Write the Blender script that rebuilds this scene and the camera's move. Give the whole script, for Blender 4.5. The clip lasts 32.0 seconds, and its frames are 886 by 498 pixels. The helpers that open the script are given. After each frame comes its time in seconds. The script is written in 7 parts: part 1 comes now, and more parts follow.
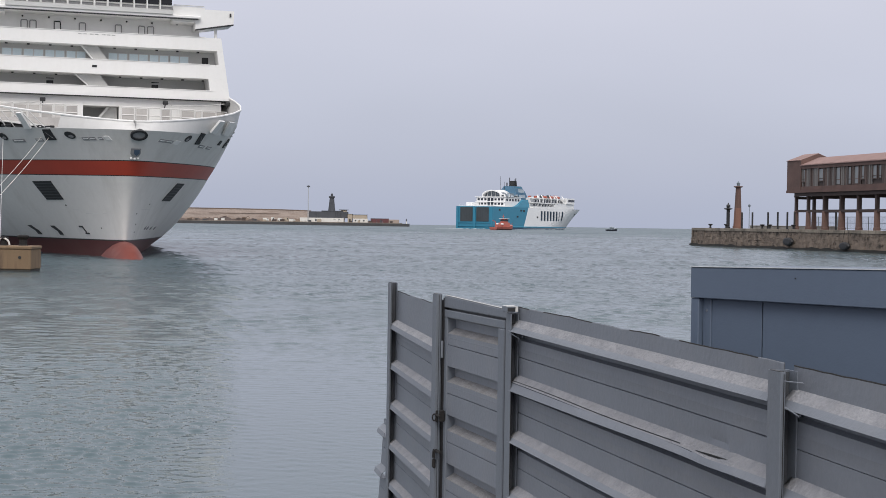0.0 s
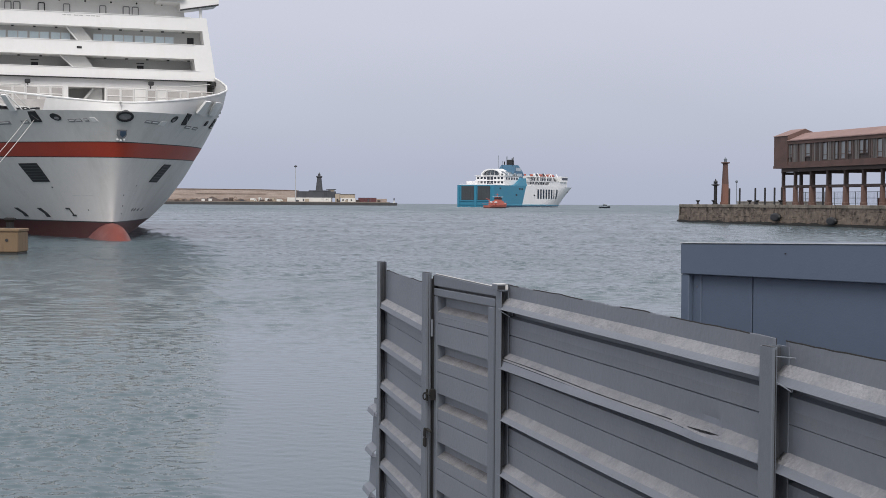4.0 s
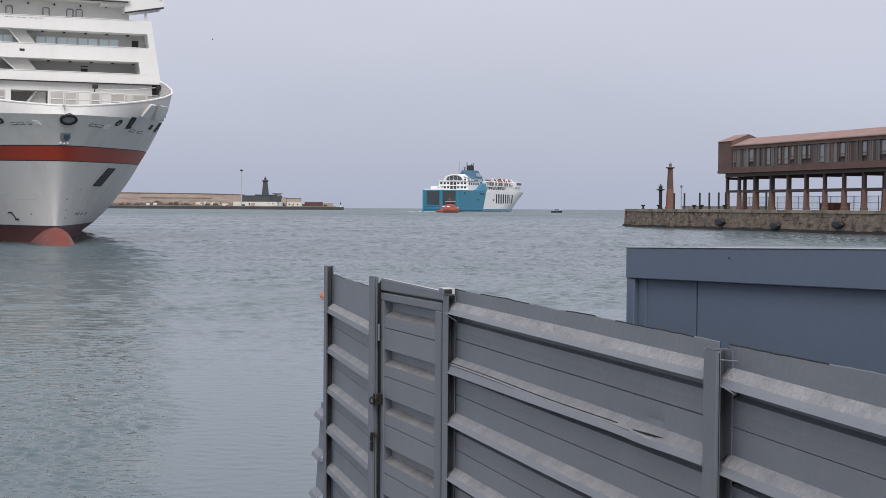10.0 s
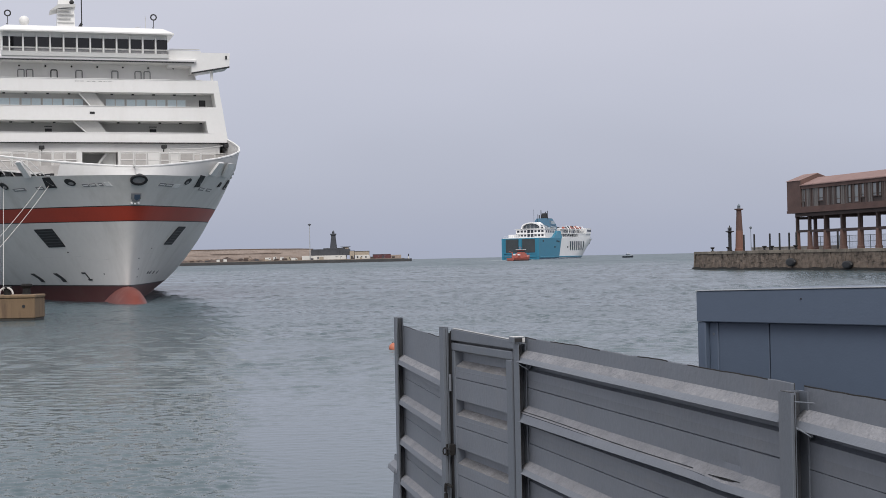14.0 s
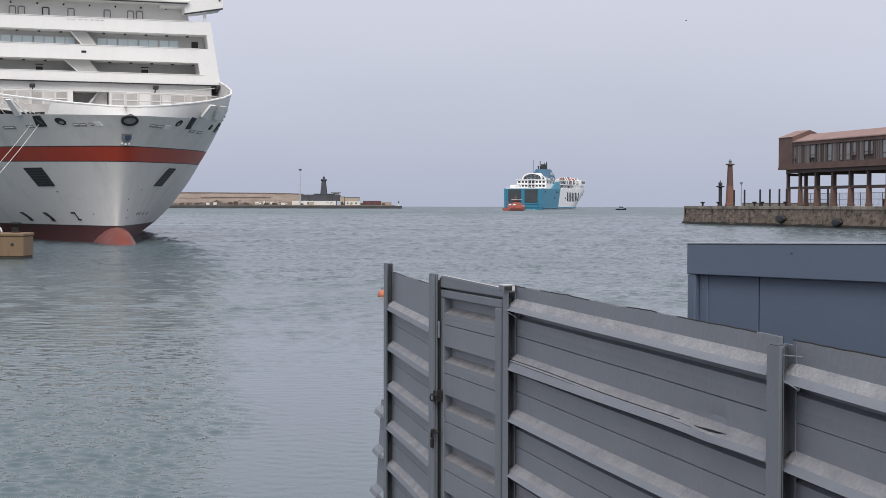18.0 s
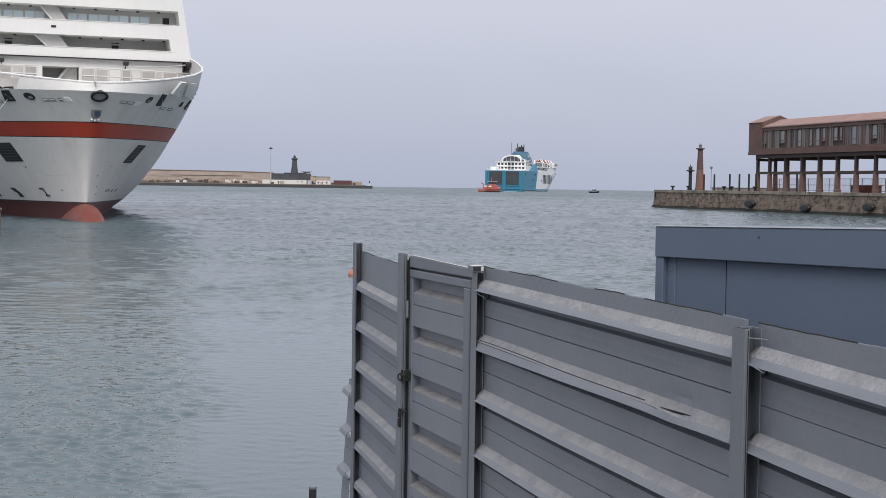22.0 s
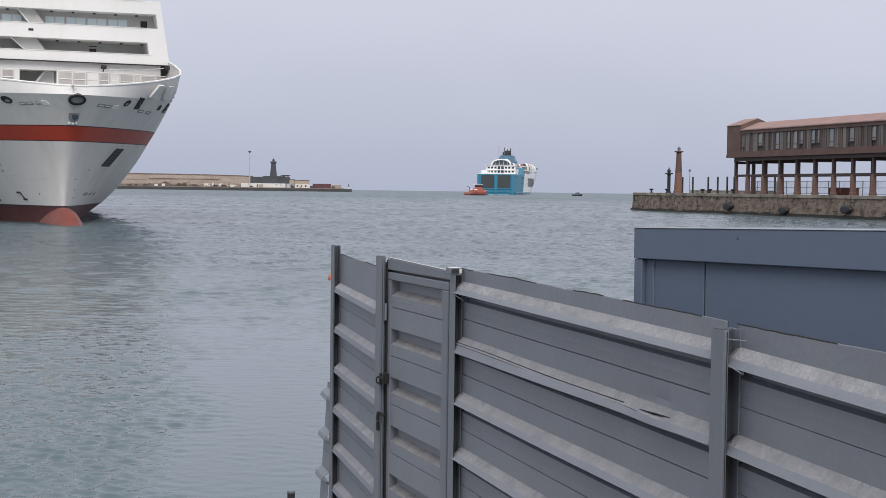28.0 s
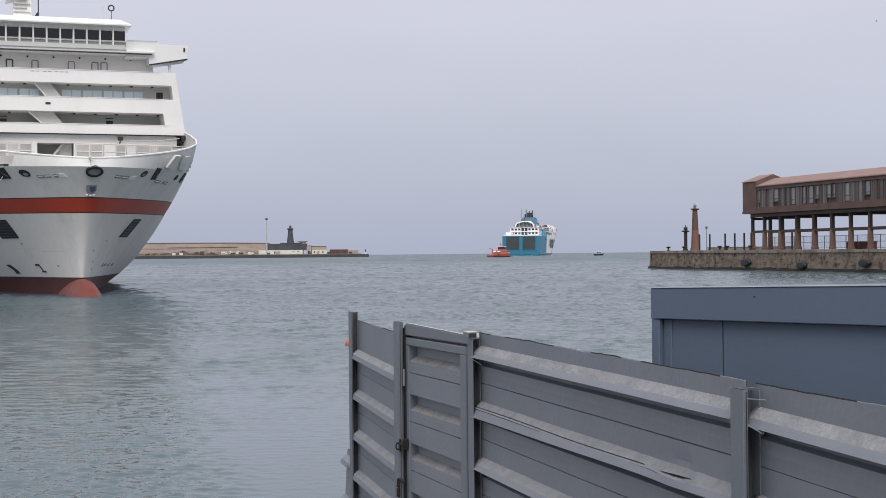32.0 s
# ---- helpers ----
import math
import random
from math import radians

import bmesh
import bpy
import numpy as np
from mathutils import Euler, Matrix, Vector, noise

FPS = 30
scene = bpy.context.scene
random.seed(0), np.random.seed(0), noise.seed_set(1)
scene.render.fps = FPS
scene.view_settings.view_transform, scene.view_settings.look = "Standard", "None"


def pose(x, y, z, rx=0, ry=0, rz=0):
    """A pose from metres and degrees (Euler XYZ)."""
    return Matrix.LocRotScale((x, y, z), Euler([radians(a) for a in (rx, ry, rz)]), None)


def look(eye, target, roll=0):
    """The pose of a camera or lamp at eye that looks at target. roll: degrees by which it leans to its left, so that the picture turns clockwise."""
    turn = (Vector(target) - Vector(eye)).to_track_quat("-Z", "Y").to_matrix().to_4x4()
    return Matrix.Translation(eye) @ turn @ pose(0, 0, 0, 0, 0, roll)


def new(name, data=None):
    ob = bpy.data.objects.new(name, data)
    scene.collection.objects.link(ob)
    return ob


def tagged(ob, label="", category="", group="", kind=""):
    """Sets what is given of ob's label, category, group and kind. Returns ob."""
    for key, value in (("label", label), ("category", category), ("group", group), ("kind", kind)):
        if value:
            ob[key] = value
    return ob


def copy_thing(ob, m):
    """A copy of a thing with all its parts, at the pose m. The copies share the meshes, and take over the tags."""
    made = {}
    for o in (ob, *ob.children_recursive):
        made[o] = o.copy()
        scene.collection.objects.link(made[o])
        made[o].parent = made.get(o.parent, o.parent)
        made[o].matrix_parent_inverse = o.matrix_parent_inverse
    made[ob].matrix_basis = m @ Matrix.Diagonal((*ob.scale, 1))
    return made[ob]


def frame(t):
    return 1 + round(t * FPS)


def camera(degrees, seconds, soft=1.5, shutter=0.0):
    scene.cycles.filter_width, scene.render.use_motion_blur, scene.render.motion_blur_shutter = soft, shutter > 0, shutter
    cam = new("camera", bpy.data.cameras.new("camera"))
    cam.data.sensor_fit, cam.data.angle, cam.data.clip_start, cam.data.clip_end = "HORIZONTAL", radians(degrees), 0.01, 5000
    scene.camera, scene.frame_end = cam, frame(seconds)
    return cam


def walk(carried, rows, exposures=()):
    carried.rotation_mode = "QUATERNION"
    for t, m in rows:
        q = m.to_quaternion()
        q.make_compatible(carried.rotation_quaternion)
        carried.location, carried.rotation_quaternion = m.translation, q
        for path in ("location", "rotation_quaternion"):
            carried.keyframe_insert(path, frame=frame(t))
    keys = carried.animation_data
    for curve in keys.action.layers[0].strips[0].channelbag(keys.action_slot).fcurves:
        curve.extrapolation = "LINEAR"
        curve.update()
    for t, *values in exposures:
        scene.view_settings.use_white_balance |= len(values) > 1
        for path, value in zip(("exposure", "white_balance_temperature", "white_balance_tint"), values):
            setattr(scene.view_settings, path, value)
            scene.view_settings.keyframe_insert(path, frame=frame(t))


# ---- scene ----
cam = camera(34.82, 32.0, soft=0.85)
PATH = [
    (0, 0.0057, -0.0066, 2.7056, 88.984, -0.885, 0.008),
    (0.5, 0.0019, -0.0078, 2.7037, 88.590, -1.462, -0.145),
    (1, 0.0054, -0.0072, 2.7044, 88.313, -1.155, -0.511),
    (1.5, 0.0046, -0.0043, 2.7035, 88.186, -1.070, -0.804),
    (2, 0.0050, 0.0067, 2.7015, 87.685, -1.109, -0.781),
    (2.5, 0.0041, -0.0003, 2.7037, 87.463, -0.839, -0.598),
    (3, 0.0013, 0.0024, 2.7032, 87.726, -0.952, -0.824),
    (3.5, 0.0015, 0.0089, 2.7043, 88.129, -0.500, -0.655),
    (5.5, 0.0006, 0.0077, 2.7022, 87.931, -0.403, -0.220),
    (6, -0.0017, 0.0030, 2.7009, 87.655, -0.588, -0.260),
    (6.5, -0.0010, 0.0049, 2.7004, 87.143, -0.887, -0.350),
    (7, 0.0004, -0.0033, 2.7015, 87.059, -0.972, -0.328),
    (7.5, -0.0000, 0.0018, 2.7000, 87.117, -1.044, -0.539),
    (8, -0.0075, -0.0048, 2.7016, 87.329, -1.059, -0.525),
    (8.5, -0.0072, 0.0026, 2.7018, 87.564, -1.076, -1.145),
    (9, -0.0041, -0.0054, 2.7030, 87.821, -0.827, -2.048),
    (9.5, 0.0030, 0.0005, 2.7029, 88.064, -0.678, -2.571),
    (10, 0.0005, 0.0004, 2.7045, 88.317, -0.422, -2.651),
    (10.5, -0.0028, 0.0080, 2.7050, 88.713, -0.027, -2.105),
    (11, -0.0062, 0.0005, 2.7058, 89.015, 0.264, -1.671),
    (11.5, -0.0045, 0.0073, 2.7060, 89.390, 0.798, -1.366),
    (12, 0.0006, 0.0010, 2.7077, 90.297, 1.623, -0.925),
    (12.5, -0.0007, -0.0054, 2.7072, 90.434, 1.514, -0.579),
    (13, -0.0041, -0.0151, 2.7066, 90.176, 1.359, -0.473),
    (13.5, -0.0004, -0.0068, 2.7063, 90.083, 1.432, -0.409),
    (14, 0.0001, -0.0142, 2.7057, 90.336, 1.227, 0.096),
    (14.5, 0.0028, -0.0125, 2.7044, 90.178, 1.220, 0.216),
    (16.5, 0.0004, -0.0024, 2.7053, 89.760, 0.618, -0.029),
    (17, -0.0040, -0.0161, 2.7021, 89.631, 0.247, -0.133),
    (17.5, -0.0048, -0.0031, 2.7003, 88.756, 0.187, -0.043),
    (18, -0.0055, -0.0057, 2.6997, 88.237, -0.126, -0.302),
    (18.5, -0.0054, -0.0078, 2.6971, 87.823, -0.791, -0.340),
    (19, -0.0017, -0.0036, 2.6968, 87.497, -0.809, -0.628),
    (19.5, 0.0062, 0.0046, 2.6965, 87.441, -0.429, -0.949),
    (20, 0.0043, -0.0044, 2.6970, 87.354, -0.569, -0.898),
    (20.5, 0.0078, 0.0048, 2.6961, 87.437, -0.311, -0.976),
    (21, 0.0077, -0.0020, 2.6962, 87.393, -0.308, -1.384),
    (21.5, 0.0013, -0.0050, 2.6952, 87.354, -1.075, -1.397),
    (22, -0.0027, -0.0110, 2.6972, 87.468, -0.864, -1.486),
    (22.5, -0.0030, -0.0012, 2.6958, 87.477, -0.988, -1.356),
    (23, -0.0038, -0.0024, 2.6961, 87.633, -1.100, -1.268),
    (23.5, -0.0054, -0.0028, 2.6957, 87.650, -1.082, -1.210),
    (24, -0.0049, -0.0024, 2.6944, 87.545, -1.206, -1.135),
    (24.5, -0.0012, -0.0001, 2.6944, 87.565, -1.183, -0.982),
    (26.5, 0.0070, 0.0026, 2.6965, 87.944, -0.584, -1.256),
    (27, 0.0049, -0.0061, 2.6950, 87.685, -0.561, -1.521),
    (27.5, 0.0031, -0.0047, 2.6918, 87.428, -0.890, -1.980),
    (28, 0.0024, 0.0129, 2.6925, 87.609, -0.774, -2.327),
    (28.5, -0.0026, 0.0051, 2.6936, 87.957, -0.236, -2.201),
    (29, -0.0025, 0.0107, 2.6954, 88.477, 0.313, -1.868),
    (29.5, -0.0048, 0.0159, 2.6944, 88.702, 0.201, -1.635),
    (30, -0.0049, 0.0166, 2.6949, 88.646, 0.596, -1.371),
    (30.5, 0.0012, 0.0173, 2.6973, 89.199, 0.802, -0.972),
    (31, 0.0029, 0.0125, 2.6959, 89.674, 0.243, -1.015),
    (31.5, 0.0041, 0.0096, 2.6957, 89.680, 0.347, -1.314),
    (32, 0.0075, 0.0061, 2.6987, 90.160, 0.535, -1.642),
]
walk(cam, [(t, pose(*p)) for t, *p in PATH], ((0, 0.12), (10, 0.11), (12, 0.10), (13, 0.0), (14.5, -0.02), (17, 0.16), (19, 0.16), (30, 0.17), (32, 0.10)))

# ---- world, sun ----
world = bpy.data.worlds.new("overcast_sky")
scene.world = world
world.use_nodes = True
wn = world.node_tree.nodes
wl = world.node_tree.links
sky = wn.new("ShaderNodeTexSky")
sky.sky_type = "NISHITA"
sky.sun_disc = False
sky.sun_elevation, sky.sun_rotation = radians(43), radians(177)
sky.air_density, sky.dust_density, sky.ozone_density = 1.0, 3.0, 1.0
wtc = wn.new("ShaderNodeTexCoord")
wsep = wn.new("ShaderNodeSeparateXYZ")
wl.new(wtc.outputs["Generated"], wsep.inputs[0])
wramp = wn.new("ShaderNodeValToRGB")
wl.new(wsep.outputs["Z"], wramp.inputs[0])
wramp.color_ramp.elements[0].position, wramp.color_ramp.elements[0].color = 0.0, (0.43, 0.469, 0.597, 1)
wramp.color_ramp.elements[1].position, wramp.color_ramp.elements[1].color = 0.16, (0.611, 0.616, 0.71, 1)
we = wramp.color_ramp.elements.new(0.5)
we.color = (0.86, 0.865, 0.92, 1)
wz = wramp.color_ramp.elements.new(0.95)
wz.color = (1.25, 1.25, 1.29, 1)
wnoise = wn.new("ShaderNodeTexNoise")
wnoise.inputs["Scale"].default_value, wnoise.inputs["Detail"].default_value = 2.2, 3.0
wmap = wn.new("ShaderNodeMapping")
wmap.inputs["Scale"].default_value = (1, 1, 3)
wl.new(wtc.outputs["Generated"], wmap.inputs[0])
wl.new(wmap.outputs[0], wnoise.inputs[0])
wcl = wn.new("ShaderNodeMapRange")
wcl.inputs[1].default_value, wcl.inputs[2].default_value = 0.3, 0.7
wcl.inputs[3].default_value, wcl.inputs[4].default_value = 0.95, 1.05
wl.new(wnoise.outputs[0], wcl.inputs[0])
wmul = wn.new("ShaderNodeMix")
wmul.data_type, wmul.blend_type = "RGBA", "MULTIPLY"
wmul.inputs[0].default_value = 1.0
wl.new(wramp.outputs[0], wmul.inputs[6])
wl.new(wcl.outputs[0], wmul.inputs[7])
wscale = wn.new("ShaderNodeMix")
wscale.data_type, wscale.blend_type = "RGBA", "MULTIPLY"
wscale.inputs[0].default_value = 1.0
wscale.inputs[7].default_value = (0.1, 0.1, 0.1, 1)
wl.new(sky.outputs[0], wscale.inputs[6])
wmix = wn.new("ShaderNodeMix")
wmix.data_type = "RGBA"
wmix.inputs[0].default_value = 0.9
wl.new(wscale.outputs[2], wmix.inputs[6])
wl.new(wmul.outputs[2], wmix.inputs[7])
wl.new(wmix.outputs[2], wn["Background"].inputs[0])
wn["Background"].inputs[1].default_value = 1.0
sun = new("sun", bpy.data.lights.new("sun", "SUN"))
sun.data.energy, sun.data.angle, sun.data.color = 1.5, radians(32), (1.0, 0.95, 0.885)
sun.matrix_world = look((3, -52, 50), (0, 0, 0))
scene.view_settings.exposure = 0.12


# ---- materials ----
def mat(name, color, rough=0.6, metal=0.0, var=0.15, scale=1.0, bump=0.0, bscale=20.0, stain=None, stain_amt=0.4, stain_scale=0.6, vstreak=False, random_tint=0.0, spec=0.5, stretch=None):
    """A weathered surface: base colour, grain at two scales, stains, and fine relief."""
    m = bpy.data.materials.new(name)
    m.use_nodes = True
    n, l = m.node_tree.nodes, m.node_tree.links
    b = n["Principled BSDF"]
    b.inputs["Roughness"].default_value, b.inputs["Metallic"].default_value = rough, metal
    b.inputs["Specular IOR Level"].default_value = spec
    tc = n.new("ShaderNodeTexCoord")
    mp = n.new("ShaderNodeMapping")
    l.new(tc.outputs["Object"], mp.inputs[0])
    if vstreak:
        mp.inputs["Scale"].default_value = (1, 1, 0.12)
    if stretch:
        mp.inputs["Scale"].default_value = stretch
    a = n.new("ShaderNodeTexNoise")
    a.inputs["Scale"].default_value, a.inputs["Detail"].default_value = scale, 8.0
    l.new(mp.outputs[0], a.inputs[0])
    g = n.new("ShaderNodeTexNoise")
    g.inputs["Scale"].default_value, g.inputs["Detail"].default_value = scale * 14, 4.0
    l.new(tc.outputs["Object"], g.inputs[0])
    mixn = n.new("ShaderNodeMix")
    mixn.inputs[0].default_value = 0.35
    l.new(a.outputs[0], mixn.inputs[2])
    l.new(g.outputs[0], mixn.inputs[3])
    mr = n.new("ShaderNodeMapRange")
    mr.inputs[1].default_value, mr.inputs[2].default_value = 0.3, 0.7
    mr.inputs[3].default_value, mr.inputs[4].default_value = 1 - var, 1 + var
    l.new(mixn.outputs[0], mr.inputs[0])
    mul = n.new("ShaderNodeMix")
    mul.data_type, mul.blend_type = "RGBA", "MULTIPLY"
    mul.inputs[0].default_value = 1.0
    mul.inputs[6].default_value = (*color, 1)
    l.new(mr.outputs[0], mul.inputs[7])
    out = mul.outputs[2]
    if stain:
        s = n.new("ShaderNodeTexNoise")
        s.inputs["Scale"].default_value, s.inputs["Detail"].default_value = stain_scale, 9.0
        s.inputs["Roughness"].default_value = 0.65
        l.new(mp.outputs[0], s.inputs[0])
        sr = n.new("ShaderNodeMapRange")
        sr.inputs[1].default_value, sr.inputs[2].default_value = 0.5, 0.68
        sr.inputs[3].default_value, sr.inputs[4].default_value = 0.0, stain_amt
        l.new(s.outputs[0], sr.inputs[0])
        sm = n.new("ShaderNodeMix")
        sm.data_type = "RGBA"
        l.new(sr.outputs[0], sm.inputs[0])
        l.new(out, sm.inputs[6])
        sm.inputs[7].default_value = (*stain, 1)
        out = sm.outputs[2]
    if random_tint:
        oi = n.new("ShaderNodeObjectInfo")
        rr = n.new("ShaderNodeMapRange")
        rr.inputs[3].default_value, rr.inputs[4].default_value = 1 - random_tint, 1 + random_tint
        l.new(oi.outputs["Random"], rr.inputs[0])
        rm = n.new("ShaderNodeMix")
        rm.data_type, rm.blend_type = "RGBA", "MULTIPLY"
        rm.inputs[0].default_value = 1.0
        l.new(out, rm.inputs[6])
        l.new(rr.outputs[0], rm.inputs[7])
        out = rm.outputs[2]
    l.new(out, b.inputs["Base Color"])
    if bump:
        bn = n.new("ShaderNodeTexNoise")
        bn.inputs["Scale"].default_value, bn.inputs["Detail"].default_value = bscale, 6.0
        l.new(tc.outputs["Object"], bn.inputs[0])
        bp = n.new("ShaderNodeBump")
        bp.inputs["Strength"].default_value, bp.inputs["Distance"].default_value = bump, 0.02
        l.new(bn.outputs[0], bp.inputs["Height"])
        l.new(bp.outputs[0], b.inputs["Normal"])
    return m


def glass(name, color, rough=0.08):
    m = mat(name, color, rough, 0.0, 0.08, 0.5, spec=0.5)
    return m


SHIP_WHITE = mat("white_ship_paint", (0.79, 0.785, 0.772), 0.38, 0, 0.04, 0.25, stain=(0.55, 0.52, 0.47), stain_amt=0.16, stain_scale=0.5, vstreak=True)
HULL_WHITE = mat("white_hull_paint", (0.68, 0.668, 0.648), 0.4, 0, 0.06, 0.18, bump=0.12, bscale=0.7, stain=(0.40, 0.385, 0.35), stain_amt=0.35, stain_scale=0.4, vstreak=True)
RED_STRIPE = mat("red_stripe_paint", (0.40, 0.05, 0.026), 0.45, 0, 0.1, 0.5)
BOOT_RED = mat("antifouling_red", (0.085, 0.021, 0.02), 0.6, 0, 0.2, 0.6, stain=(0.07, 0.04, 0.03), stain_amt=0.5)
BULB_RED = mat("bulb_red_paint", (0.185, 0.045, 0.033), 0.5, 0, 0.2, 0.8, stain=(0.30, 0.15, 0.125), stain_amt=0.4, stain_scale=1.5)
DARK_OPEN = mat("dark_opening", (0.02, 0.021, 0.023), 0.6, 0, 0.2, 2)
# grey set darker, to carry some shade of the recessed decks in the colour
DECK_GREY = mat("shade_deepened_deck_grey", (0.46, 0.46, 0.45), 0.6, 0, 0.08, 0.6)
RAIL_GREY = mat("grey_rail_paint", (0.52, 0.52, 0.51), 0.5, 0, 0.1, 3)
BRIDGE_GLASS = glass("dark_bridge_glass", (0.005, 0.0055, 0.007), 0.12)
# pale blue base colour stands in for sky reflected in the panes
CABIN_GLASS = glass("pale_cabin_glass", (0.62, 0.73, 0.77), 0.15)
BLACK_PAINT = mat("black_paint", (0.02, 0.02, 0.022), 0.5, 0, 0.2, 2)
FENCE_GREY = mat("grey_galvanised_sheet", (0.170, 0.187, 0.218), 0.5, 0.0, 0.10, 3.0, bump=0.1, bscale=60, stain=(0.2, 0.207, 0.225), stain_amt=0.4, stain_scale=5)
# settled dust, paled further so the colour also carries light from above
DUST_TOPLIT = mat("settled_dust_with_top_light", (0.262, 0.264, 0.282), 0.9, 0, 0.2, 9.0, bump=0.5, bscale=48, stain=(0.18, 0.19, 0.215), stain_amt=0.7, stain_scale=14)
GATE_DUST = mat("brownish_settled_dirt", (0.195, 0.194, 0.20), 0.9, 0, 0.3, 9.0, bump=0.5, bscale=48, stain=(0.15, 0.142, 0.138), stain_amt=0.8, stain_scale=10)
POST_GREY = mat("grey_painted_steel", (0.14, 0.158, 0.187), 0.5, 0.0, 0.1, 5.0, bump=0.08, bscale=90, stain=(0.2, 0.2, 0.21), stain_amt=0.45, stain_scale=7, vstreak=True)
CABINET_GREY = mat("blue_grey_cabinet_paint", (0.095, 0.125, 0.177), 0.42, 0.0, 0.05, 2.0, bump=0.04, bscale=120)
BLOCK_WET = mat("wet_dark_concrete", (0.035, 0.032, 0.028), 0.7, 0, 0.3, 2)
# dark grey that puts shade into channels, sheet rims and creases
SHADE_GREY = mat("dark_shade_grey", (0.055, 0.060, 0.070), 0.8, 0.0, 0.3, 12)
RUST_BLACK = mat("dark_rusted_iron", (0.012, 0.011, 0.011), 0.85, 0.0, 0.3, 40)
CONCRETE = mat("weathered_concrete", (0.30, 0.285, 0.26), 0.85, 0, 0.2, 0.8, bump=0.4, bscale=8, stain=(0.13, 0.12, 0.105), stain_amt=0.6)
YELLOW_BLOCK = mat("ochre_stained_concrete", (0.20, 0.135, 0.08), 0.85, 0, 0.25, 1.5, bump=0.4, bscale=9, stain=(0.085, 0.055, 0.04), stain_amt=0.85, stain_scale=1.6, vstreak=True)

BULWARK_WHITE = mat("dulled_white_paint", (0.62, 0.612, 0.60), 0.4, 0, 0.06, 0.3, stain=(0.5, 0.48, 0.45), stain_amt=0.25, stain_scale=0.6, vstreak=True)
PANEL_GREY = mat("grey_rail_panel", (0.44, 0.42, 0.405), 0.6, 0, 0.15, 1.5, random_tint=0.2)
CHOCK_GREY = mat("grey_steel_chock", (0.24, 0.24, 0.245), 0.5, 0, 0.2, 3)


# ---- mesh helpers ----
def box(bm, a, b):
    """An axis-aligned block between two corners."""
    (x0, y0, z0), (x1, y1, z1) = a, b
    v = [bm.verts.new(p) for p in ((x0, y0, z0), (x1, y0, z0), (x1, y1, z0), (x0, y1, z0), (x0, y0, z1), (x1, y0, z1), (x1, y1, z1), (x0, y1, z1))]
    for f in ((0, 3, 2, 1), (4, 5, 6, 7), (0, 1, 5, 4), (1, 2, 6, 5), (2, 3, 7, 6), (3, 0, 4, 7)):
        bm.faces.new([v[i] for i in f])
    return v


def bbox(bm, a, b, r=0.01):
    """A block with bevelled edges."""
    tmp = bmesh.new()
    box(tmp, a, b)
    bmesh.ops.recalc_face_normals(tmp, faces=tmp.faces)
    bmesh.ops.bevel(tmp, geom=list(tmp.edges), offset=r, segments=1, affect="EDGES", profile=0.5)
    me = bpy.data.meshes.new("tmp")
    tmp.to_mesh(me)
    tmp.free()
    bm.from_mesh(me)
    bpy.data.meshes.remove(me)


def loft(bm, rings, closed=True, caps=True):
    """Skin between rings of points of equal number."""
    vs = [[bm.verts.new(p) for p in r] for r in rings]
    n = len(vs[0])
    for a, b in zip(vs, vs[1:]):
        for i in range(n if closed else n - 1):
            j = (i + 1) % n
            bm.faces.new((a[i], a[j], b[j], b[i]))
    if caps and closed:
        bm.faces.new(vs[0][::-1])
        bm.faces.new(vs[-1])
    return vs


def tube(bm, p, q, r, r2=None, n=10):
    """A round bar from p to q."""
    p, q = Vector(p), Vector(q)
    d = (q - p).normalized()
    u = d.orthogonal().normalized()
    w = d.cross(u)
    r2 = r if r2 is None else r2
    ang = [2 * math.pi * i / n for i in range(n)]
    loft(bm, [[p + (u * math.cos(a) + w * math.sin(a)) * r for a in ang], [q + (u * math.cos(a) + w * math.sin(a)) * r2 for a in ang]])


def lathe(bm, prof, at=(0, 0, 0), n=16):
    """A turned shape from (radius, height) pairs."""
    rings = [[(at[0] + r * math.cos(2 * math.pi * i / n), at[1] + r * math.sin(2 * math.pi * i / n), at[2] + z) for i in range(n)] for r, z in prof]
    loft(bm, rings)


def prism(bm, poly, vec):
    """A flat polygon pushed along vec."""
    vec = Vector(vec)
    loft(bm, [[Vector(p) for p in poly], [Vector(p) + vec for p in poly]])


def path_tube(bm, pts, r, n=6):
    for a, b in zip(pts, pts[1:]):
        tube(bm, a, b, r, n=n)


def ball(bm, c, r, sub=2, sc=(1, 1, 1)):
    bmesh.ops.create_icosphere(bm, subdivisions=sub, radius=r, matrix=Matrix.Translation(c) @ Matrix.Diagonal((*sc, 1)))


def part(name, bm, material, parent=None, label="", smooth=False):
    bmesh.ops.recalc_face_normals(bm, faces=bm.faces)
    me = bpy.data.meshes.new(name)
    bm.to_mesh(me)
    bm.free()
    me.materials.append(material)
    if smooth:
        for p in me.polygons:
            p.use_smooth = True
    ob = new(name, me)
    ob.parent = parent
    if label:
        tagged(ob, label=label)
    return ob


def clone(src, name, parent, m):
    """One more piece on the same mesh."""
    ob = new(name, src.data)
    ob.parent = parent
    ob.matrix_basis = m
    return ob


def thing(name, label, category, m=None, group="", kind=""):
    ob = new(name)
    ob.empty_display_size = 0.2
    if m is not None:
        ob.matrix_basis = m
    return tagged(ob, label, category, group, kind)


def auto_smooth(ob, deg=35):
    me = ob.data
    for p in me.polygons:
        p.use_smooth = True
    me.set_sharp_from_angle(angle=radians(deg))
    return ob


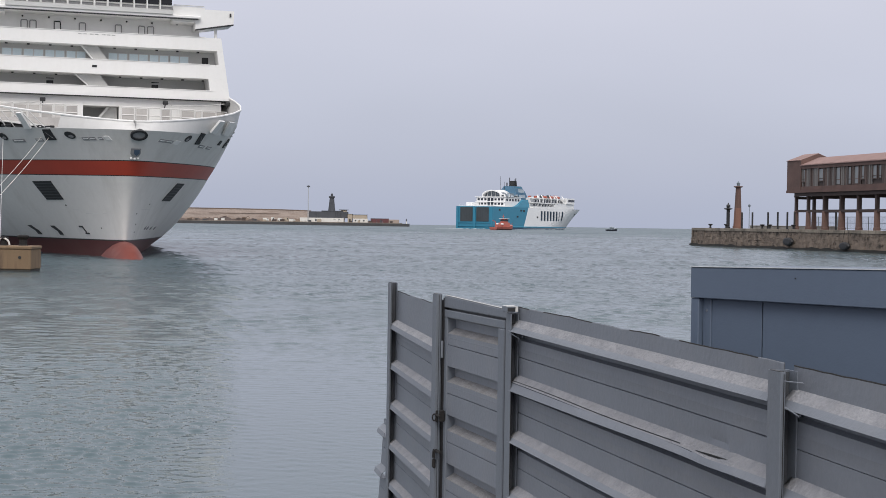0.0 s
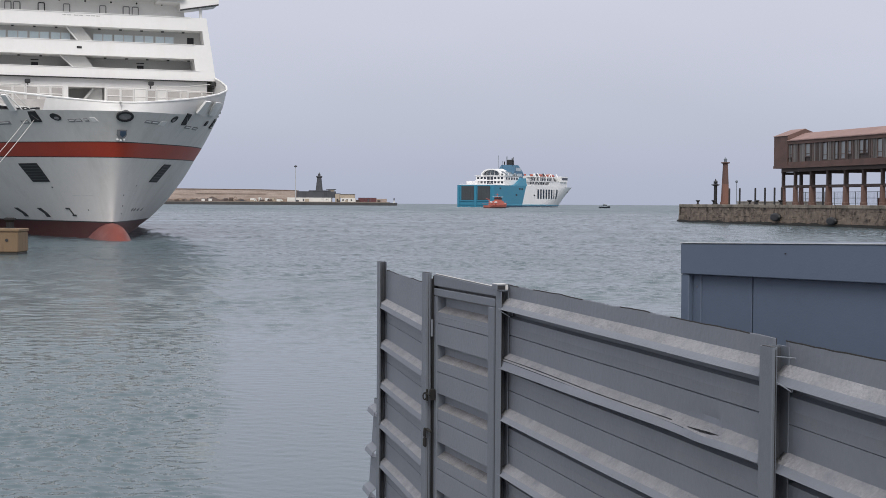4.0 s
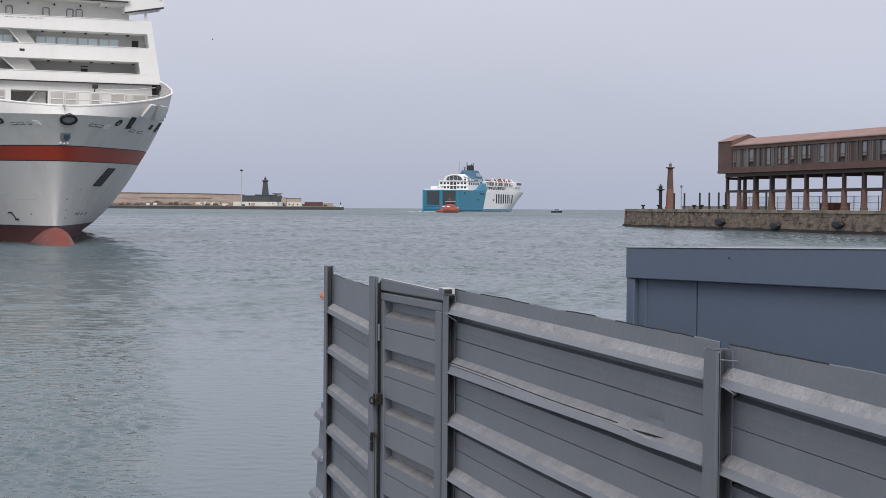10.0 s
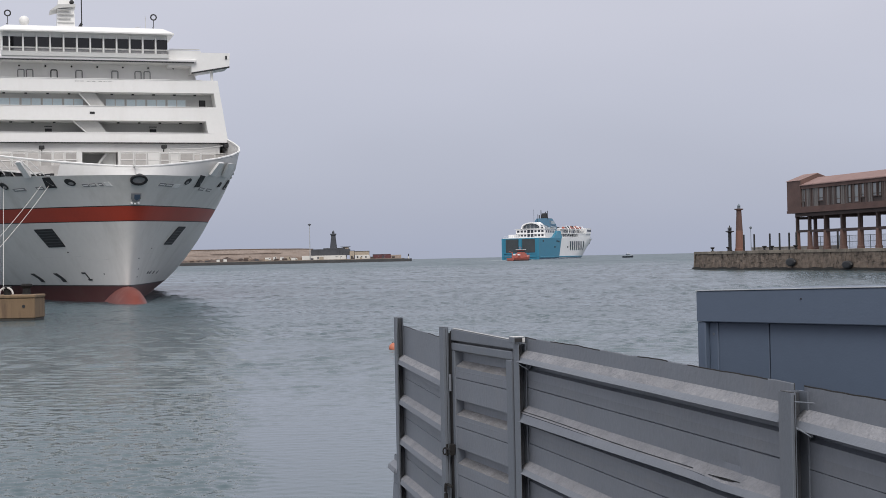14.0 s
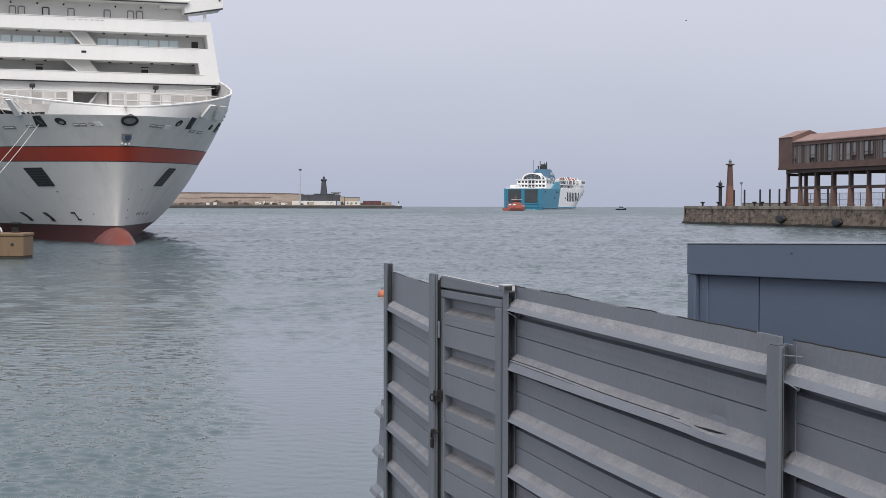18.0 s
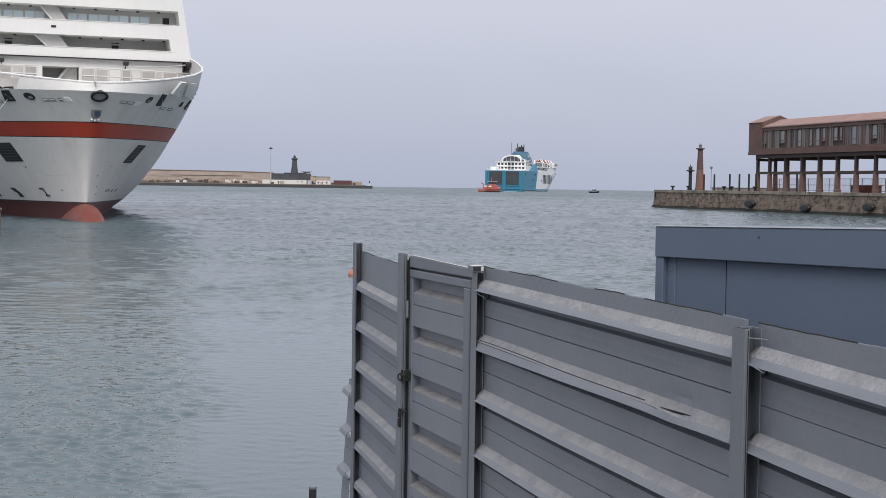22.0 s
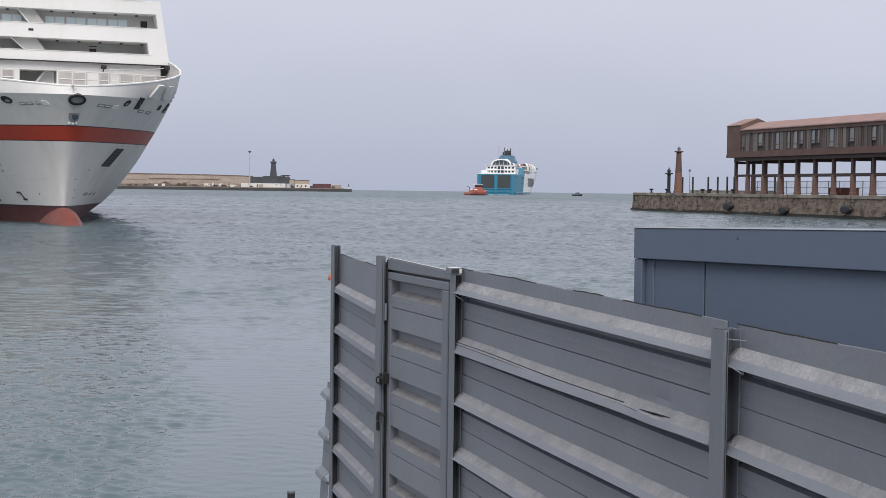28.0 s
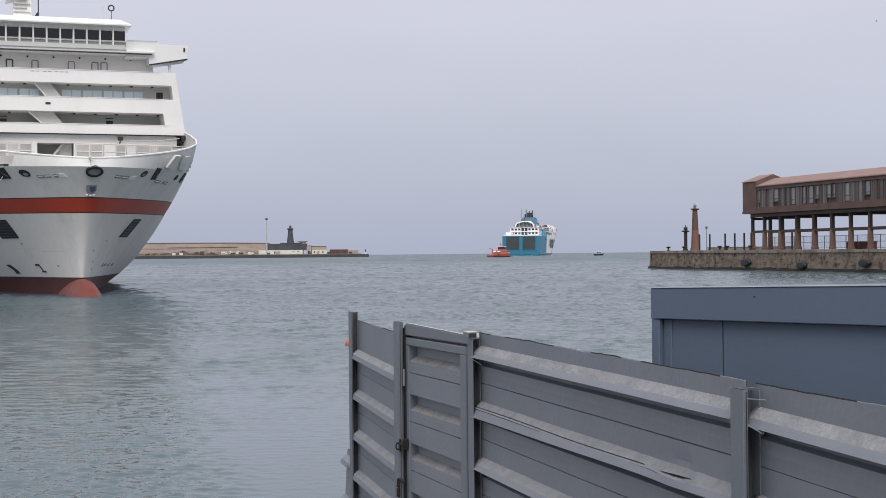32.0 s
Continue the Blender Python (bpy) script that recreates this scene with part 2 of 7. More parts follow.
# ---- water ----
def make_water():
    m = bpy.data.materials.new("harbour_water")
    m.use_nodes = True
    n, l = m.node_tree.nodes, m.node_tree.links
    b = n["Principled BSDF"]
    b.inputs["Roughness"].default_value = 0.07
    b.inputs["IOR"].default_value = 1.33
    tc = n.new("ShaderNodeTexCoord")
    geo = n.new("ShaderNodeNewGeometry")

    def noise_at(src, scale, stretch, detail, rough=0.5, rot=0.0):
        mp = n.new("ShaderNodeMapping")
        mp.inputs["Scale"].default_value = stretch
        mp.inputs["Rotation"].default_value = (0, 0, radians(rot))
        l.new(src, mp.inputs[0])
        t = n.new("ShaderNodeTexNoise")
        t.inputs["Scale"].default_value, t.inputs["Detail"].default_value, t.inputs["Roughness"].default_value = scale, detail, rough
        l.new(mp.outputs[0], t.inputs[0])
        return t.outputs[0]

    def rng(src, a, b2, c, d):
        r = n.new("ShaderNodeMapRange")
        r.inputs[1].default_value, r.inputs[2].default_value, r.inputs[3].default_value, r.inputs[4].default_value = a, b2, c, d
        l.new(src, r.inputs[0])
        return r.outputs[0]

    def math2(op, a, b2):
        t = n.new("ShaderNodeMath")
        t.operation = op
        for i, v in enumerate((a, b2)):
            if isinstance(v, (int, float)):
                t.inputs[i].default_value = v
            else:
                l.new(v, t.inputs[i])
        return t.outputs[0]

    # ripples near the quay, longer wavelets farther offshore
    sep = n.new("ShaderNodeSeparateXYZ")
    l.new(tc.outputs["Object"], sep.inputs[0])
    off = sep.outputs["Y"]
    patch = rng(noise_at(geo.outputs["Position"], 0.05, (1, 0.5, 1), 3), 0.36, 0.6, 0.55, 1.15)
    h = None
    for scale, stretch, amp, rise0, rise1, fall0, fall1, low in ((9.0, 0.9, 0.006, -2, -1, 20, 45, 0.0), (1.5, 0.8, 0.06, 50, 100, 300, 700, 0.3)):
        w = math2("MULTIPLY", rng(off, rise0, rise1, 0.0, 1.0), rng(off, fall0, fall1, 1.0, low))
        t = math2("MULTIPLY", math2("MULTIPLY", noise_at(tc.outputs["Object"], scale, (1, stretch, 1), 2, 0.55, rot=scale * 3), amp), w)
        h = t if h is None else math2("ADD", h, t)
    h = math2("MULTIPLY", h, patch)
    calm = math2("MAXIMUM", rng(off, 20, 40, 0.05, 0.19), rng(off, 60, 500, 0.05, 0.40))
    # cat's-paws: streaks of rougher water far out
    streak = rng(noise_at(geo.outputs["Position"], 0.07, (1, 0.6, 1), 4, 0.6), 0.32, 0.68, 0.62, 1.38)
    l.new(math2("MULTIPLY", calm, streak), b.inputs["Roughness"])
    bp = n.new("ShaderNodeBump")
    bp.inputs["Strength"].default_value, bp.inputs["Distance"].default_value = 1.0, 1.0
    l.new(h, bp.inputs["Height"])
    l.new(bp.outputs[0], b.inputs["Normal"])
    mix = n.new("ShaderNodeMix")
    mix.data_type = "RGBA"
    mix.inputs[6].default_value, mix.inputs[7].default_value = (0.061, 0.091, 0.105, 1), (0.082, 0.121, 0.138, 1)
    l.new(noise_at(geo.outputs["Position"], 0.03, (1, 1, 1), 4), mix.inputs[0])
    l.new(mix.outputs[2], b.inputs["Base Color"])
    # one sheet: wavelets where the grid is fine enough, relief in the material beyond
    rng2 = np.random.RandomState(3)
    fine_a = np.arange(-0.43, 0.4301, 0.0017)
    coarse = np.arange(0.43 + 0.06, 2 * math.pi - 0.43 - 0.03, 0.06)
    ang = np.concatenate([fine_a, coarse])
    rad = [7.0]
    while rad[-1] < 3200:
        r = rad[-1]
        rad.append(r * (1.0022 if r < 32 else 1.0031 if r < 100 else 1.0046 if r < 600 else 1.03 if r < 1500 else 1.2))
    rad[-1] = 3200.0
    rad = np.array([0.5, 3.0] + rad)
    A, R = np.meshgrid(ang, rad)
    X, Y = R * np.sin(A), R * np.cos(A)
    Z = np.zeros_like(X)
    az = np.where(A > math.pi, A - 2 * math.pi, A)
    soft = lambda v, a, b2: np.clip((v - a) / (b2 - a), 0, 1) ** 2 * (3 - 2 * np.clip((v - a) / (b2 - a), 0, 1))
    # wind reaches the open water and one near patch; the lee of the ship and a slick by the quay lie calm
    wob = 0.02 * np.sin(Y * 0.9) + 0.015 * np.sin(Y * 0.37 + 2)
    left = 1 - soft(az + wob, -0.19, -0.13)
    gust = left * (1.08 + (0.80 - 1.08) * soft(R + 1.5 * np.sin(X * 1.3), 25, 31) + 0.3 * soft(R, 60, 100))
    gust += (1 - left) * (0.13 + 1.25 * soft(R + 2 * np.sin(X * 0.8 + 1), 16, 42))
    for k in range(9):
        th, wl = rng2.normal(0, 0.5), rng2.uniform(5, 26)
        gust *= 1 + 0.07 * np.sin((X * math.sin(th) + Y * math.cos(th)) * 2 * math.pi / wl + rng2.uniform(0, 6.28))
    spacing = R[:, :1] * np.where(R[:, :1] < 32, 0.0022, np.where(R[:, :1] < 100, 0.0031, 0.0046))
    for k in range(150):
        wl = 0.10 * (1.5 / 0.10) ** ((k + 0.5) / 150)
        th = rng2.normal(0.1, 0.55)
        kk = 2 * math.pi / wl
        slope = 0.036 * math.exp(-(math.log(wl / 0.25) / 0.33) ** 2) + 0.034 * math.exp(-(math.log(wl / 0.62) / 0.5) ** 2)
        rows = np.nonzero(wl / spacing[:, 0] > 3.0)[0]
        keep = np.clip((wl / spacing[rows] - 3.0) / 1.5, 0, 1)
        if wl > 0.42:
            keep = keep * np.clip((R[rows, :1] - 12) / 40, 0.12, 1)
        ph = kk * (X[rows] * math.sin(th) + Y[rows] * math.cos(th)) + rng2.uniform(0, 6.28)
        Z[rows] += slope / kk * keep * (np.sin(ph) + 0.38 * np.sin(2 * ph))
    # farther out only the longer seas show
    for k in range(220):
        wl = 0.4 * (60 / 0.4) ** ((k + 0.5) / 220)
        ky = 2 * math.pi / wl
        kx = ky * rng2.normal(0, 1.9)
        q = wl / spacing[:, 0]
        rows = np.nonzero((q > 2.3) & (q < 5.0) & (R[:, 0] > 36) & (R[:, 0] < 700))[0]
        if not len(rows):
            continue
        q = q[rows, None]
        keep = np.clip((q - 2.3) / 0.8, 0, 1) * np.clip((5.0 - q) / 1.5, 0, 1) * np.clip((R[rows, :1] - 36) / 30, 0, 1) * np.clip((700 - R[rows, :1]) / 560, 0, 1) ** 1.3
        ph = X[rows] * kx + Y[rows] * ky + rng2.uniform(0, 6.28)
        Z[rows] += 0.04 / math.hypot(kx, ky) * keep * (np.sin(ph) + 0.3 * np.sin(2 * ph))
    fade = np.clip((0.43 - np.abs(az)) / 0.04, 0, 1)
    Z *= gust * fade
    na, nr = len(ang), len(rad)
    co = np.stack([X, Y, Z], -1).reshape(-1, 3)
    i, j = np.meshgrid(np.arange(nr - 1), np.arange(na), indexing="ij")
    j2 = (j + 1) % na
    quads = np.stack([i * na + j, i * na + j2, (i + 1) * na + j2, (i + 1) * na + j], -1).reshape(-1, 4)[:, ::-1]
    me = bpy.data.meshes.new("water")
    me.vertices.add(len(co))
    me.vertices.foreach_set("co", co.astype(np.float32).ravel())
    me.loops.add(quads.size)
    me.loops.foreach_set("vertex_index", quads.astype(np.int32).ravel())
    me.polygons.add(len(quads))
    me.polygons.foreach_set("loop_start", np.arange(0, quads.size, 4, dtype=np.int32))
    me.polygons.foreach_set("use_smooth", np.ones(len(quads), dtype=bool))
    me.update(calc_edges=True)
    me.materials.append(m)
    return tagged(new("water", me), "grey-green rippled harbour water under an overcast sky", "water", kind="structure")


water = make_water()

# ---- near quay and fence ----
QUAY_Z = 1.0


def make_quay():
    q = thing("quay", "grey concrete quay with a low ledge at the water", "quay", kind="structure")
    bm = bmesh.new()
    bbox(bm, (-6, -12, -1.5), (14, 7.0, QUAY_Z), 0.03)
    part("quay_deck", bm, CONCRETE, q)
    bm = bmesh.new()
    bbox(bm, (-6, 7.004, -1.5), (14, 7.9, 0.3), 0.03)
    part("ledge", bm, CONCRETE, q)


make_quay()

PA, PB, PC, PD = Vector((-0.2235, 6.796, 0)), Vector((-0.004, 5.73, 0)), Vector((0.2561, 4.844, 0)), Vector((0.7497, 3.042, 0))
PE = PD + (PD - PC) * 1.03


def frame_on(p, q):
    """A pose at p with x towards q and y towards the back of the fence."""
    d = (q - p).normalized()
    return Matrix.Translation(p) @ Matrix.Rotation(math.atan2(d.y, d.x), 4, "Z"), (q - p).length


# rib sections: depth and height from the rib's middle; the first slope takes dust and painted top light
RIB_SHARP = ((0.0, 0.033), (-0.024, 0.010), (-0.036, -0.006), (0.018, -0.012), (0.018, -0.030), (0.0, -0.036))
RIB_BROAD = ((0.0, 0.014), (-0.027, -0.007), (-0.033, -0.027), (0.006, -0.032), (0.006, -0.040), (0.0, -0.044))
RIB_BACK = ((0.0, 0.045), (0.032, 0.036), (0.032, 0.004), (0.0, -0.018))


def dent(x, z):
    """Knocks in the long panel near its last post."""
    g = lambda cx, cz, sx, sz: math.exp(-((x - cx) / sx) ** 2 - ((z - cz) / sz) ** 2)
    d = -0.014 * g(1.57, 2.165, 0.10, 0.016) + 0.006 * g(1.52, 2.20, 0.10, 0.014) - 0.007 * g(1.60, 2.205, 0.012, 0.022) + 0.006 * g(1.63, 2.20, 0.010, 0.025)
    d += 0.006 * noise.noise((x * 4, z * 9, 3.3)) * g(1.53, 2.19, 0.3, 0.05)
    return d


def sheet_wave(x, z, seed):
    return noise.noise((x * 1.7, z * 3.0, seed * 5.3)) * 0.004


def sheet_mesh(length, top, rib1, bottom, seed, wave=0.004, section=RIB_SHARP, pitch=0.188, pitch1=0.0, fall=0.0, top_fall=0.0, groove=0.095):
    """Ribbed cladding; x along, y towards the back (ribs stand towards -y), z up."""
    prof = [(0.0, top, 0), (0.0, top - 0.003, 0)]
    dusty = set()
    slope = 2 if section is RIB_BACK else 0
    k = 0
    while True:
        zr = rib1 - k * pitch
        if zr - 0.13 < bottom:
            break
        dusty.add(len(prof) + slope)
        prof += [(y, zr + z, k) for y, z in section]
        # a faint raised crease and a groove on the flat below
        prof += [(0.0, zr - groove + 0.032, k), (-0.0005, zr - groove + 0.030, k), (0.0, zr - groove + 0.028, k), (0.0, zr - groove + 0.002, k), (0.006, zr - groove, k), (0.0, zr - groove - 0.002, k)]
        k += 1
    prof.append((0.0, bottom, k))
    # closer rows on the flats, so that dents show
    fine, marks = [], set()
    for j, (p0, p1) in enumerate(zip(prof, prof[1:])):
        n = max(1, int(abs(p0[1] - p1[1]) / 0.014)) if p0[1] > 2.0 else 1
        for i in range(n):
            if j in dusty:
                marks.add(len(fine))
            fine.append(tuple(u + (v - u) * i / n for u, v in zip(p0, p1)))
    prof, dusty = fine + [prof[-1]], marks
    bm = bmesh.new()
    nx = max(8, int(length / 0.02))
    cols = []
    for i in range(nx + 1):
        x = length * i / nx
        col = []
        for j, (y, zz, k) in enumerate(prof):
            w = sheet_wave(x, zz, seed)
            dz = noise.noise((x * 5.0, seed * 3.1, 0)) * wave + noise.noise((x * 17.0, seed * 2.1, 4)) * wave * 0.5 if j < 2 else noise.noise((x * 1.2, zz, seed)) * 0.002
            if seed == 2:
                w += dent(x, zz)
                # the second rib's lip is pressed down along its first stretch
                if k == 1 and y < -0.03:
                    dz -= 0.014 * max(0.0, 1 - x / 1.6)
            slant = top_fall * x if j < 2 else fall * x + (k * (pitch - pitch1) * x / length if pitch1 else 0.0)
            col.append(bm.verts.new((x, y + w, zz + dz + slant)))
        cols.append(col)
    for a, b in zip(cols, cols[1:]):
        for j in range(len(prof) - 1):
            f = bm.faces.new((a[j], b[j], b[j + 1], a[j + 1]))
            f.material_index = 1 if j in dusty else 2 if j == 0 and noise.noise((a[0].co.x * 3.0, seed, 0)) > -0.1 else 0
    return bm


def thicken(ob, t=0.0015):
    """Give thin sheet its thickness."""
    s = ob.modifiers.new("thickness", "SOLIDIFY")
    s.thickness = t
    s.offset = 1
    # rims take the dark slot, so lit sheet edges stay dark
    s.material_offset_rim = 2


def post_mesh(top, y0, y1, y2, bottom=QUAY_Z):
    """Rolled post: a closed flange from y0 to y1, then an open channel back to y2."""
    bm = bmesh.new()
    h = 0.029
    prism(bm, [(x, y, bottom) for x, y in ((-h, y0), (h, y0), (h, y1), (-h + 0.004, y1), (-h + 0.004, y2 - 0.004), (h - 0.01, y2 - 0.004), (h - 0.01, y2), (-h, y2))], (0, 0, top - bottom))
    bmesh.ops.bevel(bm, geom=[e for e in bm.edges if abs((e.verts[0].co - e.verts[1].co).z) > 0.5], offset=0.0015, segments=1, affect="EDGES")
    return bm


def make_fence():
    fence = thing("fence", "grey ribbed metal sheet fence with square steel posts on the quay", "fence", kind="")
    for p, q, top, rib1, seed, section, pitch, pitch1, back, fall, top_fall in (
            (PA, PB, 2.3817, 2.227, 1, RIB_BROAD, 0.1916, 0.1848, 0.0125, -0.018, -0.010),
            (PC, PD, 2.4272, 2.348, 2, RIB_SHARP, 0.190, 0.190, 0.0115, -0.0064, -0.0067),
            (PD, PE, 2.412, 2.328, 3, RIB_SHARP, 0.190, 0.192, 0.0235, -0.027, -0.007)):
        m, ln = frame_on(p, q)
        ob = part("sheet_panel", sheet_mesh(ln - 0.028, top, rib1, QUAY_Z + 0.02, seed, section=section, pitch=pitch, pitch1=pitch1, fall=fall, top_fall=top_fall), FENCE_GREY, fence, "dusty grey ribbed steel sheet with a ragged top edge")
        ob.data.materials.append(DUST_TOPLIT)
        ob.data.materials.append(RUST_BLACK)
        thicken(ob)
        ob.matrix_basis = m @ Matrix.Translation((0.0, back, 0))
        auto_smooth(ob, 20)
    for p, q, top, y0, y1, y2 in ((PA, PB, 2.420, -0.027, -0.0165, 0.012), (PB, PC, 2.4215, -0.0215, -0.0015, 0.0055), (PC, PD, 2.403, -0.022, -0.018, 0.011), (PD, PE, 2.3994, -0.026, -0.014, 0.023)):
        m, _ = frame_on(p, q)
        ob = part("post", post_mesh(top, y0, y1, y2), POST_GREY, fence)
        ob.matrix_basis = m
        bm = bmesh.new()
        box(bm, (-0.021, y0 + 0.0012, top - 0.002), (0.023, y1 - 0.0012, top + 0.0015))
        part("post_mouth", bm, BLACK_PAINT, ob, "dark open mouth of the post")
        bm = bmesh.new()
        yc = y0 + 0.55 * (y1 - y0)
        box(bm, (0.0293, yc, QUAY_Z), (0.0303, yc + 0.0014, top - 0.004))
        part("post_crease", bm, RUST_BLACK, ob)
        if p is not PB:
            if p is not PA:
                bm = bmesh.new()
                box(bm, (-0.029, y2 + 0.0005, QUAY_Z), (-0.004, y2 + 0.032, top - 0.02))
                part("back_flange", bm, POST_GREY, ob)
            # dark liner added to carry the channel's shade in its colour
            bm = bmesh.new()
            box(bm, (-0.0245, y1 + 0.001, QUAY_Z), (-0.015, y2 - 0.005, top - 0.004))
            part("channel_shade", bm, SHADE_GREY, ob, "dark liner painting the shade in the post's channel")
    # loose strip of sheet beyond the end post
    m, _ = frame_on(PA, PB)
    ob = part("end_flap", sheet_mesh(0.20, 1.715, 1.692, QUAY_Z + 0.02, 5, wave=0.03, section=RIB_BROAD, pitch=0.196), FENCE_GREY, fence, "loose bent strip of ribbed sheet")
    ob.data.materials.append(FENCE_GREY)
    ob.data.materials.append(SHADE_GREY)
    thicken(ob)
    ob.matrix_basis = m @ Matrix.Translation((-0.235, -0.004, 1.70)) @ Matrix.Rotation(radians(-3.2), 4, "X") @ Matrix.Translation((0.0, 0, -1.70))
    # torn dent and pressed creases along the long panel's second rib
    m, _ = frame_on(PC, PD)

    def on_rib(x, z, lift):
        zs = z + 0.0064 * x
        return (x, 0.0115 - 0.024 * min(max((2.191 - zs) / 0.023, 0), 1) + sheet_wave(x, zs, 2) + dent(x, zs) - lift, z)

    bm = bmesh.new()
    loft(bm, [[on_rib(x, 2.163 + 0.02 * (x - 1.42) - h, 0.003), on_rib(x, 2.163 + 0.02 * (x - 1.42) + h, 0.002)] for x, h in ((1.46, 0.0002), (1.50, 0.0008), (1.55, 0.0017), (1.59, 0.0012), (1.62, 0.0002))], closed=False)
    bmesh.ops.solidify(bm, geom=list(bm.faces), thickness=0.001)
    part("tear", bm, DARK_OPEN, fence, "dark tear in the dented sheet").matrix_basis = m
    # creases drawn as thin strips with their shade in the colour
    for z0, x_end in ((2.1725, 1.36), (2.1655, 1.45)):
        bm = bmesh.new()
        loft(bm, [[on_rib(x, z0 - 0.0064 * x + 0.0012 * math.sin(x * 5) - 0.0011, 0.0012), on_rib(x, z0 - 0.0064 * x + 0.0012 * math.sin(x * 5) + 0.0011, 0.0012)] for x in [0.01 + (x_end - 0.01) * i / 60 for i in range(61)]], closed=False)
        bmesh.ops.solidify(bm, geom=list(bm.faces), thickness=0.0006)
        part("crease", bm, SHADE_GREY, fence, "dark pressed crease along the rib").matrix_basis = m
    for p, q, q0, q1 in ((PD, PE, (0.042, -0.024, 2.382), (0.099, -0.012, 2.384)), (PD, PE, (0.045, -0.024, 2.327), (0.085, -0.012, 2.312)), (PC, PD, (0.014, -0.026, 2.3395), (0.0946, -0.010, 2.3206))):
        bm = bmesh.new()
        tube(bm, q0, q1, 0.0016, n=6)
        part("wire_tie", bm, POST_GREY, fence).matrix_basis = frame_on(p, q)[0]
    return fence


def make_gate():
    m, ln = frame_on(PB, PC)
    g = thing("metal_gate", "closed grey steel gate with ribbed sheet infill and a padlock", "gate", m @ Matrix.Translation((0, 0.012, 0)))
    x0, x1, top, bot = 0.041, 0.790, 2.418, QUAY_Z + 0.05

    def gate_part(name, bm, material, label=""):
        """A part of the gate, hung slightly out of level like the rest of it."""
        for v in bm.verts:
            v.co.z += (-0.013 if v.co.z > 2.40 else 0.009) * v.co.x
        return part(name, bm, material, g, label)

    for a, b in (((x0, -0.004, 2.3695), (x1 + 0.09, 0.04, top)), ((x0, -0.003, 2.330), (x1, 0.038, 2.3605)), ((x0, -0.002, bot), (x0 + 0.038, 0.05, 2.3295)), ((x1 - 0.066, -0.004, bot), (x1, 0.05, 2.3295)), ((x0 + 0.04, -0.004, bot), (x1 - 0.068, 0.02, bot + 0.05))):
        bm = bmesh.new()
        bbox(bm, a, b, 0.003)
        gate_part("gate_frame", bm, POST_GREY)
    # black filler put between the rails in place of the shade there
    bm = bmesh.new()
    box(bm, (x0 + 0.01, 0.012, 2.359), (x1 + 0.08, 0.030, 2.371))
    gate_part("rail_gap_filler", bm, BLACK_PAINT, "black filler for the shade between the two top rails")
    ob = gate_part("sheet_panel", sheet_mesh(x1 - x0 - 0.09, 2.335, 2.285, bot + 0.03, 7, section=RIB_BACK, pitch=0.1945, pitch1=0.1925, groove=0.064), FENCE_GREY)
    ob.data.materials.append(GATE_DUST)
    ob.data.materials.append(SHADE_GREY)
    thicken(ob)
    ob.matrix_basis = Matrix.Translation((x0 + 0.032, 0.002, 0))
    # thin pale strip paints the highlight on the rail's upper edge
    bm = bmesh.new()
    bbox(bm, (x0 + 0.02, -0.003, top + 0.001), (x1 + 0.02, 0.005, top + 0.003), 0.0005)
    gate_part("top_edge", bm, RAIL_GREY, "pale strip painting the highlight along the top rail")
    xe = ln + 0.031
    bm = bmesh.new()
    bbox(bm, (xe - 0.05, -0.052, top + 0.002), (xe, -0.010, top + 0.0215), 0.002)
    gate_part("rail_end", bm, POST_GREY, "end of the top rail over the post")
    bm = bmesh.new()
    box(bm, (xe + 0.0003, -0.0486, top + 0.005), (xe + 0.001, -0.021, top + 0.0185))
    gate_part("tube_end", bm, BLACK_PAINT, "open black tube end")
    bm = bmesh.new()
    box(bm, (xe + 0.0003, -0.0205, top + 0.004), (xe + 0.001, -0.011, top + 0.020))
    box(bm, (xe - 0.05, -0.051, top + 0.0218), (xe, -0.011, top + 0.0225))
    gate_part("pale_end_strip", bm, RAIL_GREY, "pale strips along the rail end")
    bm = bmesh.new()
    zl = 1.935
    tube(bm, (0.022, -0.030, zl), (0.088, -0.030, zl), 0.0045)
    bbox(bm, (0.062, -0.028, zl - 0.024), (0.080, -0.006, zl + 0.022), 0.003)
    bbox(bm, (0.040, -0.034, zl - 0.03), (0.048, -0.026, zl + 0.018), 0.002)
    path_tube(bm, [(0.030, -0.036 + 0.008 * math.cos(a), zl - 0.012 + 0.014 * math.sin(a)) for a in [math.pi * i / 4 for i in range(9)]], 0.003)
    part("bolt", bm, RUST_BLACK, g, "dark rusted sliding bolt")
    bm = bmesh.new()
    zp = 1.790
    bbox(bm, (0.022, -0.042, zp - 0.072), (0.040, -0.029, zp - 0.034), 0.004)
    path_tube(bm, [(0.031 + 0.011 * math.cos(a), -0.036, zp - 0.032 + 0.034 * math.sin(a)) for a in [math.pi * i / 8 for i in range(9)]], 0.004)
    bbox(bm, (0.026, -0.032, zp - 0.008), (0.094, -0.022, zp + 0.004), 0.003)
    part("padlock", bm, RUST_BLACK, g, "dark weathered padlock on its hasp")
    # black strips added to darken the gap between post and gate
    bm = bmesh.new()
    box(bm, (0.0305, -0.005, bot), (x0 - 0.001, 0.034, top - 0.01))
    box(bm, (-0.05, -0.0062, bot), (0.0302, -0.0012, top - 0.02))
    part("gap_shade", bm, BLACK_PAINT, g, "black strips added for the shade in the gap")
    # black strip added for the dark gap line at the other post
    bm = bmesh.new()
    box(bm, (x1 + 0.012, -0.002, bot), (x1 + 0.018, 0.03, 2.35))
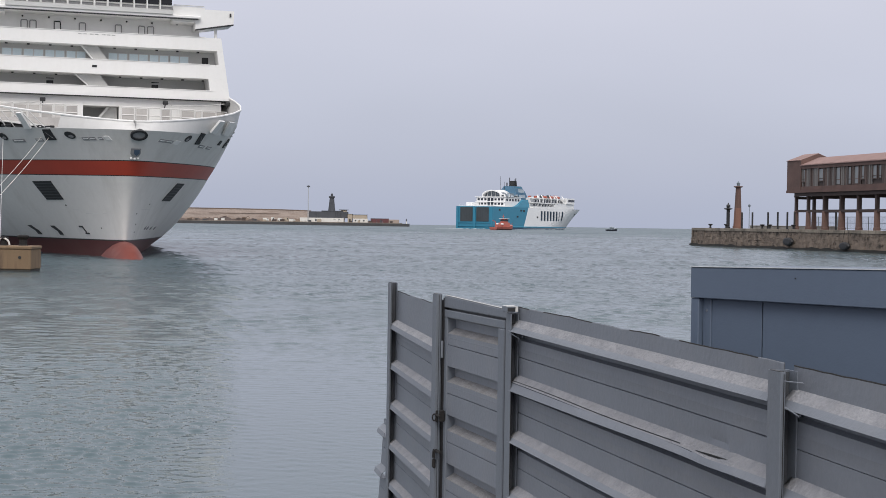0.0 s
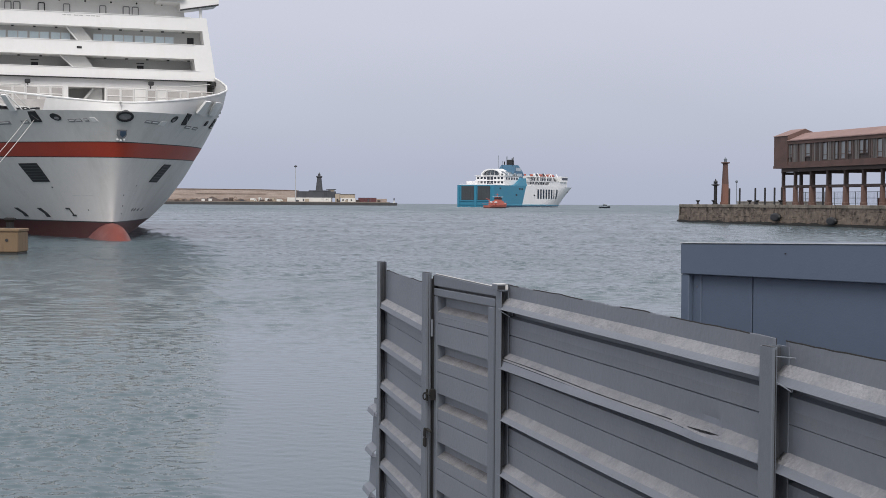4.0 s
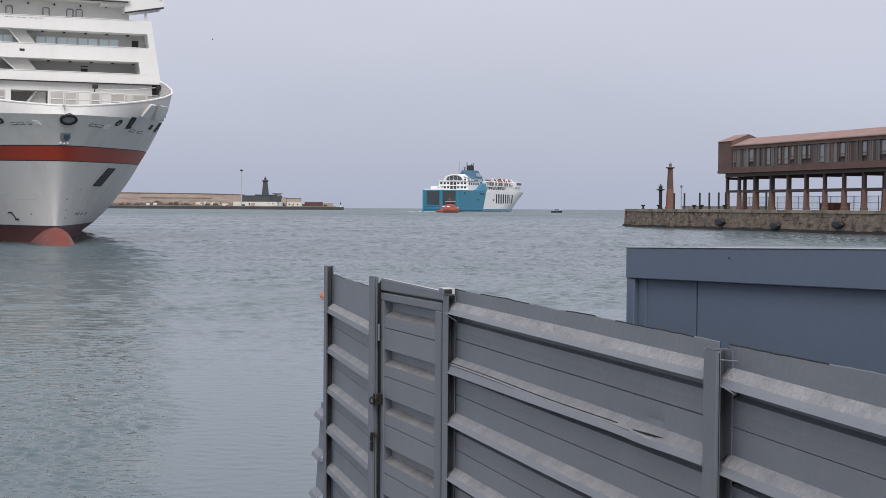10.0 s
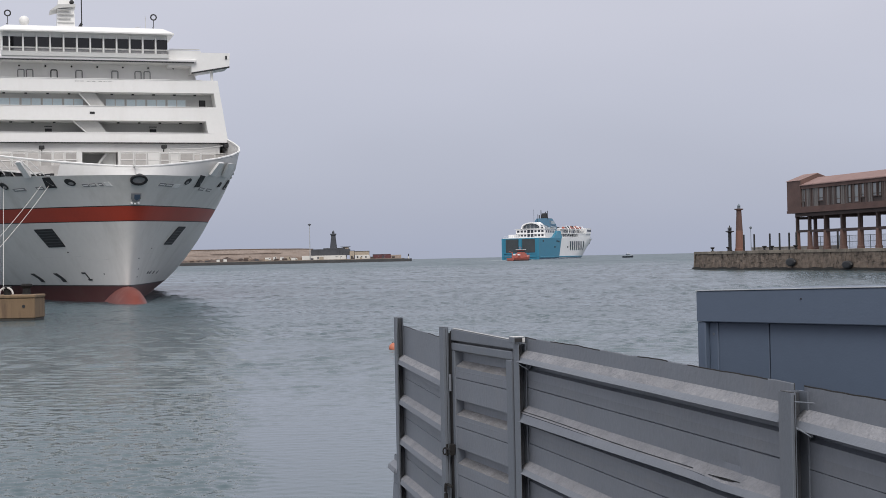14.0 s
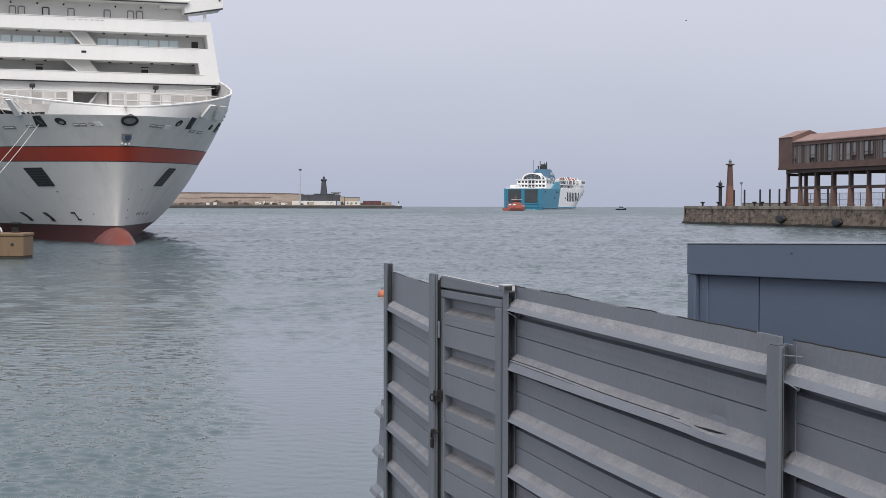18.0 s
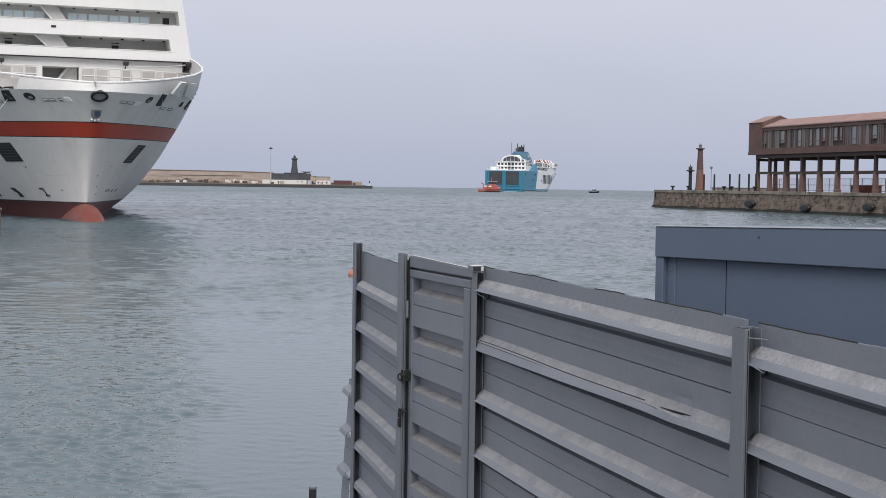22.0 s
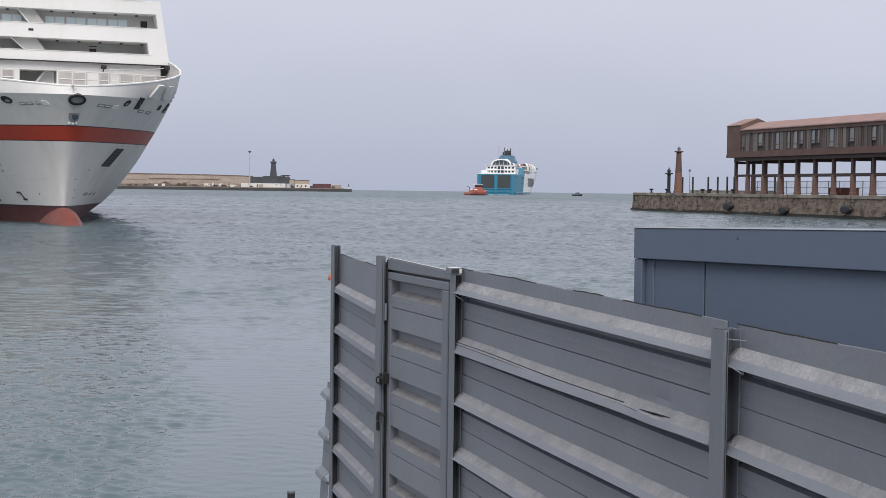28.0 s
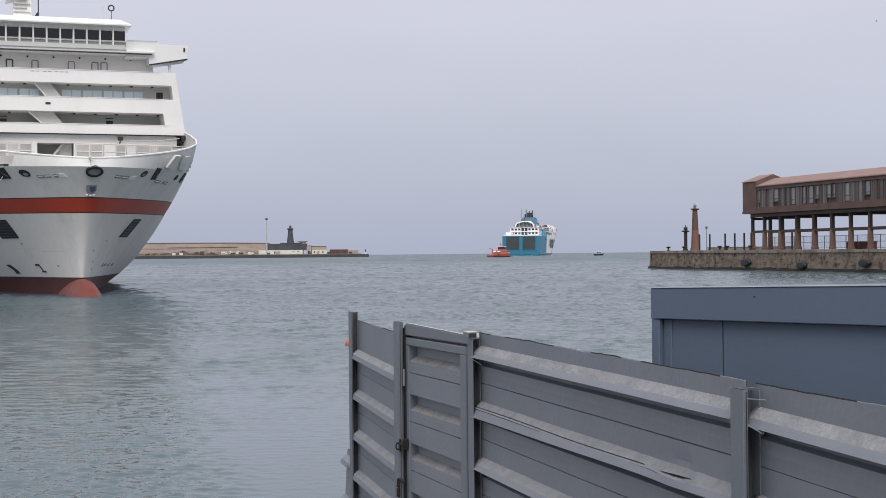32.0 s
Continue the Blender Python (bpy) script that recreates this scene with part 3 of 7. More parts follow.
    part("edge_shade", bm, BLACK_PAINT, g, "black strip added for the dark gap beside the post")
    for zz in (2.20, 1.25):
        bm = bmesh.new()
        tube(bm, (0.046, -0.012, zz - 0.034), (0.046, -0.012, zz + 0.034), 0.005)
        part("hinge", bm, FENCE_GREY, g)
    return g


fence = make_fence()
make_gate()


def make_cabinet():
    c = thing("service_cabinet", "blue-grey painted metal service cabinet with an overhanging top", "cabinet", pose(0.833, 4.70, 0, rz=-46))
    W, D, RISE = 1.25, 0.48, 0.019

    def slab(x0, x1, y0, y1, z0, z1, r=0.0025):
        bm = bmesh.new()
        bbox(bm, (x0, y0, z0), (x1, y1, z1), r)
        for v in bm.verts:
            if v.co.z > 2.5:
                v.co.z += RISE * v.co.x
        return bm

    part("top", slab(0, W, 0, D, 2.473, 2.574), CABINET_GREY, c)
    # pale strip stands in for the sky-lit top surface along the edge
    part("coping", slab(-0.002, W + 0.002, -0.003, 0.022, 2.5745, 2.5775, 0.0008), mat("pale_lit_rim", (0.36, 0.38, 0.40), 0.5, 0.1, 0.3, 14), c, "pale strip painting the lit rim of the top")
    part("corner_post", slab(0.0, 0.032, 0.004, 0.05, QUAY_Z, 2.4715), CABINET_GREY, c)
    part("side_wall", slab(0.004, 0.03, 0.052, D - 0.004, QUAY_Z, 2.4715), CABINET_GREY, c)
    part("inner_post", slab(0.0324, 0.066, 0.026, 0.05, QUAY_Z, 2.4715), CABINET_GREY, c)
    part("side_panel", slab(0.062, 0.2585, 0.032, 0.05, QUAY_Z, 2.4715, 0.0015), CABINET_GREY, c)
    part("door", slab(0.2625, W - 0.01, 0.032, 0.05, QUAY_Z, 2.4715, 0.0015), CABINET_GREY, c)
    part("backing", slab(0.04, W - 0.012, 0.053, D - 0.01, QUAY_Z, 2.4715), BLACK_PAINT, c)
    for x, y, z in ((0.05, 0.026, 2.432), (0.05, 0.026, 2.05)):
        bm = bmesh.new()
        tube(bm, (x, y - 0.003, z), (x, y + 0.003, z), 0.004)
        part("screw", bm, POST_GREY, c)
    for x in (0.40,):
        bm = bmesh.new()
        tube(bm, (x, -0.002, 2.552), (x, 0.004, 2.552), 0.0026)
        part("rivet", bm, BLACK_PAINT, c)
    return c


make_cabinet()


def make_mooring_posts():
    for x, zt in ((-1.841, 0.99), (-0.487, 1.064)):
        p = thing("mooring_post", "dark steel tube post with a grey cap at the quay edge", "post", pose(x, 7.6, 0.3), "posts along the quay edge")
        bm = bmesh.new()
        tube(bm, (0, 0, 0), (0, 0, zt - 0.312), 0.021, n=12)
        part("tube", bm, BLACK_PAINT, p)
        bm = bmesh.new()
        lathe(bm, [(0.022, zt - 0.314), (0.022, zt - 0.303), (0.012, zt - 0.3)], n=12)
        part("cap", bm, POST_GREY, p, "grey cap")


make_mooring_posts()


def make_buoy():
    b = thing("buoy", "small orange mooring buoy floating on the water", "buoy", pose(-1.63, 41.9, 0))
    bm = bmesh.new()
    lathe(bm, [(0.02, -0.1), (0.11, -0.05), (0.135, 0.04), (0.12, 0.12), (0.06, 0.18), (0.02, 0.2)], n=14)
    part("float", bm, mat("orange_plastic", (0.5, 0.16, 0.09), 0.5, 0, 0.1, 5), b, smooth=True)
    bm = bmesh.new()
    path_tube(bm, [(0.03 * math.cos(a), 0, 0.2 + 0.03 * math.sin(a)) for a in [math.pi * i / 6 for i in range(7)]], 0.008)
    part("ring", bm, RUST_BLACK, b)
    return b


buoy = make_buoy()

# ---- moored ship ----
SHIP = pose(-22.128, 98.137, 0, 0, 0, -67.33)  # x towards the bow, y to port


def stem_x(z):
    return 0.2 + 0.0603 * max(z, 0) ** 1.9 if z > 0 else 0.2 - 0.3 * z


def rail_z(x):
    """Height of the bulwark's top along the bow."""
    return 9.05 + 5.93 * max(0.0, min(0.76, (6.0 - x) / 34.0)) ** 1.154


def hull_w(x, z):
    """Half breadth of the hull."""
    u = stem_x(z) - x
    if u <= 0:
        return 0.0
    s = max(0.0, min(1.0, z / 10.0))
    v = min(1.0, u / (52.1 - 11.1 * s))
    w = 11.9 * (1 - (1 - v) ** (1.01 + 3.51 * s)) ** (0.966 + 0.052 * s)
    r = 0.2 + 0.024 * max(z, 0) ** 2
    w += (math.sqrt(w * w + 2 * r * w) - w) * math.exp(-w / 2.6)
    if x < -95:
        w *= 1 - 0.1 * ((-95 - x) / 25) ** 2
    return w


def hull_bands():
    """Boundaries of the painted bands as heights along the ship."""
    return [lambda x: -3.0, lambda x: 1.16, lambda x: 1.24, lambda x: 5.58 + 0.02 * (4 - x), lambda x: 5.64 + 0.02 * (4 - x), lambda x: 6.60 + 0.02 * (4 - x), lambda x: 6.66 + 0.02 * (4 - x), lambda x: 8.84 - 0.045 * x, lambda x: rail_z(x)]


def hull_strip(lo, hi, rows, offset=0.0, lean=0.0):
    """One painted band of the shell, both sides in one skin."""
    bm = bmesh.new()
    us = [0, 0.0006, 0.002, 0.0045, 0.009, 0.018, 0.03, 0.055, 0.09, 0.13, 0.18, 0.24, 0.31, 0.39, 0.48, 0.58, 0.68, 0.79, 0.9, 1.0]
    us = [u * 0.4 for u in us] + [0.5, 0.62, 0.75, 0.88, 1.0]
    grid = {}
    for side in (1, -1):
        for r in range(rows + 1):
            k = r / rows
            for i, u in enumerate(us):
                x = None
                z = lo(0) + (hi(0) - lo(0)) * k
                for _ in range(4):
                    x = stem_x(z) - u * 120.0
                    z = lo(x) + (hi(x) - lo(x)) * k
                w = hull_w(x, z) + offset
                if i == 0:
                    w = 0.0
                if lean:
                    zl = lo(x)
                    wl = hull_w(x, zl) if i else 0.0
                    back = lean * k * max(0.0, 1 - wl / 9.5)
                    f = max(0.0, 1 - wl / 9.5)
                    w = wl * f + w * (1 - f)
                    x = x * (1 - f) + (stem_x(zl) - u * 120.0) * f - back
                if i == 0 and side == -1:
                    grid[side, r, i] = grid[1, r, i]
                else:
                    grid[side, r, i] = bm.verts.new((x, side * w, z))
        for r in range(rows):
            for i in range(len(us) - 1):
                bm.faces.new((grid[side, r, i], grid[side, r, i + 1], grid[side, r + 1, i + 1], grid[side, r + 1, i]))
    return bm, grid, rows, len(us)


def hull_at(x, z, side, off=0.03):
    """A point on the shell and its outward normal."""
    w = hull_w(x, z)
    dx = (hull_w(x + 0.2, z) - hull_w(x - 0.2, z)) / 0.4
    dz = (hull_w(x, z + 0.2) - hull_w(x, z - 0.2)) / 0.4
    nrm = Vector((-dx, side, -dz)).normalized()
    return Vector((x, side * w, z)) + nrm * off


def hull_plate(name, side, corners, material, parent, label="", thick=0.05, sink=0.03):
    """A thin plate that lies on the shell; corners are (x, z)."""
    bm = bmesh.new()
    cx = sum(c[0] for c in corners) / len(corners)
    cz = sum(c[1] for c in corners) / len(corners)
    outer = [hull_at(x, z, side, thick) for x, z in corners]
    inner = [hull_at(x, z, side, -sink) for x, z in corners]
    oc = bm.verts.new(hull_at(cx, cz, side, thick))
    vo, vi = [bm.verts.new(p) for p in outer], [bm.verts.new(p) for p in inner]
    n = len(corners)
    for i in range(n):
        j = (i + 1) % n
        bm.faces.new((vo[i], vo[j], oc))
        bm.faces.new((vo[i], vi[i], vi[j], vo[j]))
    return part(name, bm, material, parent, label)


def make_moored_ship():
    ship = thing("moored_ferry", "large white passenger ferry with a red stripe, moored bow-on", "ship", SHIP)
    bands = hull_bands()
    names = [("lower_hull", BOOT_RED, "dark red antifouling band", 4), ("waterline_line", BLACK_PAINT, "thin black line above the antifouling", 1), ("hull", HULL_WHITE, "", 8), ("stripe_line", BLACK_PAINT, "thin dark line under the stripe", 1), ("hull_stripe", RED_STRIPE, "red painted stripe round the bow", 2), ("stripe_line", BLACK_PAINT, "thin dark line over the stripe", 1), ("upper_hull", HULL_WHITE, "", 5), ("bulwark", BULWARK_WHITE, "white rounded bulwark, open at one mooring gallery", 6)]
    for (nm, m, lab, rows), lo, hi in zip(names, bands, bands[1:]):
        bm, grid, r, _ = hull_strip(lo, hi, rows, lean=0.15 if nm == "bulwark" else 0.0)
        bm.verts.index_update()
        rail_ids = {sd: [grid[sd, r, i].index for i in range(22)] for sd in (1, -1)}
        if nm == "bulwark":
            # the galleries: no plating under the rail abaft the stem
            gone = [f for f in bm.faces if f.calc_center_median().y < 0 and -15 < f.calc_center_median().x < -0.2 and f.calc_center_median().z < rail_z(f.calc_center_median().x) - 0.16]
            bmesh.ops.delete(bm, geom=gone, context="FACES_ONLY")
        ob = part(nm, bm, m, ship, lab, smooth=True)
        if nm == "bulwark":
            for side in (1, -1):
                bm = bmesh.new()
                path_tube(bm, [ob.data.vertices[k].co for k in rail_ids[side]], 0.075, 6)
                part("rail_cap", bm, SHIP_WHITE, ship)
    # inner wall and stanchions of the open mooring gallery
    bm = bmesh.new()
    xs = [1.0 - 1.25 * i for i in range(14)]
    loft(bm, [[(x, -max(hull_w(x, 8.9) - d, 0.05), z) for d, z in ((1.5, 8.5 - 0.045 * x), (1.4, 9.6 - 0.045 * x), (1.5, 9.6 - 0.045 * x), (1.6, 8.5 - 0.045 * x))] for x in xs])
    part("gallery_wall", bm, PANEL_GREY, ship, "shaded grey wall of the mooring gallery")
    bm = bmesh.new()
    loft(bm, [[(x, -max(hull_w(x, 8.8) - d, 0.05), 8.80 - 0.045 * x + h) for d, h in ((0.1, 0.0), (1.6, 0.0), (1.6, 0.05), (0.1, 0.05))] for x in xs])
    part("gallery_deck", bm, DECK_GREY, ship)
    for x in (-1.3, -2.0, -2.9, -3.9, -4.7, -6.0, -7.4, -9.0, -11.0):
        bm = bmesh.new()
        z0, z1 = 8.85 - 0.045 * x, rail_z(x) - 0.06
        tube(bm, (x, 0.12 - hull_w(x, z0), z0 - 0.05), (x, 0.08 - hull_w(x, z1), z1), 0.06 if x in (-2.0, -4.7) else 0.035, n=6)
        part("gallery_stanchion", bm, BULWARK_WHITE, ship)
    for x, ln, h in ((-1.2, 0.8, 0.12), (-2.2, 0.6, 0.12), (-4.6, 1.1, 0.2), (-5.9, 0.5, 0.26), (-8.0, 1.2, 0.2)):
        bm = bmesh.new()
        z0 = 8.87 - 0.045 * x
        w = hull_w(x, z0) - 0.35
        tube(bm, (x + ln / 2, -w, z0 + h / 2), (x - ln / 2, 0.35 - hull_w(x - ln, z0), z0 + h / 2), h / 2, n=8)
        bbox(bm, (x - ln / 2, -w, z0 - 0.05), (x - ln / 2 + 0.12, 0.3 - w, z0 + h + 0.05), 0.02)
        part("mooring_roller", bm, BLACK_PAINT, ship, "dark mooring roller in the gallery")
    # decks that close the hull
    bm = bmesh.new()
    left, right = [], []
    for i in range(41):
        x = 1.6 - i * (117.6 / 40)
        z = min(rail_z(x) - 1.15, 9.7)
        w = max(hull_w(x, z) - 0.12, 0.02)
        right.append(bm.verts.new((x, w, z)))
        left.append(bm.verts.new((x, -w, z)))
    for i in range(40):
        bm.faces.new((right[i], left[i], left[i + 1], right[i + 1]))
    part("foredeck", bm, DECK_GREY, ship)
    bm = bmesh.new()
    box(bm, (-119.6, -9.5, -2), (-119.0, 9.5, 12.5))
    part("transom", bm, HULL_WHITE, ship)
    # bulbous bow
    bm = bmesh.new()
    rings = []
    for i in range(13):
        k = i / 12
        x = 6.0 - 11.0 * k
        r = 2.2 * math.sqrt(max(0.0, 1 - (1 - min(k / 0.6, 1)) ** 2.2)) + 0.02
        zc = -1.05 - 1.1 * max(0.0, 1 - k / 0.4) ** 1.3
        rings.append([(x, 0.55 * r * math.cos(a), zc + r * math.sin(a)) for a in [2 * math.pi * j / 24 for j in range(24)]])
    loft(bm, rings)
    part("bulbous_bow", bm, BULB_RED, ship, "faded orange-red bulbous bow", smooth=True)
    return ship


ship = make_moored_ship()
SUP = pose(-19.0, 0.0, 0, 0, 0, -5.0)
CY = 0.4  # the superstructure's middle


def sup_part(name, bm, m, parent, label=""):
    ob = part(name, bm, m, parent, label)
    ob.matrix_basis = SUP
    return ob


def half_w(z):
    """Half breadth of the superstructure's front at a height."""
    return 11.5 - (z - 12.72) * 0.155


def front_band(name, z0, z1, parent, depth=20.0, x1=0.0, wall=SHIP_WHITE, inset=0.0, label=""):
    """A storey's band: front plate with returned sides."""
    bm = bmesh.new()
    a, b = half_w(z0) - inset, half_w(z1) - inset
    loft(bm, [[(x1, CY - a, z0), (x1, CY + a, z0), (x1 - depth, CY + a, z0), (x1 - depth, CY - a, z0)], [(x1, CY - b, z1), (x1, CY + b, z1), (x1 - depth, CY + b, z1), (x1 - depth, CY - b, z1)]])
    return sup_part(name, bm, wall, parent, label)


def make_superstructure():
    front_band("front_band", 12.76, 13.57, ship, 50)
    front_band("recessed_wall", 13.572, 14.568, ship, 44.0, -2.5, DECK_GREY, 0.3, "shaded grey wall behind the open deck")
    front_band("front_band", 14.57, 15.75, ship, 46)
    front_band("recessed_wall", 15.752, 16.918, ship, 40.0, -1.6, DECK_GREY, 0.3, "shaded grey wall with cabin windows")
    front_band("front_band", 16.92, 18.0, ship, 44)
    front_band("upper_wall", 18.002, 19.56, ship, 30.0, -2.6, SHIP_WHITE, 1.4)
    # lips that shade the slots
    for z in (13.6, 15.78, 18.03):
        bm = bmesh.new()
        w = half_w(z) - 1.3
        box(bm, (-0.02, CY - w, z - 0.05), (0.05, CY + w, z - 0.004))
        sup_part("sill_lip", bm, SHIP_WHITE, ship)
    for z0, z1, w in ((13.572, 14.568, 9.8), (15.752, 16.918, 10.5)):
        for s in (1, -1):
            bm = bmesh.new()
            a, b = half_w(z0) - 0.004, half_w(z1) - 0.004
            loft(bm, [[(-0.003, CY + s * w, z0), (-0.003, CY + s * a, z0), (-2.55, CY + s * a, z0), (-2.55, CY + s * w, z0)], [(-0.003, CY + s * (w - 0.16), z1), (-0.003, CY + s * b, z1), (-2.55, CY + s * b, z1), (-2.55, CY + s * (w - 0.16), z1)]])
            sup_part("cheek", bm, SHIP_WHITE, ship)
    # paired cabin windows
    for k in range(13):
        y0 = CY - 10.2 + 1.69 * k - 0.05
        if -0.7 < y0 < 0.4:
            continue
        for d in (0.0, 0.80):
            if y0 + d + 0.7 > 9.2:
                continue
            bm = bmesh.new()
            ya, yb, za, zb = y0 + d - 0.04, y0 + d + 0.76, 15.756, 16.54
            box(bm, (-1.62, ya, za), (-1.53, ya + 0.05, zb))
            box(bm, (-1.62, yb - 0.05, za), (-1.53, yb, zb))
            box(bm, (-1.62, ya + 0.05, za), (-1.53, yb - 0.05, za + 0.04))
            box(bm, (-1.62, ya + 0.05, zb - 0.05), (-1.53, yb - 0.05, zb))
            w = sup_part("window", bm, RAIL_GREY, ship)
            bm = bmesh.new()
            box(bm, (-1.615, ya + 0.051, za + 0.041), (-1.56, yb - 0.051, zb - 0.051))
            part("pane", bm, CABIN_GLASS, w, "pale blue pane with reflected sky put into its colour")
    # ceiling lamps, doors and notices on the shaded walls
    for i in range(13):
        for z, x in ((16.82, -1.4), (14.48, -1.7)):
            bm = bmesh.new()
            y = CY - 10 + i * 1.72 + (0.5 if z < 15 else 0)
            box(bm, (x, y - 0.1, z), (x + 0.25, y + 0.1, z + 0.09))
            sup_part("deck_lamp", bm, BLACK_PAINT, ship)
    for y in (-8.6, -2.67, 5.9):
        bm = bmesh.new()
        bbox(bm, (-2.55, y - 0.28, 13.62), (-2.44, y + 0.28, 14.1), 0.03)
        sup_part("locker", bm, BLACK_PAINT, ship)
        bm = bmesh.new()
        box(bm, (-2.55, y - 0.32, 14.25), (-2.46, y + 0.32, 14.32))
        sup_part("notice", bm, BLACK_PAINT, ship)
    bm = bmesh.new()
    bbox(bm, (-1.65, 9.7, 15.8), (-1.55, 10.25, 16.5), 0.03)
    sup_part("deck_door", bm, DARK_OPEN, ship)
    # slanting stair casings in the middle of the slots
    for z0, z1, ys in ((15.76, 16.91, (0.75, 1.9, 1.05, -0.2)), (13.58, 14.56, (0.4, 2.0, 1.25, -0.7))):
        bm = bmesh.new()
        prism(bm, [(-0.7, ys[0], z0), (-0.7, ys[1], z0), (-0.7, ys[2], z1), (-0.7, ys[3], z1)], (-0.5, 0, 0))
        sup_part("stair_casing", bm, DECK_GREY, ship)
        bm = bmesh.new()
        prism(bm, [(-0.66, ys[0] - 0.1, z0), (-0.66, ys[0] + 0.02, z0), (-0.66, ys[3] + 0.02, z1), (-0.66, ys[3] - 0.1, z1)], (-0.4, 0, 0))
        sup_part("stair_rail", bm, SHIP_WHITE, ship)
    # panelled doors on the upper wall
    for y in (-7.4, -4.76, -4.06, -2.12, -0.1, 2.83, 4.75, 5.5):
        bm = bmesh.new()
        tubep = [(-2.55, y - 0.25, 18.35), (-2.55, y - 0.25, 18.9), (-2.55, y - 0.2, 19.0), (-2.55, y + 0.2, 19.0), (-2.55, y + 0.25, 18.9), (-2.55, y + 0.25, 18.35)]
        path_tube(bm, tubep, 0.045, 5)
        sup_part("door_frame", bm, BLACK_PAINT if y == -2.12 else CHOCK_GREY, ship)
    for i in range(8):
        bm = bmesh.new()
        y = -7.0 + i * 2.1
        ball(bm, (-2.5, y, 19.3), 0.09, 1)
        sup_part("wall_lamp", bm, BLACK_PAINT, ship)
    bm = bmesh.new()
    bbox(bm, (-0.02, 0.55, 15.1), (0.05, 0.95, 15.28), 0.02)
    sup_part("front_vent", bm, BLACK_PAINT, ship)
    for y in (-0.6, -0.2, 0.35, 0.75, 1.3, 1.7, 2.1):
        bm = bmesh.new()
        box(bm, (-0.05, y, 17.74), (0.0, y + 0.3, 17.82))
        sup_part("name_bar", bm, RAIL_GREY, ship)


make_superstructure()


def make_bridge():
    bm = bmesh.new()
    bbox(bm, (-14, -8.9, 19.56), (-0.2, 9.4, 19.8), 0.05)
    sup_part("bridge_deck", bm, SHIP_WHITE, ship)
    # dark strip added for the dark line under the bridge deck
    bm = bmesh.new()
    box(bm, (-0.34, -8.7, 19.47), (-0.22, 9.2, 19.556))
    sup_part("deck_under_line", bm, DARK_OPEN, ship)
    bm = bmesh.new()
    y0, y1 = -6.28, 7.05
    loft(bm, [[(-0.05, y0, 19.802), (-0.05, y1, 19.802), (-9, y1, 19.802), (-9, y0, 19.802)], [(0.1, y0, 20.12), (0.1, y1, 20.12), (-9, y1, 20.12), (-9, y0, 20.12)]])
    box(bm, (-9, y0 + 0.1, 20.122), (-0.2, y1 - 0.1, 21.7))
    br = sup_part("bridge", bm, SHIP_WHITE, ship)
    n = 13
    pitch = 1.06
    for i in range(n):
        ya = -5.66 + (i - 1) * pitch
        if ya < y0:
            ya = y0 + 0.02
        bm = bmesh.new()
        bbox(bm, (-0.199, ya + 0.09, 20.55), (-0.1, ya + pitch - 0.09, 21.33), 0.02)
        part("window", bm, BRIDGE_GLASS, br)
        bm = bmesh.new()
        bbox(bm, (-0.199, ya + 0.1, 20.2), (-0.12, ya + pitch - 0.1, 20.42), 0.01)
        part("lower_pane", bm, CHOCK_GREY, br, "grey lower window panel")
        bm = bmesh.new()
        bbox(bm, (-0.2, ya - 0.055, 20.12), (0.06, ya + 0.055, 21.6), 0.02)
        part("mullion", bm, SHIP_WHITE, br)
    bm = bmesh.new()
    bbox(bm, (-0.05, y0, 20.44), (0.03, y1, 20.49), 0.01)
    part("sill_rail", bm, RAIL_GREY, br)
    bm = bmesh.new()
    loft(bm, [[(0.6, y0 - 0.4, 21.7), (0.6, y1 + 0.4, 21.7), (-9.5, y1 + 0.4, 21.7), (-9.5, y0 - 0.4, 21.7)], [(0.6, y0 - 0.4, 21.8), (0.6, y1 + 0.4, 21.8), (-9.5, y1 + 0.4, 21.8), (-9.5, y0 - 0.4, 21.8)], [(-0.6, y0 + 0.4, 22.35), (-0.6, y1 - 0.4, 22.35), (-9, y1 - 0.4, 22.35), (-9, y0 + 0.4, 22.35)]])
    part("roof", bm, SHIP_WHITE, br)
    for s in (1, -1):
        t = lambda y: CY + s * (y - CY)
        bm = bmesh.new()
        prism(bm, [(-0.6, t(7.1), 19.3), (-0.6, t(7.1), 20.62), (-0.6, t(9.8), 20.58), (-0.6, t(9.8), 20.44), (-0.6, t(12.25), 20.42), (-0.6, t(12.2), 19.3), (-0.6, t(9.0), 18.72), (-0.6, t(9.0), 19.3)], (-3.0, 0, 0))
        part("bridge_wing", bm, SHIP_WHITE, br)
        bm = bmesh.new()
        prism(bm, [(-0.55, t(9.0), 18.62), (-0.55, t(9.0), 18.74), (-0.55, t(12.2), 19.32), (-0.55, t(12.2), 19.2)], (-0.2, 0, 0))
        part("wing_soffit", bm, DARK_OPEN, br)
        bm = bmesh.new()
        bbox(bm, (-0.62, t(7.2) - 0.02, 20.64), (-0.52, t(9.7), 20.7), 0.01)
        part("wing_rail", bm, RAIL_GREY, br)
        bm = bmesh.new()
        tube(bm, (-1.2, t(10.8), 18.0), (-1.2, t(10.75), 19.15), 0.12)
        part("wing_strut", bm, SHIP_WHITE, br)
        bm = bmesh.new()
        bbox(bm, (-0.6, t(11.85), 19.9), (-0.5, t(12.0), 20.2), 0.02)
        part("wing_lamp", bm, BLACK_PAINT, br)
    # mast, domes and searchlights on the roof
    bm = bmesh.new()
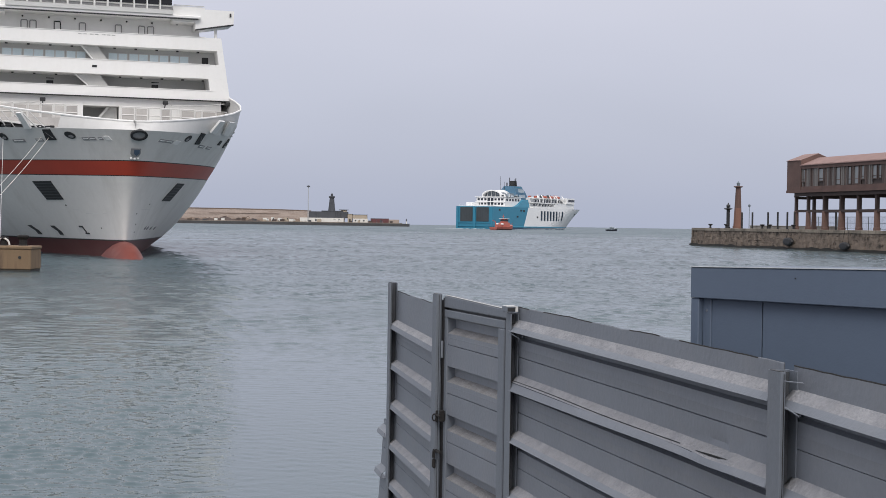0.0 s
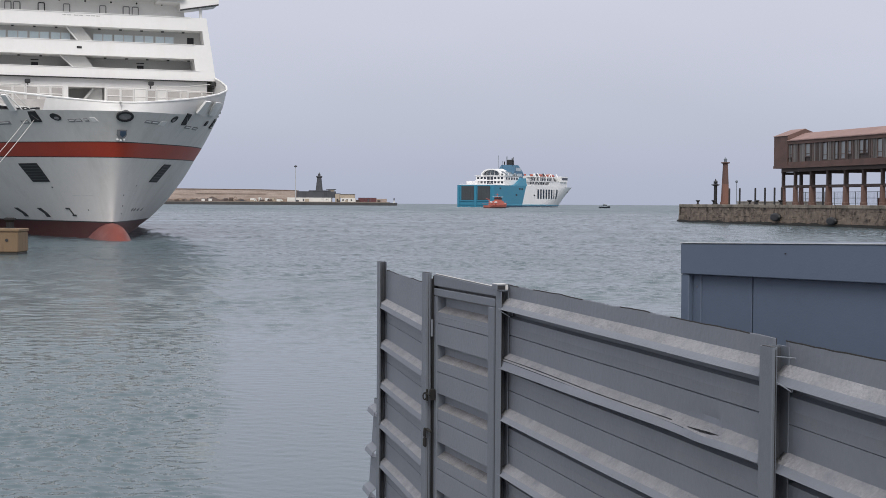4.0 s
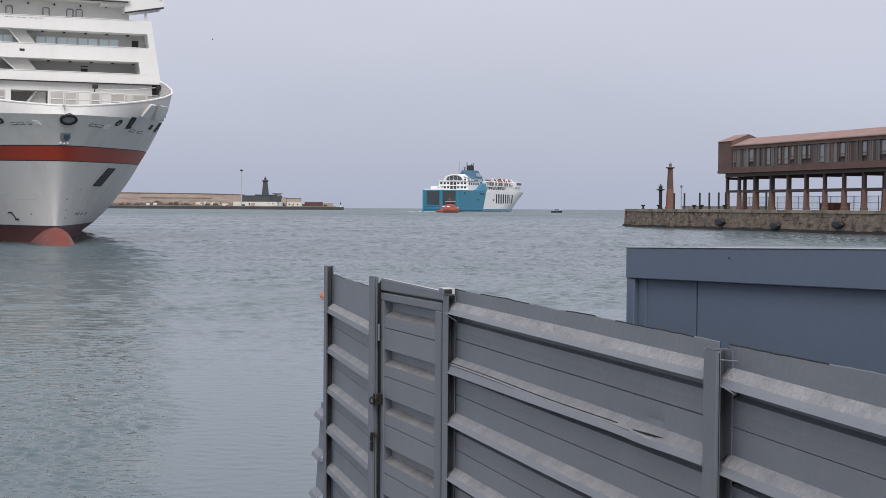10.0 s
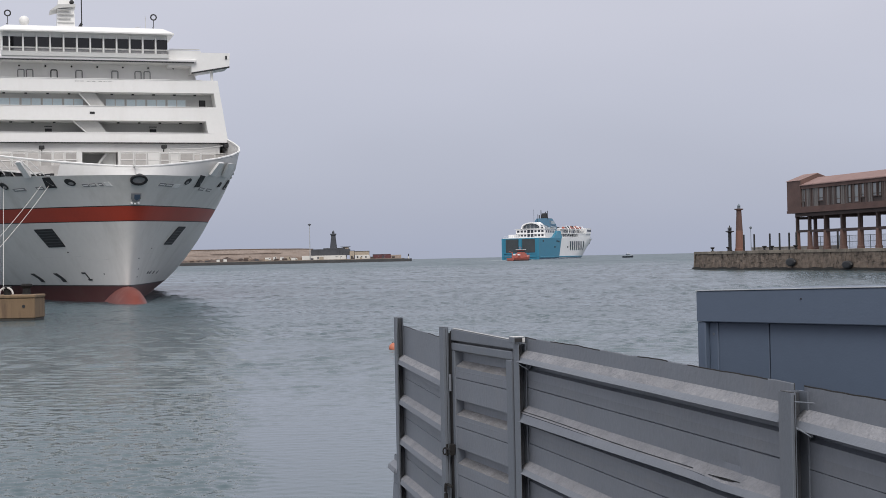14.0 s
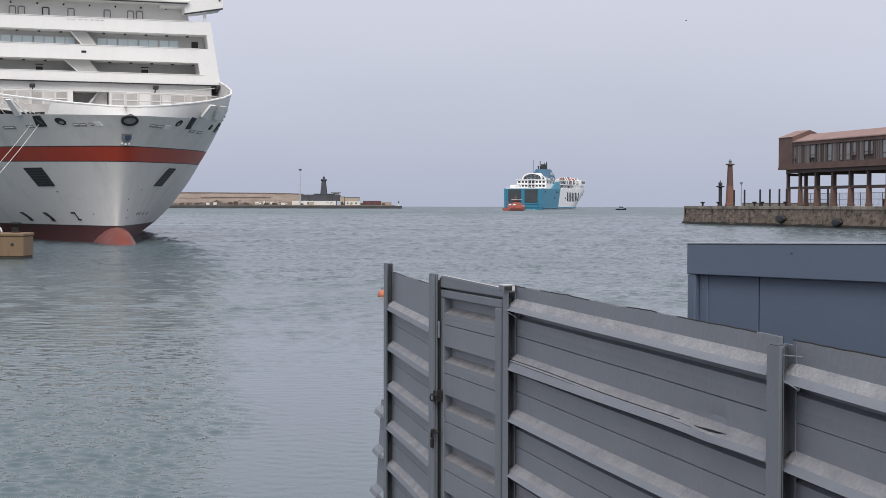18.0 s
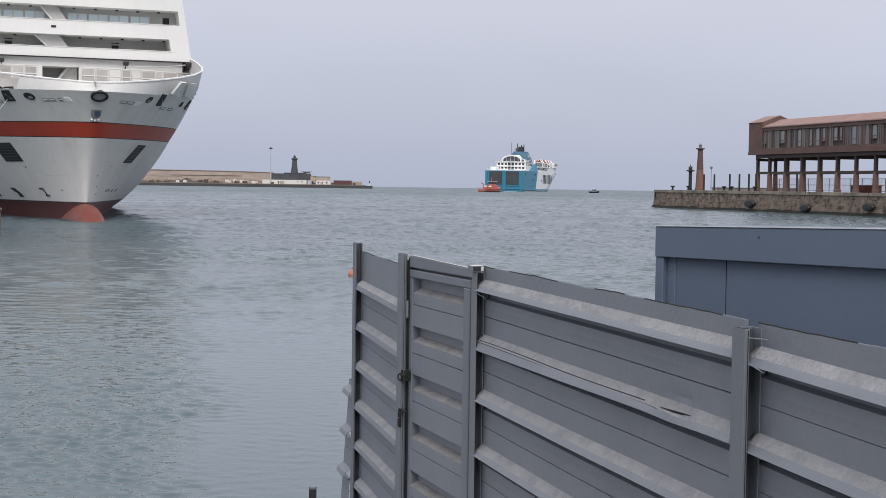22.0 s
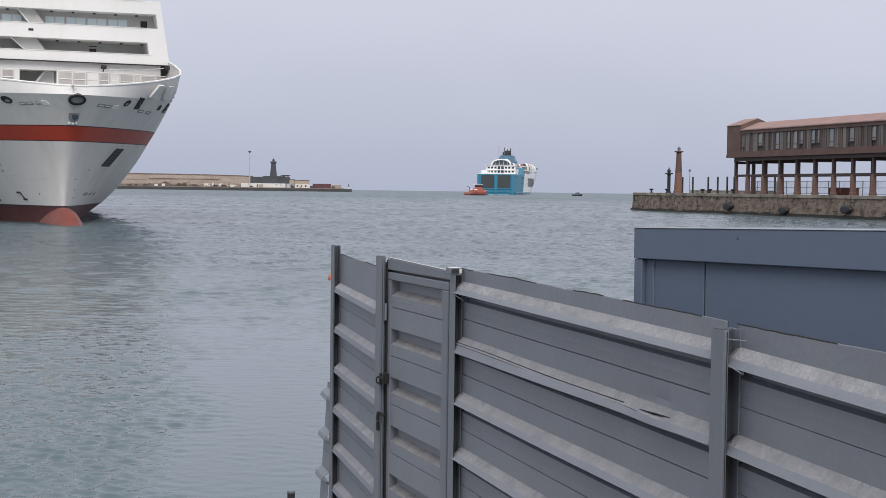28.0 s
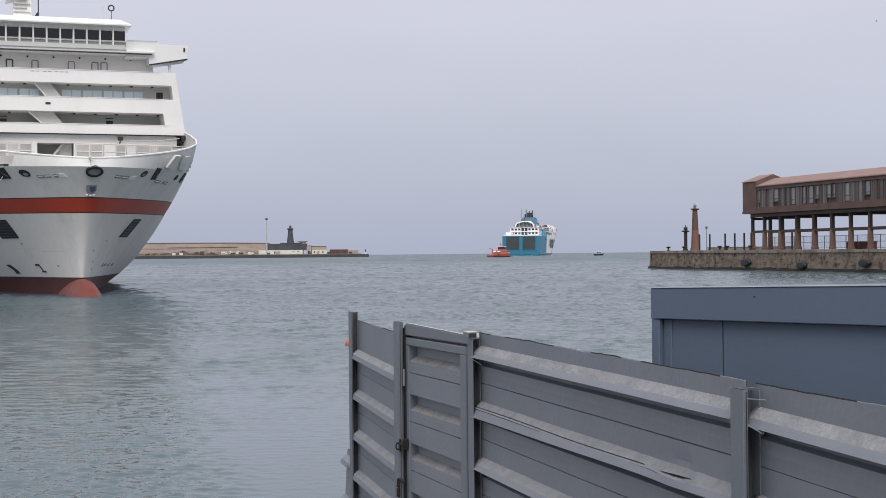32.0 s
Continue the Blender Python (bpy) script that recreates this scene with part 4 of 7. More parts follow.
    loft(bm, [[(-4, -1.75, 22.3), (-4, -0.25, 22.3), (-7, -0.25, 22.3), (-7, -1.75, 22.3)], [(-4.5, -1.6, 25.2), (-4.5, -0.3, 25.2), (-6.5, -0.3, 25.2), (-6.5, -1.6, 25.2)]])
    m = part("mast", bm, SHIP_WHITE, br)
    bm = bmesh.new()
    prism(bm, [(-4, -2.3, 24.2), (-4, -1.6, 24.75), (-4, -0.2, 24.8), (-4, -0.2, 24.6), (-4, -1.4, 24.45)], (-2.5, 0, 0))
    part("crosstree", bm, RAIL_GREY, m)
    for i in range(4):
        bm = bmesh.new()
        bbox(bm, (-4.45, -1.7, 23.2 + i * 0.35), (-4.0, -0.35 - 0.25 * (i % 2), 23.26 + i * 0.35), 0.01)
        part("louvre", bm, RAIL_GREY, m)
    bm = bmesh.new()
    tube(bm, (-4.2, 0.3, 22.9), (-4.2, 0.3, 27), 0.05, n=6)
    tube(bm, (-4.2, -0.2, 22.4), (-4.2, 0.3, 23.2), 0.12, n=6)
    part("aerial", bm, BLACK_PAINT, m)
    bm = bmesh.new()
    ball(bm, (-4.2, -0.5, 24.98), 0.2, 2)
    tube(bm, (-4.2, -0.95, 22.5), (-4.2, 0.2, 22.5), 0.14, n=6)
    part("mast_lamp", bm, BLACK_PAINT, m)
    bm = bmesh.new()
    tube(bm, (-6, -4.35, 22.3), (-6, -4.35, 23.2), 0.12, n=8)
    ball(bm, (-6, -4.35, 23.6), 0.44, 2)
    part("satellite_dome", bm, SHIP_WHITE, br, smooth=True)
    for y in (-5.7, 6.4):
        bm = bmesh.new()
        tube(bm, (-5, y, 22.3), (-5, y, 23.85), 0.03, n=6)
        tube(bm, (-5, y - 0.25, 22.3), (-5, y - 0.1, 23.2), 0.02, n=6)
        rings = []
        for i in range(12):
            a = 2 * math.pi * i / 12
            rings.append([(-5 + 0.08 * math.sin(c), y + (0.24 + 0.06 * math.cos(c)) * math.cos(a), 24.05 + (0.24 + 0.06 * math.cos(c)) * math.sin(a)) for c in [2 * math.pi * k / 6 for k in range(6)]])
        loft(bm, rings + [rings[0]], caps=False)
        part("direction_finder", bm, BLACK_PAINT, br)
    bm = bmesh.new()
    tube(bm, (-5, 5.7, 22.3), (-5, 5.7, 24.1), 0.03, n=5)
    tube(bm, (-5, 5.0, 22.3), (-5, 5.0, 23.2), 0.03, n=5)
    tube(bm, (-5, 4.8, 23.1), (-5, 5.3, 23.2), 0.03, n=5)
    part("roof_aerial", bm, RAIL_GREY, br)
    return br


make_bridge()


def make_bow_details():
    # winch-deck wall below the front, with a dark doorway
    bm = bmesh.new()
    for y0, y1 in ((CY - 10.8, -0.1), (2.8, CY + 10.8)):
        box(bm, (-3.0, y0, 9.6), (-0.4, y1, 12.755))
    box(bm, (-3.0, -0.098, 12.0), (-0.4, 2.798, 12.755))
    box(bm, (-3.0, -0.098, 9.6), (-0.4, 2.798, 10.9))
    sup_part("winch_deck_wall", bm, SHIP_WHITE, ship)
    bm = bmesh.new()
    box(bm, (-3.3, -0.6, 10.9), (-3.01, 3.3, 12.0))
    sup_part("doorway_back", bm, DECK_GREY, ship)
    bm = bmesh.new()
    prism(bm, [(-1.0, 1.0, 10.92), (-1.0, 1.25, 10.92), (-1.0, 2.1, 11.98), (-1.0, 1.85, 11.98)], (-0.1, 0, 0))
    prism(bm, [(-1.4, 1.3, 10.92), (-1.4, 2.7, 10.92), (-1.4, 2.7, 11.98), (-1.4, 2.15, 11.98)], (-0.1, 0, 0))
    sup_part("ladder", bm, RAIL_GREY, ship)
    # dark strip added for the dark line below the front band
    bm = bmesh.new()
    bbox(bm, (-0.5, CY - 11.6, 12.70), (0.15, CY + 11.7, 12.757), 0.01)
    sup_part("deck_edge", bm, DARK_OPEN, ship, "dark strip under the front")
    # framed rail panels behind the bulwark
    y = -10.6
    rr = random.Random(3)
    while y < 11.2:
        w = 0.4 + rr.random() * 0.75
        if not -0.6 < y + w / 2 < 3.2:
            x = 1.6 - 0.018 * (y - CY) ** 2
            bm = bmesh.new()
            for a, b in (((x, y, 10.2), (x, y, 11.85)), ((x, y + w, 10.2), (x, y + w, 11.85)), ((x, y, 11.85), (x, y + w, 11.85)), ((x, y, 11.2), (x, y + w, 11.2))):
                tube(bm, a, b, 0.05, n=6)
            p = sup_part("rail_frame", bm, BULWARK_WHITE, ship)
            if rr.random() < 0.92:
                bm = bmesh.new()
                box(bm, (x - 0.03, y + 0.05, 10.3), (x - 0.01, y + w - 0.05, 11.75))
                part("rail_panel", bm, PANEL_GREY, p)
        y += w + 0.12
    for y, z in ((-3.3, 12.25), (6.5, 12.35), (11.7, 12.45)):
        bm = bmesh.new()
        tube(bm, (-0.35, y, z - 0.3), (0.25, y, z), 0.05, n=6)
        bbox(bm, (0.15, y - 0.24, z - 0.12), (0.5, y + 0.2, z + 0.2), 0.05)
        sup_part("floodlight", bm, BLACK_PAINT, ship)
    bm = bmesh.new()
    path_tube(bm, [(0.1, -6.5, 11.95), (0.1, -4.2, 12.05), (0.1, -3.4, 11.95)], 0.05)
    sup_part("wall_pipe", bm, RAIL_GREY, ship)
    bm = bmesh.new()
    path_tube(bm, [(0.1, 7.0, 12.2), (0.1, 9.5, 12.25), (0.1, 11.4, 12.5)], 0.04)
    sup_part("wall_pipe", bm, RAIL_GREY, ship)
    # openings in the flare
    slat = mat("dark_grille_slat", (0.045, 0.046, 0.05), 0.5, 0, 0.2, 3)

    def oval(x0, x1, z0, z1, n=12):
        cx, cz = (x0 + x1) / 2, (z0 + z1) / 2
        return [(cx + (x1 - x0) / 2 * math.cos(2 * math.pi * k / n), cz + (z1 - z0) / 2 * math.sin(2 * math.pi * k / n)) for k in range(n)]

    def rect(x0, x1, z0, z1):
        return [(x0, z0), (x1, z0), (x1, z1), (x0, z1)]

    for s, grille, fair, ports, chocks, pale, chutes in (
            (-1, [(-6.85, 5.35), (-4.85, 5.35), (-4.85, 4.05), (-6.8, 4.05)], [(-1.6, 8.8), (-1.0, 8.8), (-1.2, 8.1), (-2.05, 8.1)],
             ((-0.22, 0.52, 8.15, 8.62), (-6.1, -5.45, 8.2, 8.68)), ((0.85, 1.3), (1.36, 1.8), (2.0, 2.27), (-5.2, -4.0), (-2.95, -2.3)), (2.45, 2.75),
             ([(-2.35, 9.95), (-1.9, 9.95), (-2.35, 8.92), (-2.9, 8.92)],)),
            (1, [(-5.6, 5.42), (-7.3, 5.45), (-7.1, 4.12), (-4.95, 4.1)], [(-1.8, 9.0), (-2.5, 9.0), (-3.1, 8.25), (-2.4, 8.2)],
             ((-1.1, -0.45, 8.28, 8.72),), ((2.3, 1.7), (1.6, 0.7), (-3.4, -4.4), (-5.0, -6.1)), (0.55, -0.15),
             ([(-2.5, 10.0), (-3.5, 10.05), (-3.95, 9.15), (-2.9, 9.15)], [(-4.65, 10.1), (-7.0, 10.22), (-7.5, 9.25), (-5.75, 9.2)]))):
        hull_plate("thruster_grille", s, grille, DARK_OPEN, ship, "dark slatted hull opening")
        g0, g1, g2, g3 = [Vector(c) for c in grille]
        for k in range(6):
            u = (k + 0.6) / 6.6
            a, b = g0.lerp(g3, u), g1.lerp(g2, u)
            hull_plate("grille_slat", s, [(a.x, a.y), (b.x, b.y), (b.x, b.y - 0.06), (a.x, a.y - 0.06)], slat, ship, "", 0.065, -0.04)
        hull_plate("fairlead", s, fair, DARK_OPEN, ship, "dark fairlead opening")
        f0, f1, f2, f3 = [Vector(c) for c in fair]
        a, b, c = f0.lerp(f2, 0.25), f0.lerp(f2, 0.8), f1.lerp(f3, 0.45)
        hull_plate("fairlead_roller", s, [(a.x, a.y), (c.x, c.y), (b.x, b.y), (b.x - 0.1, b.y + 0.05)], CHOCK_GREY, ship, "", 0.065, -0.04)
        for x0, x1, z0, z1 in ports:
            hull_plate("hawse_port", s, oval(x0, x1, z0, z1), DARK_OPEN, ship)
            hull_plate("port_lip", s, oval(x0 + 0.3 * (x1 - x0), x1 - 0.2 * (x1 - x0), z0 + 0.08, z0 + 0.26), CHOCK_GREY, ship, "", 0.065, -0.04)
        for x0, x1 in chocks:
            hull_plate("mooring_chock", s, rect(x0, x1, 8.02, 8.22), CHOCK_GREY, ship, "", 0.02)
            hull_plate("chock_roller", s, rect(x0 + 0.12 * (x1 - x0), x1 - 0.12 * (x1 - x0), 8.1, 8.16), SHIP_WHITE, ship, "", 0.03)
        hull_plate("pale_plate", s, rect(pale[0], pale[1], 8.0, 8.26), SHIP_WHITE, ship, "", 0.03)
        for ch in chutes:
            hull_plate("roller_chute", s, ch, SHIP_WHITE, ship, "white slanting chute plate", 0.12)
        hull_plate("slot", s, [(-6.95, 8.78), (-7.35, 8.8), (-7.6, 8.48), (-7.0, 8.45)], DARK_OPEN, ship)
        hull_plate("slot", s, [(-9.6, 9.1), (-10.6, 9.15), (-11.0, 8.45), (-9.6, 8.4)], DARK_OPEN, ship)
        for k in range(5):
            z = 9.7 - 0.28 * k
            hull_plate("draught_bar", s, [(-10.0, z), (-10.8, z), (-10.8, z - 0.1), (-10.0, z - 0.1)], RAIL_GREY, ship)
    # faint plate seams and weld marks on the lower shell
    for s, x0, x1, z in ((-1, -9.5, -3.8, 3.3), (-1, -3.2, -0.9, 3.05), (1, -3.4, -1.2, 3.4)):
        hull_plate("plate_seam", s, rect(x0, x1, z, z + 0.02), RAIL_GREY, ship, "", 0.012)
    for s, x, z, w in ((1, -0.6, 3.05, 0.16), (-1, -5.1, 3.6, 0.14), (1, -2.6, 3.75, 0.12), (1, -1.2, 2.3, 0.14), (1, -1.5, 1.75, 0.14), (-1, -2.1, 2.0, 0.12)):
        hull_plate("drain_mark", s, rect(x, x + w, z, z + 0.08), BLACK_PAINT, ship, "", 0.02)
    bm = bmesh.new()
    hx = stem_x(8.35)
    ring = [Vector((0.02, 0.60 * math.cos(a), 0.41 * math.sin(a))) for a in [2 * math.pi * k / 20 for k in range(20)]]
    inner = [Vector((0.1, v.y * 0.74, v.z * 0.66)) for v in ring]
    deep = [Vector((0.02, v.y * 0.72, v.z * 0.64)) for v in ring]
    base = [Vector((-0.22, v.y * 0.9, v.z * 0.9)) for v in ring]
    loft(bm, [base, [v + Vector((0.06, 0, 0)) for v in ring], inner, deep], caps=False)
    c = part("hawse_ring", bm, BLACK_PAINT, ship)
    c.matrix_basis = pose(hx + 0.08, 0.25, 8.35, 0, 36, 5)
    bm = bmesh.new()
    bm.faces.new([bm.verts.new(v) for v in deep])
    d = part("hawse_throat", bm, CHOCK_GREY, ship)
    d.matrix_basis = c.matrix_basis
    for nm, m, pts, o in (("crest_shield", CHOCK_GREY, [(-0.34, 0.28), (0.34, 0.28), (0.34, -0.1), (0.24, -0.3), (0, -0.38), (-0.24, -0.3), (-0.34, -0.1)], 0.0), ("crest_field", mat("crest_blue", (0.06, 0.09, 0.14), 0.5, 0, 0.1, 4), [(-0.12, 0.2), (0.26, 0.2), (0.26, -0.08), (0.06, -0.26), (-0.12, -0.1)], 0.03)):
        bm = bmesh.new()
        prism(bm, [(0.03 + o, y, z) for y, z in pts], (0.03, 0, 0))
        ob = part(nm, bm, m, ship)
        ob.matrix_basis = pose(stem_x(7.25) + 0.03, 0.19, 7.25, 0, 31, 0)
    for k in range(3):
        bm = bmesh.new()
        ball(bm, (stem_x(6.85) + 0.03, -0.05 + 0.22 * k, 6.82 - 0.03 * (k == 1)), 0.1, 1)
        part("badge_star", bm, SHIP_WHITE, ship)
    # painted thruster and bulb marks near the waterline
    for x0 in (-12.0, -8.4):
        hull_plate("thruster_mark", -1, [(x0 - 0.6, 2.14), (x0 - 0.05, 2.14), (x0 + 0.5, 1.7), (x0 + 0.55, 1.5), (x0 - 0.02, 1.5), (x0 - 0.02, 1.76)], BLACK_PAINT, ship)
    for a, b, z in ((-4.9, -4.4, 2.18), (-4.4, -3.9, 1.70)):
        hull_plate("bulb_mark", -1, [(a, z), (b, z), (b, z - 0.1), (a, z - 0.1)], BLACK_PAINT, ship)
    hull_plate("bulb_mark", -1, [(-4.5, 2.15), (-4.4, 2.15), (-4.15, 1.65), (-4.25, 1.65)], BLACK_PAINT, ship)
    for x in (-4.7, -5.7, -7.2, -9.0):
        hull_plate("thruster_mark", 1, [(x, 2.1), (x - 0.35, 2.2), (x - 0.45, 2.05), (x - 0.05, 1.95)], CHOCK_GREY, ship)


make_bow_details()


def make_mooring_block():
    b = thing("mooring_block", "ochre stained concrete mooring block standing in the water", "mooring block", pose(-20.4, 70.0, 0, 0, 0, 2))
    bm = bmesh.new()
    bbox(bm, (-6.0, 0, 0.12), (0, 2.0, 1.12), 0.04)
    part("body", bm, YELLOW_BLOCK, b)
    bm = bmesh.new()
    bbox(bm, (-6.03, -0.04, 1.122), (0.04, 2.04, 1.29), 0.04)
    part("cap", bm, YELLOW_BLOCK, b)
    bm = bmesh.new()
    bbox(bm, (-5.97, 0.03, -2), (-0.03, 1.97, 0.118), 0.03)
    part("wet_foot", bm, BLOCK_WET, b, "dark wet foot at the waterline")
    bm = bmesh.new()
    tube(bm, (-0.55, -0.03, 0.72), (-0.55, 0.05, 0.72), 0.08, n=8)
    part("drain", bm, DARK_OPEN, b)
    bm = bmesh.new()
    lathe(bm, [(0.24, 0), (0.2, 0.06), (0.19, 0.3), (0.3, 0.42), (0.3, 0.5), (0.2, 0.54)], n=12)
    tagged(part("bollard", bm, RUST_BLACK), "dark iron bollard on the mooring block", "bollard").matrix_basis = pose(-21.15, 71.2, 1.29)
    bm = bmesh.new()
    lathe(bm, [(0.2, 0), (0.16, 0.06), (0.15, 0.26), (0.24, 0.34), (0.24, 0.4), (0.16, 0.44)], n=12)
    tagged(part("bollard", bm, RUST_BLACK), "dark bollard wrapped in a mooring line", "bollard").matrix_basis = pose(-22.0, 70.8, 1.29)
    rope_m = mat("pale_mooring_rope", (0.62, 0.60, 0.57), 0.9, 0, 0.15, 8)
    M = SHIP

    def rope(p, q, sag, r, label):
        bm = bmesh.new()
        pts = []
        for i in range(15):
            k = i / 14
            v = Vector(p).lerp(Vector(q), k)
            v.z -= sag * 4 * k * (1 - k)
            pts.append(v)
        path_tube(bm, pts, r, 6)
        tagged(part("mooring_rope", bm, rope_m), label, "rope", "mooring lines")

    def onhull(x, z):
        return M @ hull_at(x, z, -1, 0.02)

    rope(onhull(-1.7, 8.25), (-24.75, 71.3, 1.45), 0.3, 0.02, "pale mooring line from the bow to the mooring block")
    rope(onhull(-2.3, 8.3), (-25.3, 71.3, 1.45), 0.3, 0.018, "pale mooring line from the bow to the mooring block")
    rope(onhull(-5.9, 8.4), (-22.15, 70.65, 1.5), 0.1, 0.014, "pale mooring line looped on a bollard")
    bm = bmesh.new()
    lathe(bm, [(0.24, 0), (0.2, 0.06), (0.19, 0.26), (0.28, 0.34), (0.28, 0.4), (0.2, 0.44)], n=12)
    tagged(part("bollard", bm, RUST_BLACK), "dark bollard holding two mooring lines", "bollard").matrix_basis = pose(-25.05, 71.4, 1.29)
    bm = bmesh.new()
    path_tube(bm, [(-22.0 + 0.34 * math.cos(a), 70.62, 1.32 + 0.34 * math.sin(a)) for a in [math.pi * k / 10 for k in range(11)]], 0.05)
    tagged(part("mooring_rope", bm, rope_m), "white eye of a mooring line over a bollard", "rope", "mooring lines")


make_mooring_block()

# ---- stone pier with the raised loading building ----
PIER = pose(37.8, 214.9, 0, 0, 0, math.degrees(math.atan2(-0.963, 0.269)))  # x along the wall towards the near end, y inwards
PTOP = 2.70
PIER_STONE = mat("pier_masonry", (0.25, 0.215, 0.175), 0.9, 0, 0.3, 0.6, bump=0.5, bscale=3, stain=(0.09, 0.078, 0.065), stain_amt=0.75, stain_scale=0.5, random_tint=0.22)
PIER_MORTAR = mat("pier_mortar", (0.15, 0.125, 0.105), 0.95, 0, 0.3, 0.8, bump=0.5, bscale=4, stain=(0.05, 0.045, 0.04), stain_amt=0.7)
PIER_DARK = mat("wet_weedy_stone", (0.018, 0.017, 0.015), 0.8, 0, 0.4, 0.8, bump=0.5, bscale=3)
PAVE = mat("pier_paving", (0.16, 0.138, 0.118), 0.9, 0, 0.2, 0.4, bump=0.3, bscale=4)
CORTEN = mat("brown_steel_cladding", (0.128, 0.075, 0.063), 0.7, 0.0, 0.25, 0.5, stain=(0.082, 0.056, 0.052), stain_amt=0.5, stain_scale=0.4)
SLAT_DARK = mat("dark_brown_slats", (0.1, 0.072, 0.065), 0.7, 0, 0.3, 0.6, random_tint=0.35)
ROOF_PINK = mat("faded_red_roof_tiles", (0.27, 0.172, 0.155), 0.8, 0, 0.15, 0.4, stain=(0.225, 0.15, 0.137), stain_amt=0.5)
PILLAR_BROWN = mat("brown_painted_pillars", (0.195, 0.118, 0.098), 0.8, 0, 0.25, 0.5, stain=(0.09, 0.06, 0.05), stain_amt=0.6, stain_scale=0.3, vstreak=True)
# pale base colour paints the reflection in the building's panes
PANE = glass("panes_with_painted_reflection", (0.25, 0.26, 0.27), 0.2)
# brown darkened so that the colour carries the shade under the raised floor
BEAM_SHADED = mat("shade_darkened_brown_beams", (0.055, 0.036, 0.033), 0.7, 0, 0.25, 0.5)
TOWER_ORANGE = mat("weathered_orange_tower_paint", (0.20, 0.1, 0.075), 0.8, 0, 0.2, 0.6, stain=(0.14, 0.08, 0.065), stain_amt=0.7, stain_scale=0.35, vstreak=True)
TOWER_BROWN = mat("weathered_brown_tower_paint", (0.115, 0.066, 0.056), 0.8, 0, 0.2, 0.6, stain=(0.16, 0.09, 0.07), stain_amt=0.5, stain_scale=0.5, vstreak=True)
FENCE_BLUE = mat("blue_grey_mesh_fence", (0.16, 0.19, 0.22), 0.6, 0.2, 0.1, 2)
PIER_LEN = 112.0


def stone_material():
    """Rubble stone whose tint changes from stone to stone, with dark runs and blotches."""
    m = mat("pier_rubble_stone", (0.215, 0.170, 0.136), 0.9, 0, 0.45, 1.3, bump=0.8, bscale=4, stain=(0.035, 0.029, 0.026), stain_amt=1.0, stain_scale=0.9)
    n, l = m.node_tree.nodes, m.node_tree.links
    b = n["Principled BSDF"]
    src = b.inputs["Base Color"].links[0].from_socket
    geo = n.new("ShaderNodeNewGeometry")
    r = n.new("ShaderNodeMapRange")
    r.inputs[3].default_value, r.inputs[4].default_value = 0.8, 1.16
    l.new(geo.outputs["Random Per Island"], r.inputs[0])
    mul = n.new("ShaderNodeMix")
    mul.data_type, mul.blend_type = "RGBA", "MULTIPLY"
    mul.inputs[0].default_value = 1.0
    l.new(src, mul.inputs[6])
    l.new(r.outputs[0], mul.inputs[7])
    l.new(mul.outputs[2], b.inputs["Base Color"])
    return m


STONES = stone_material()


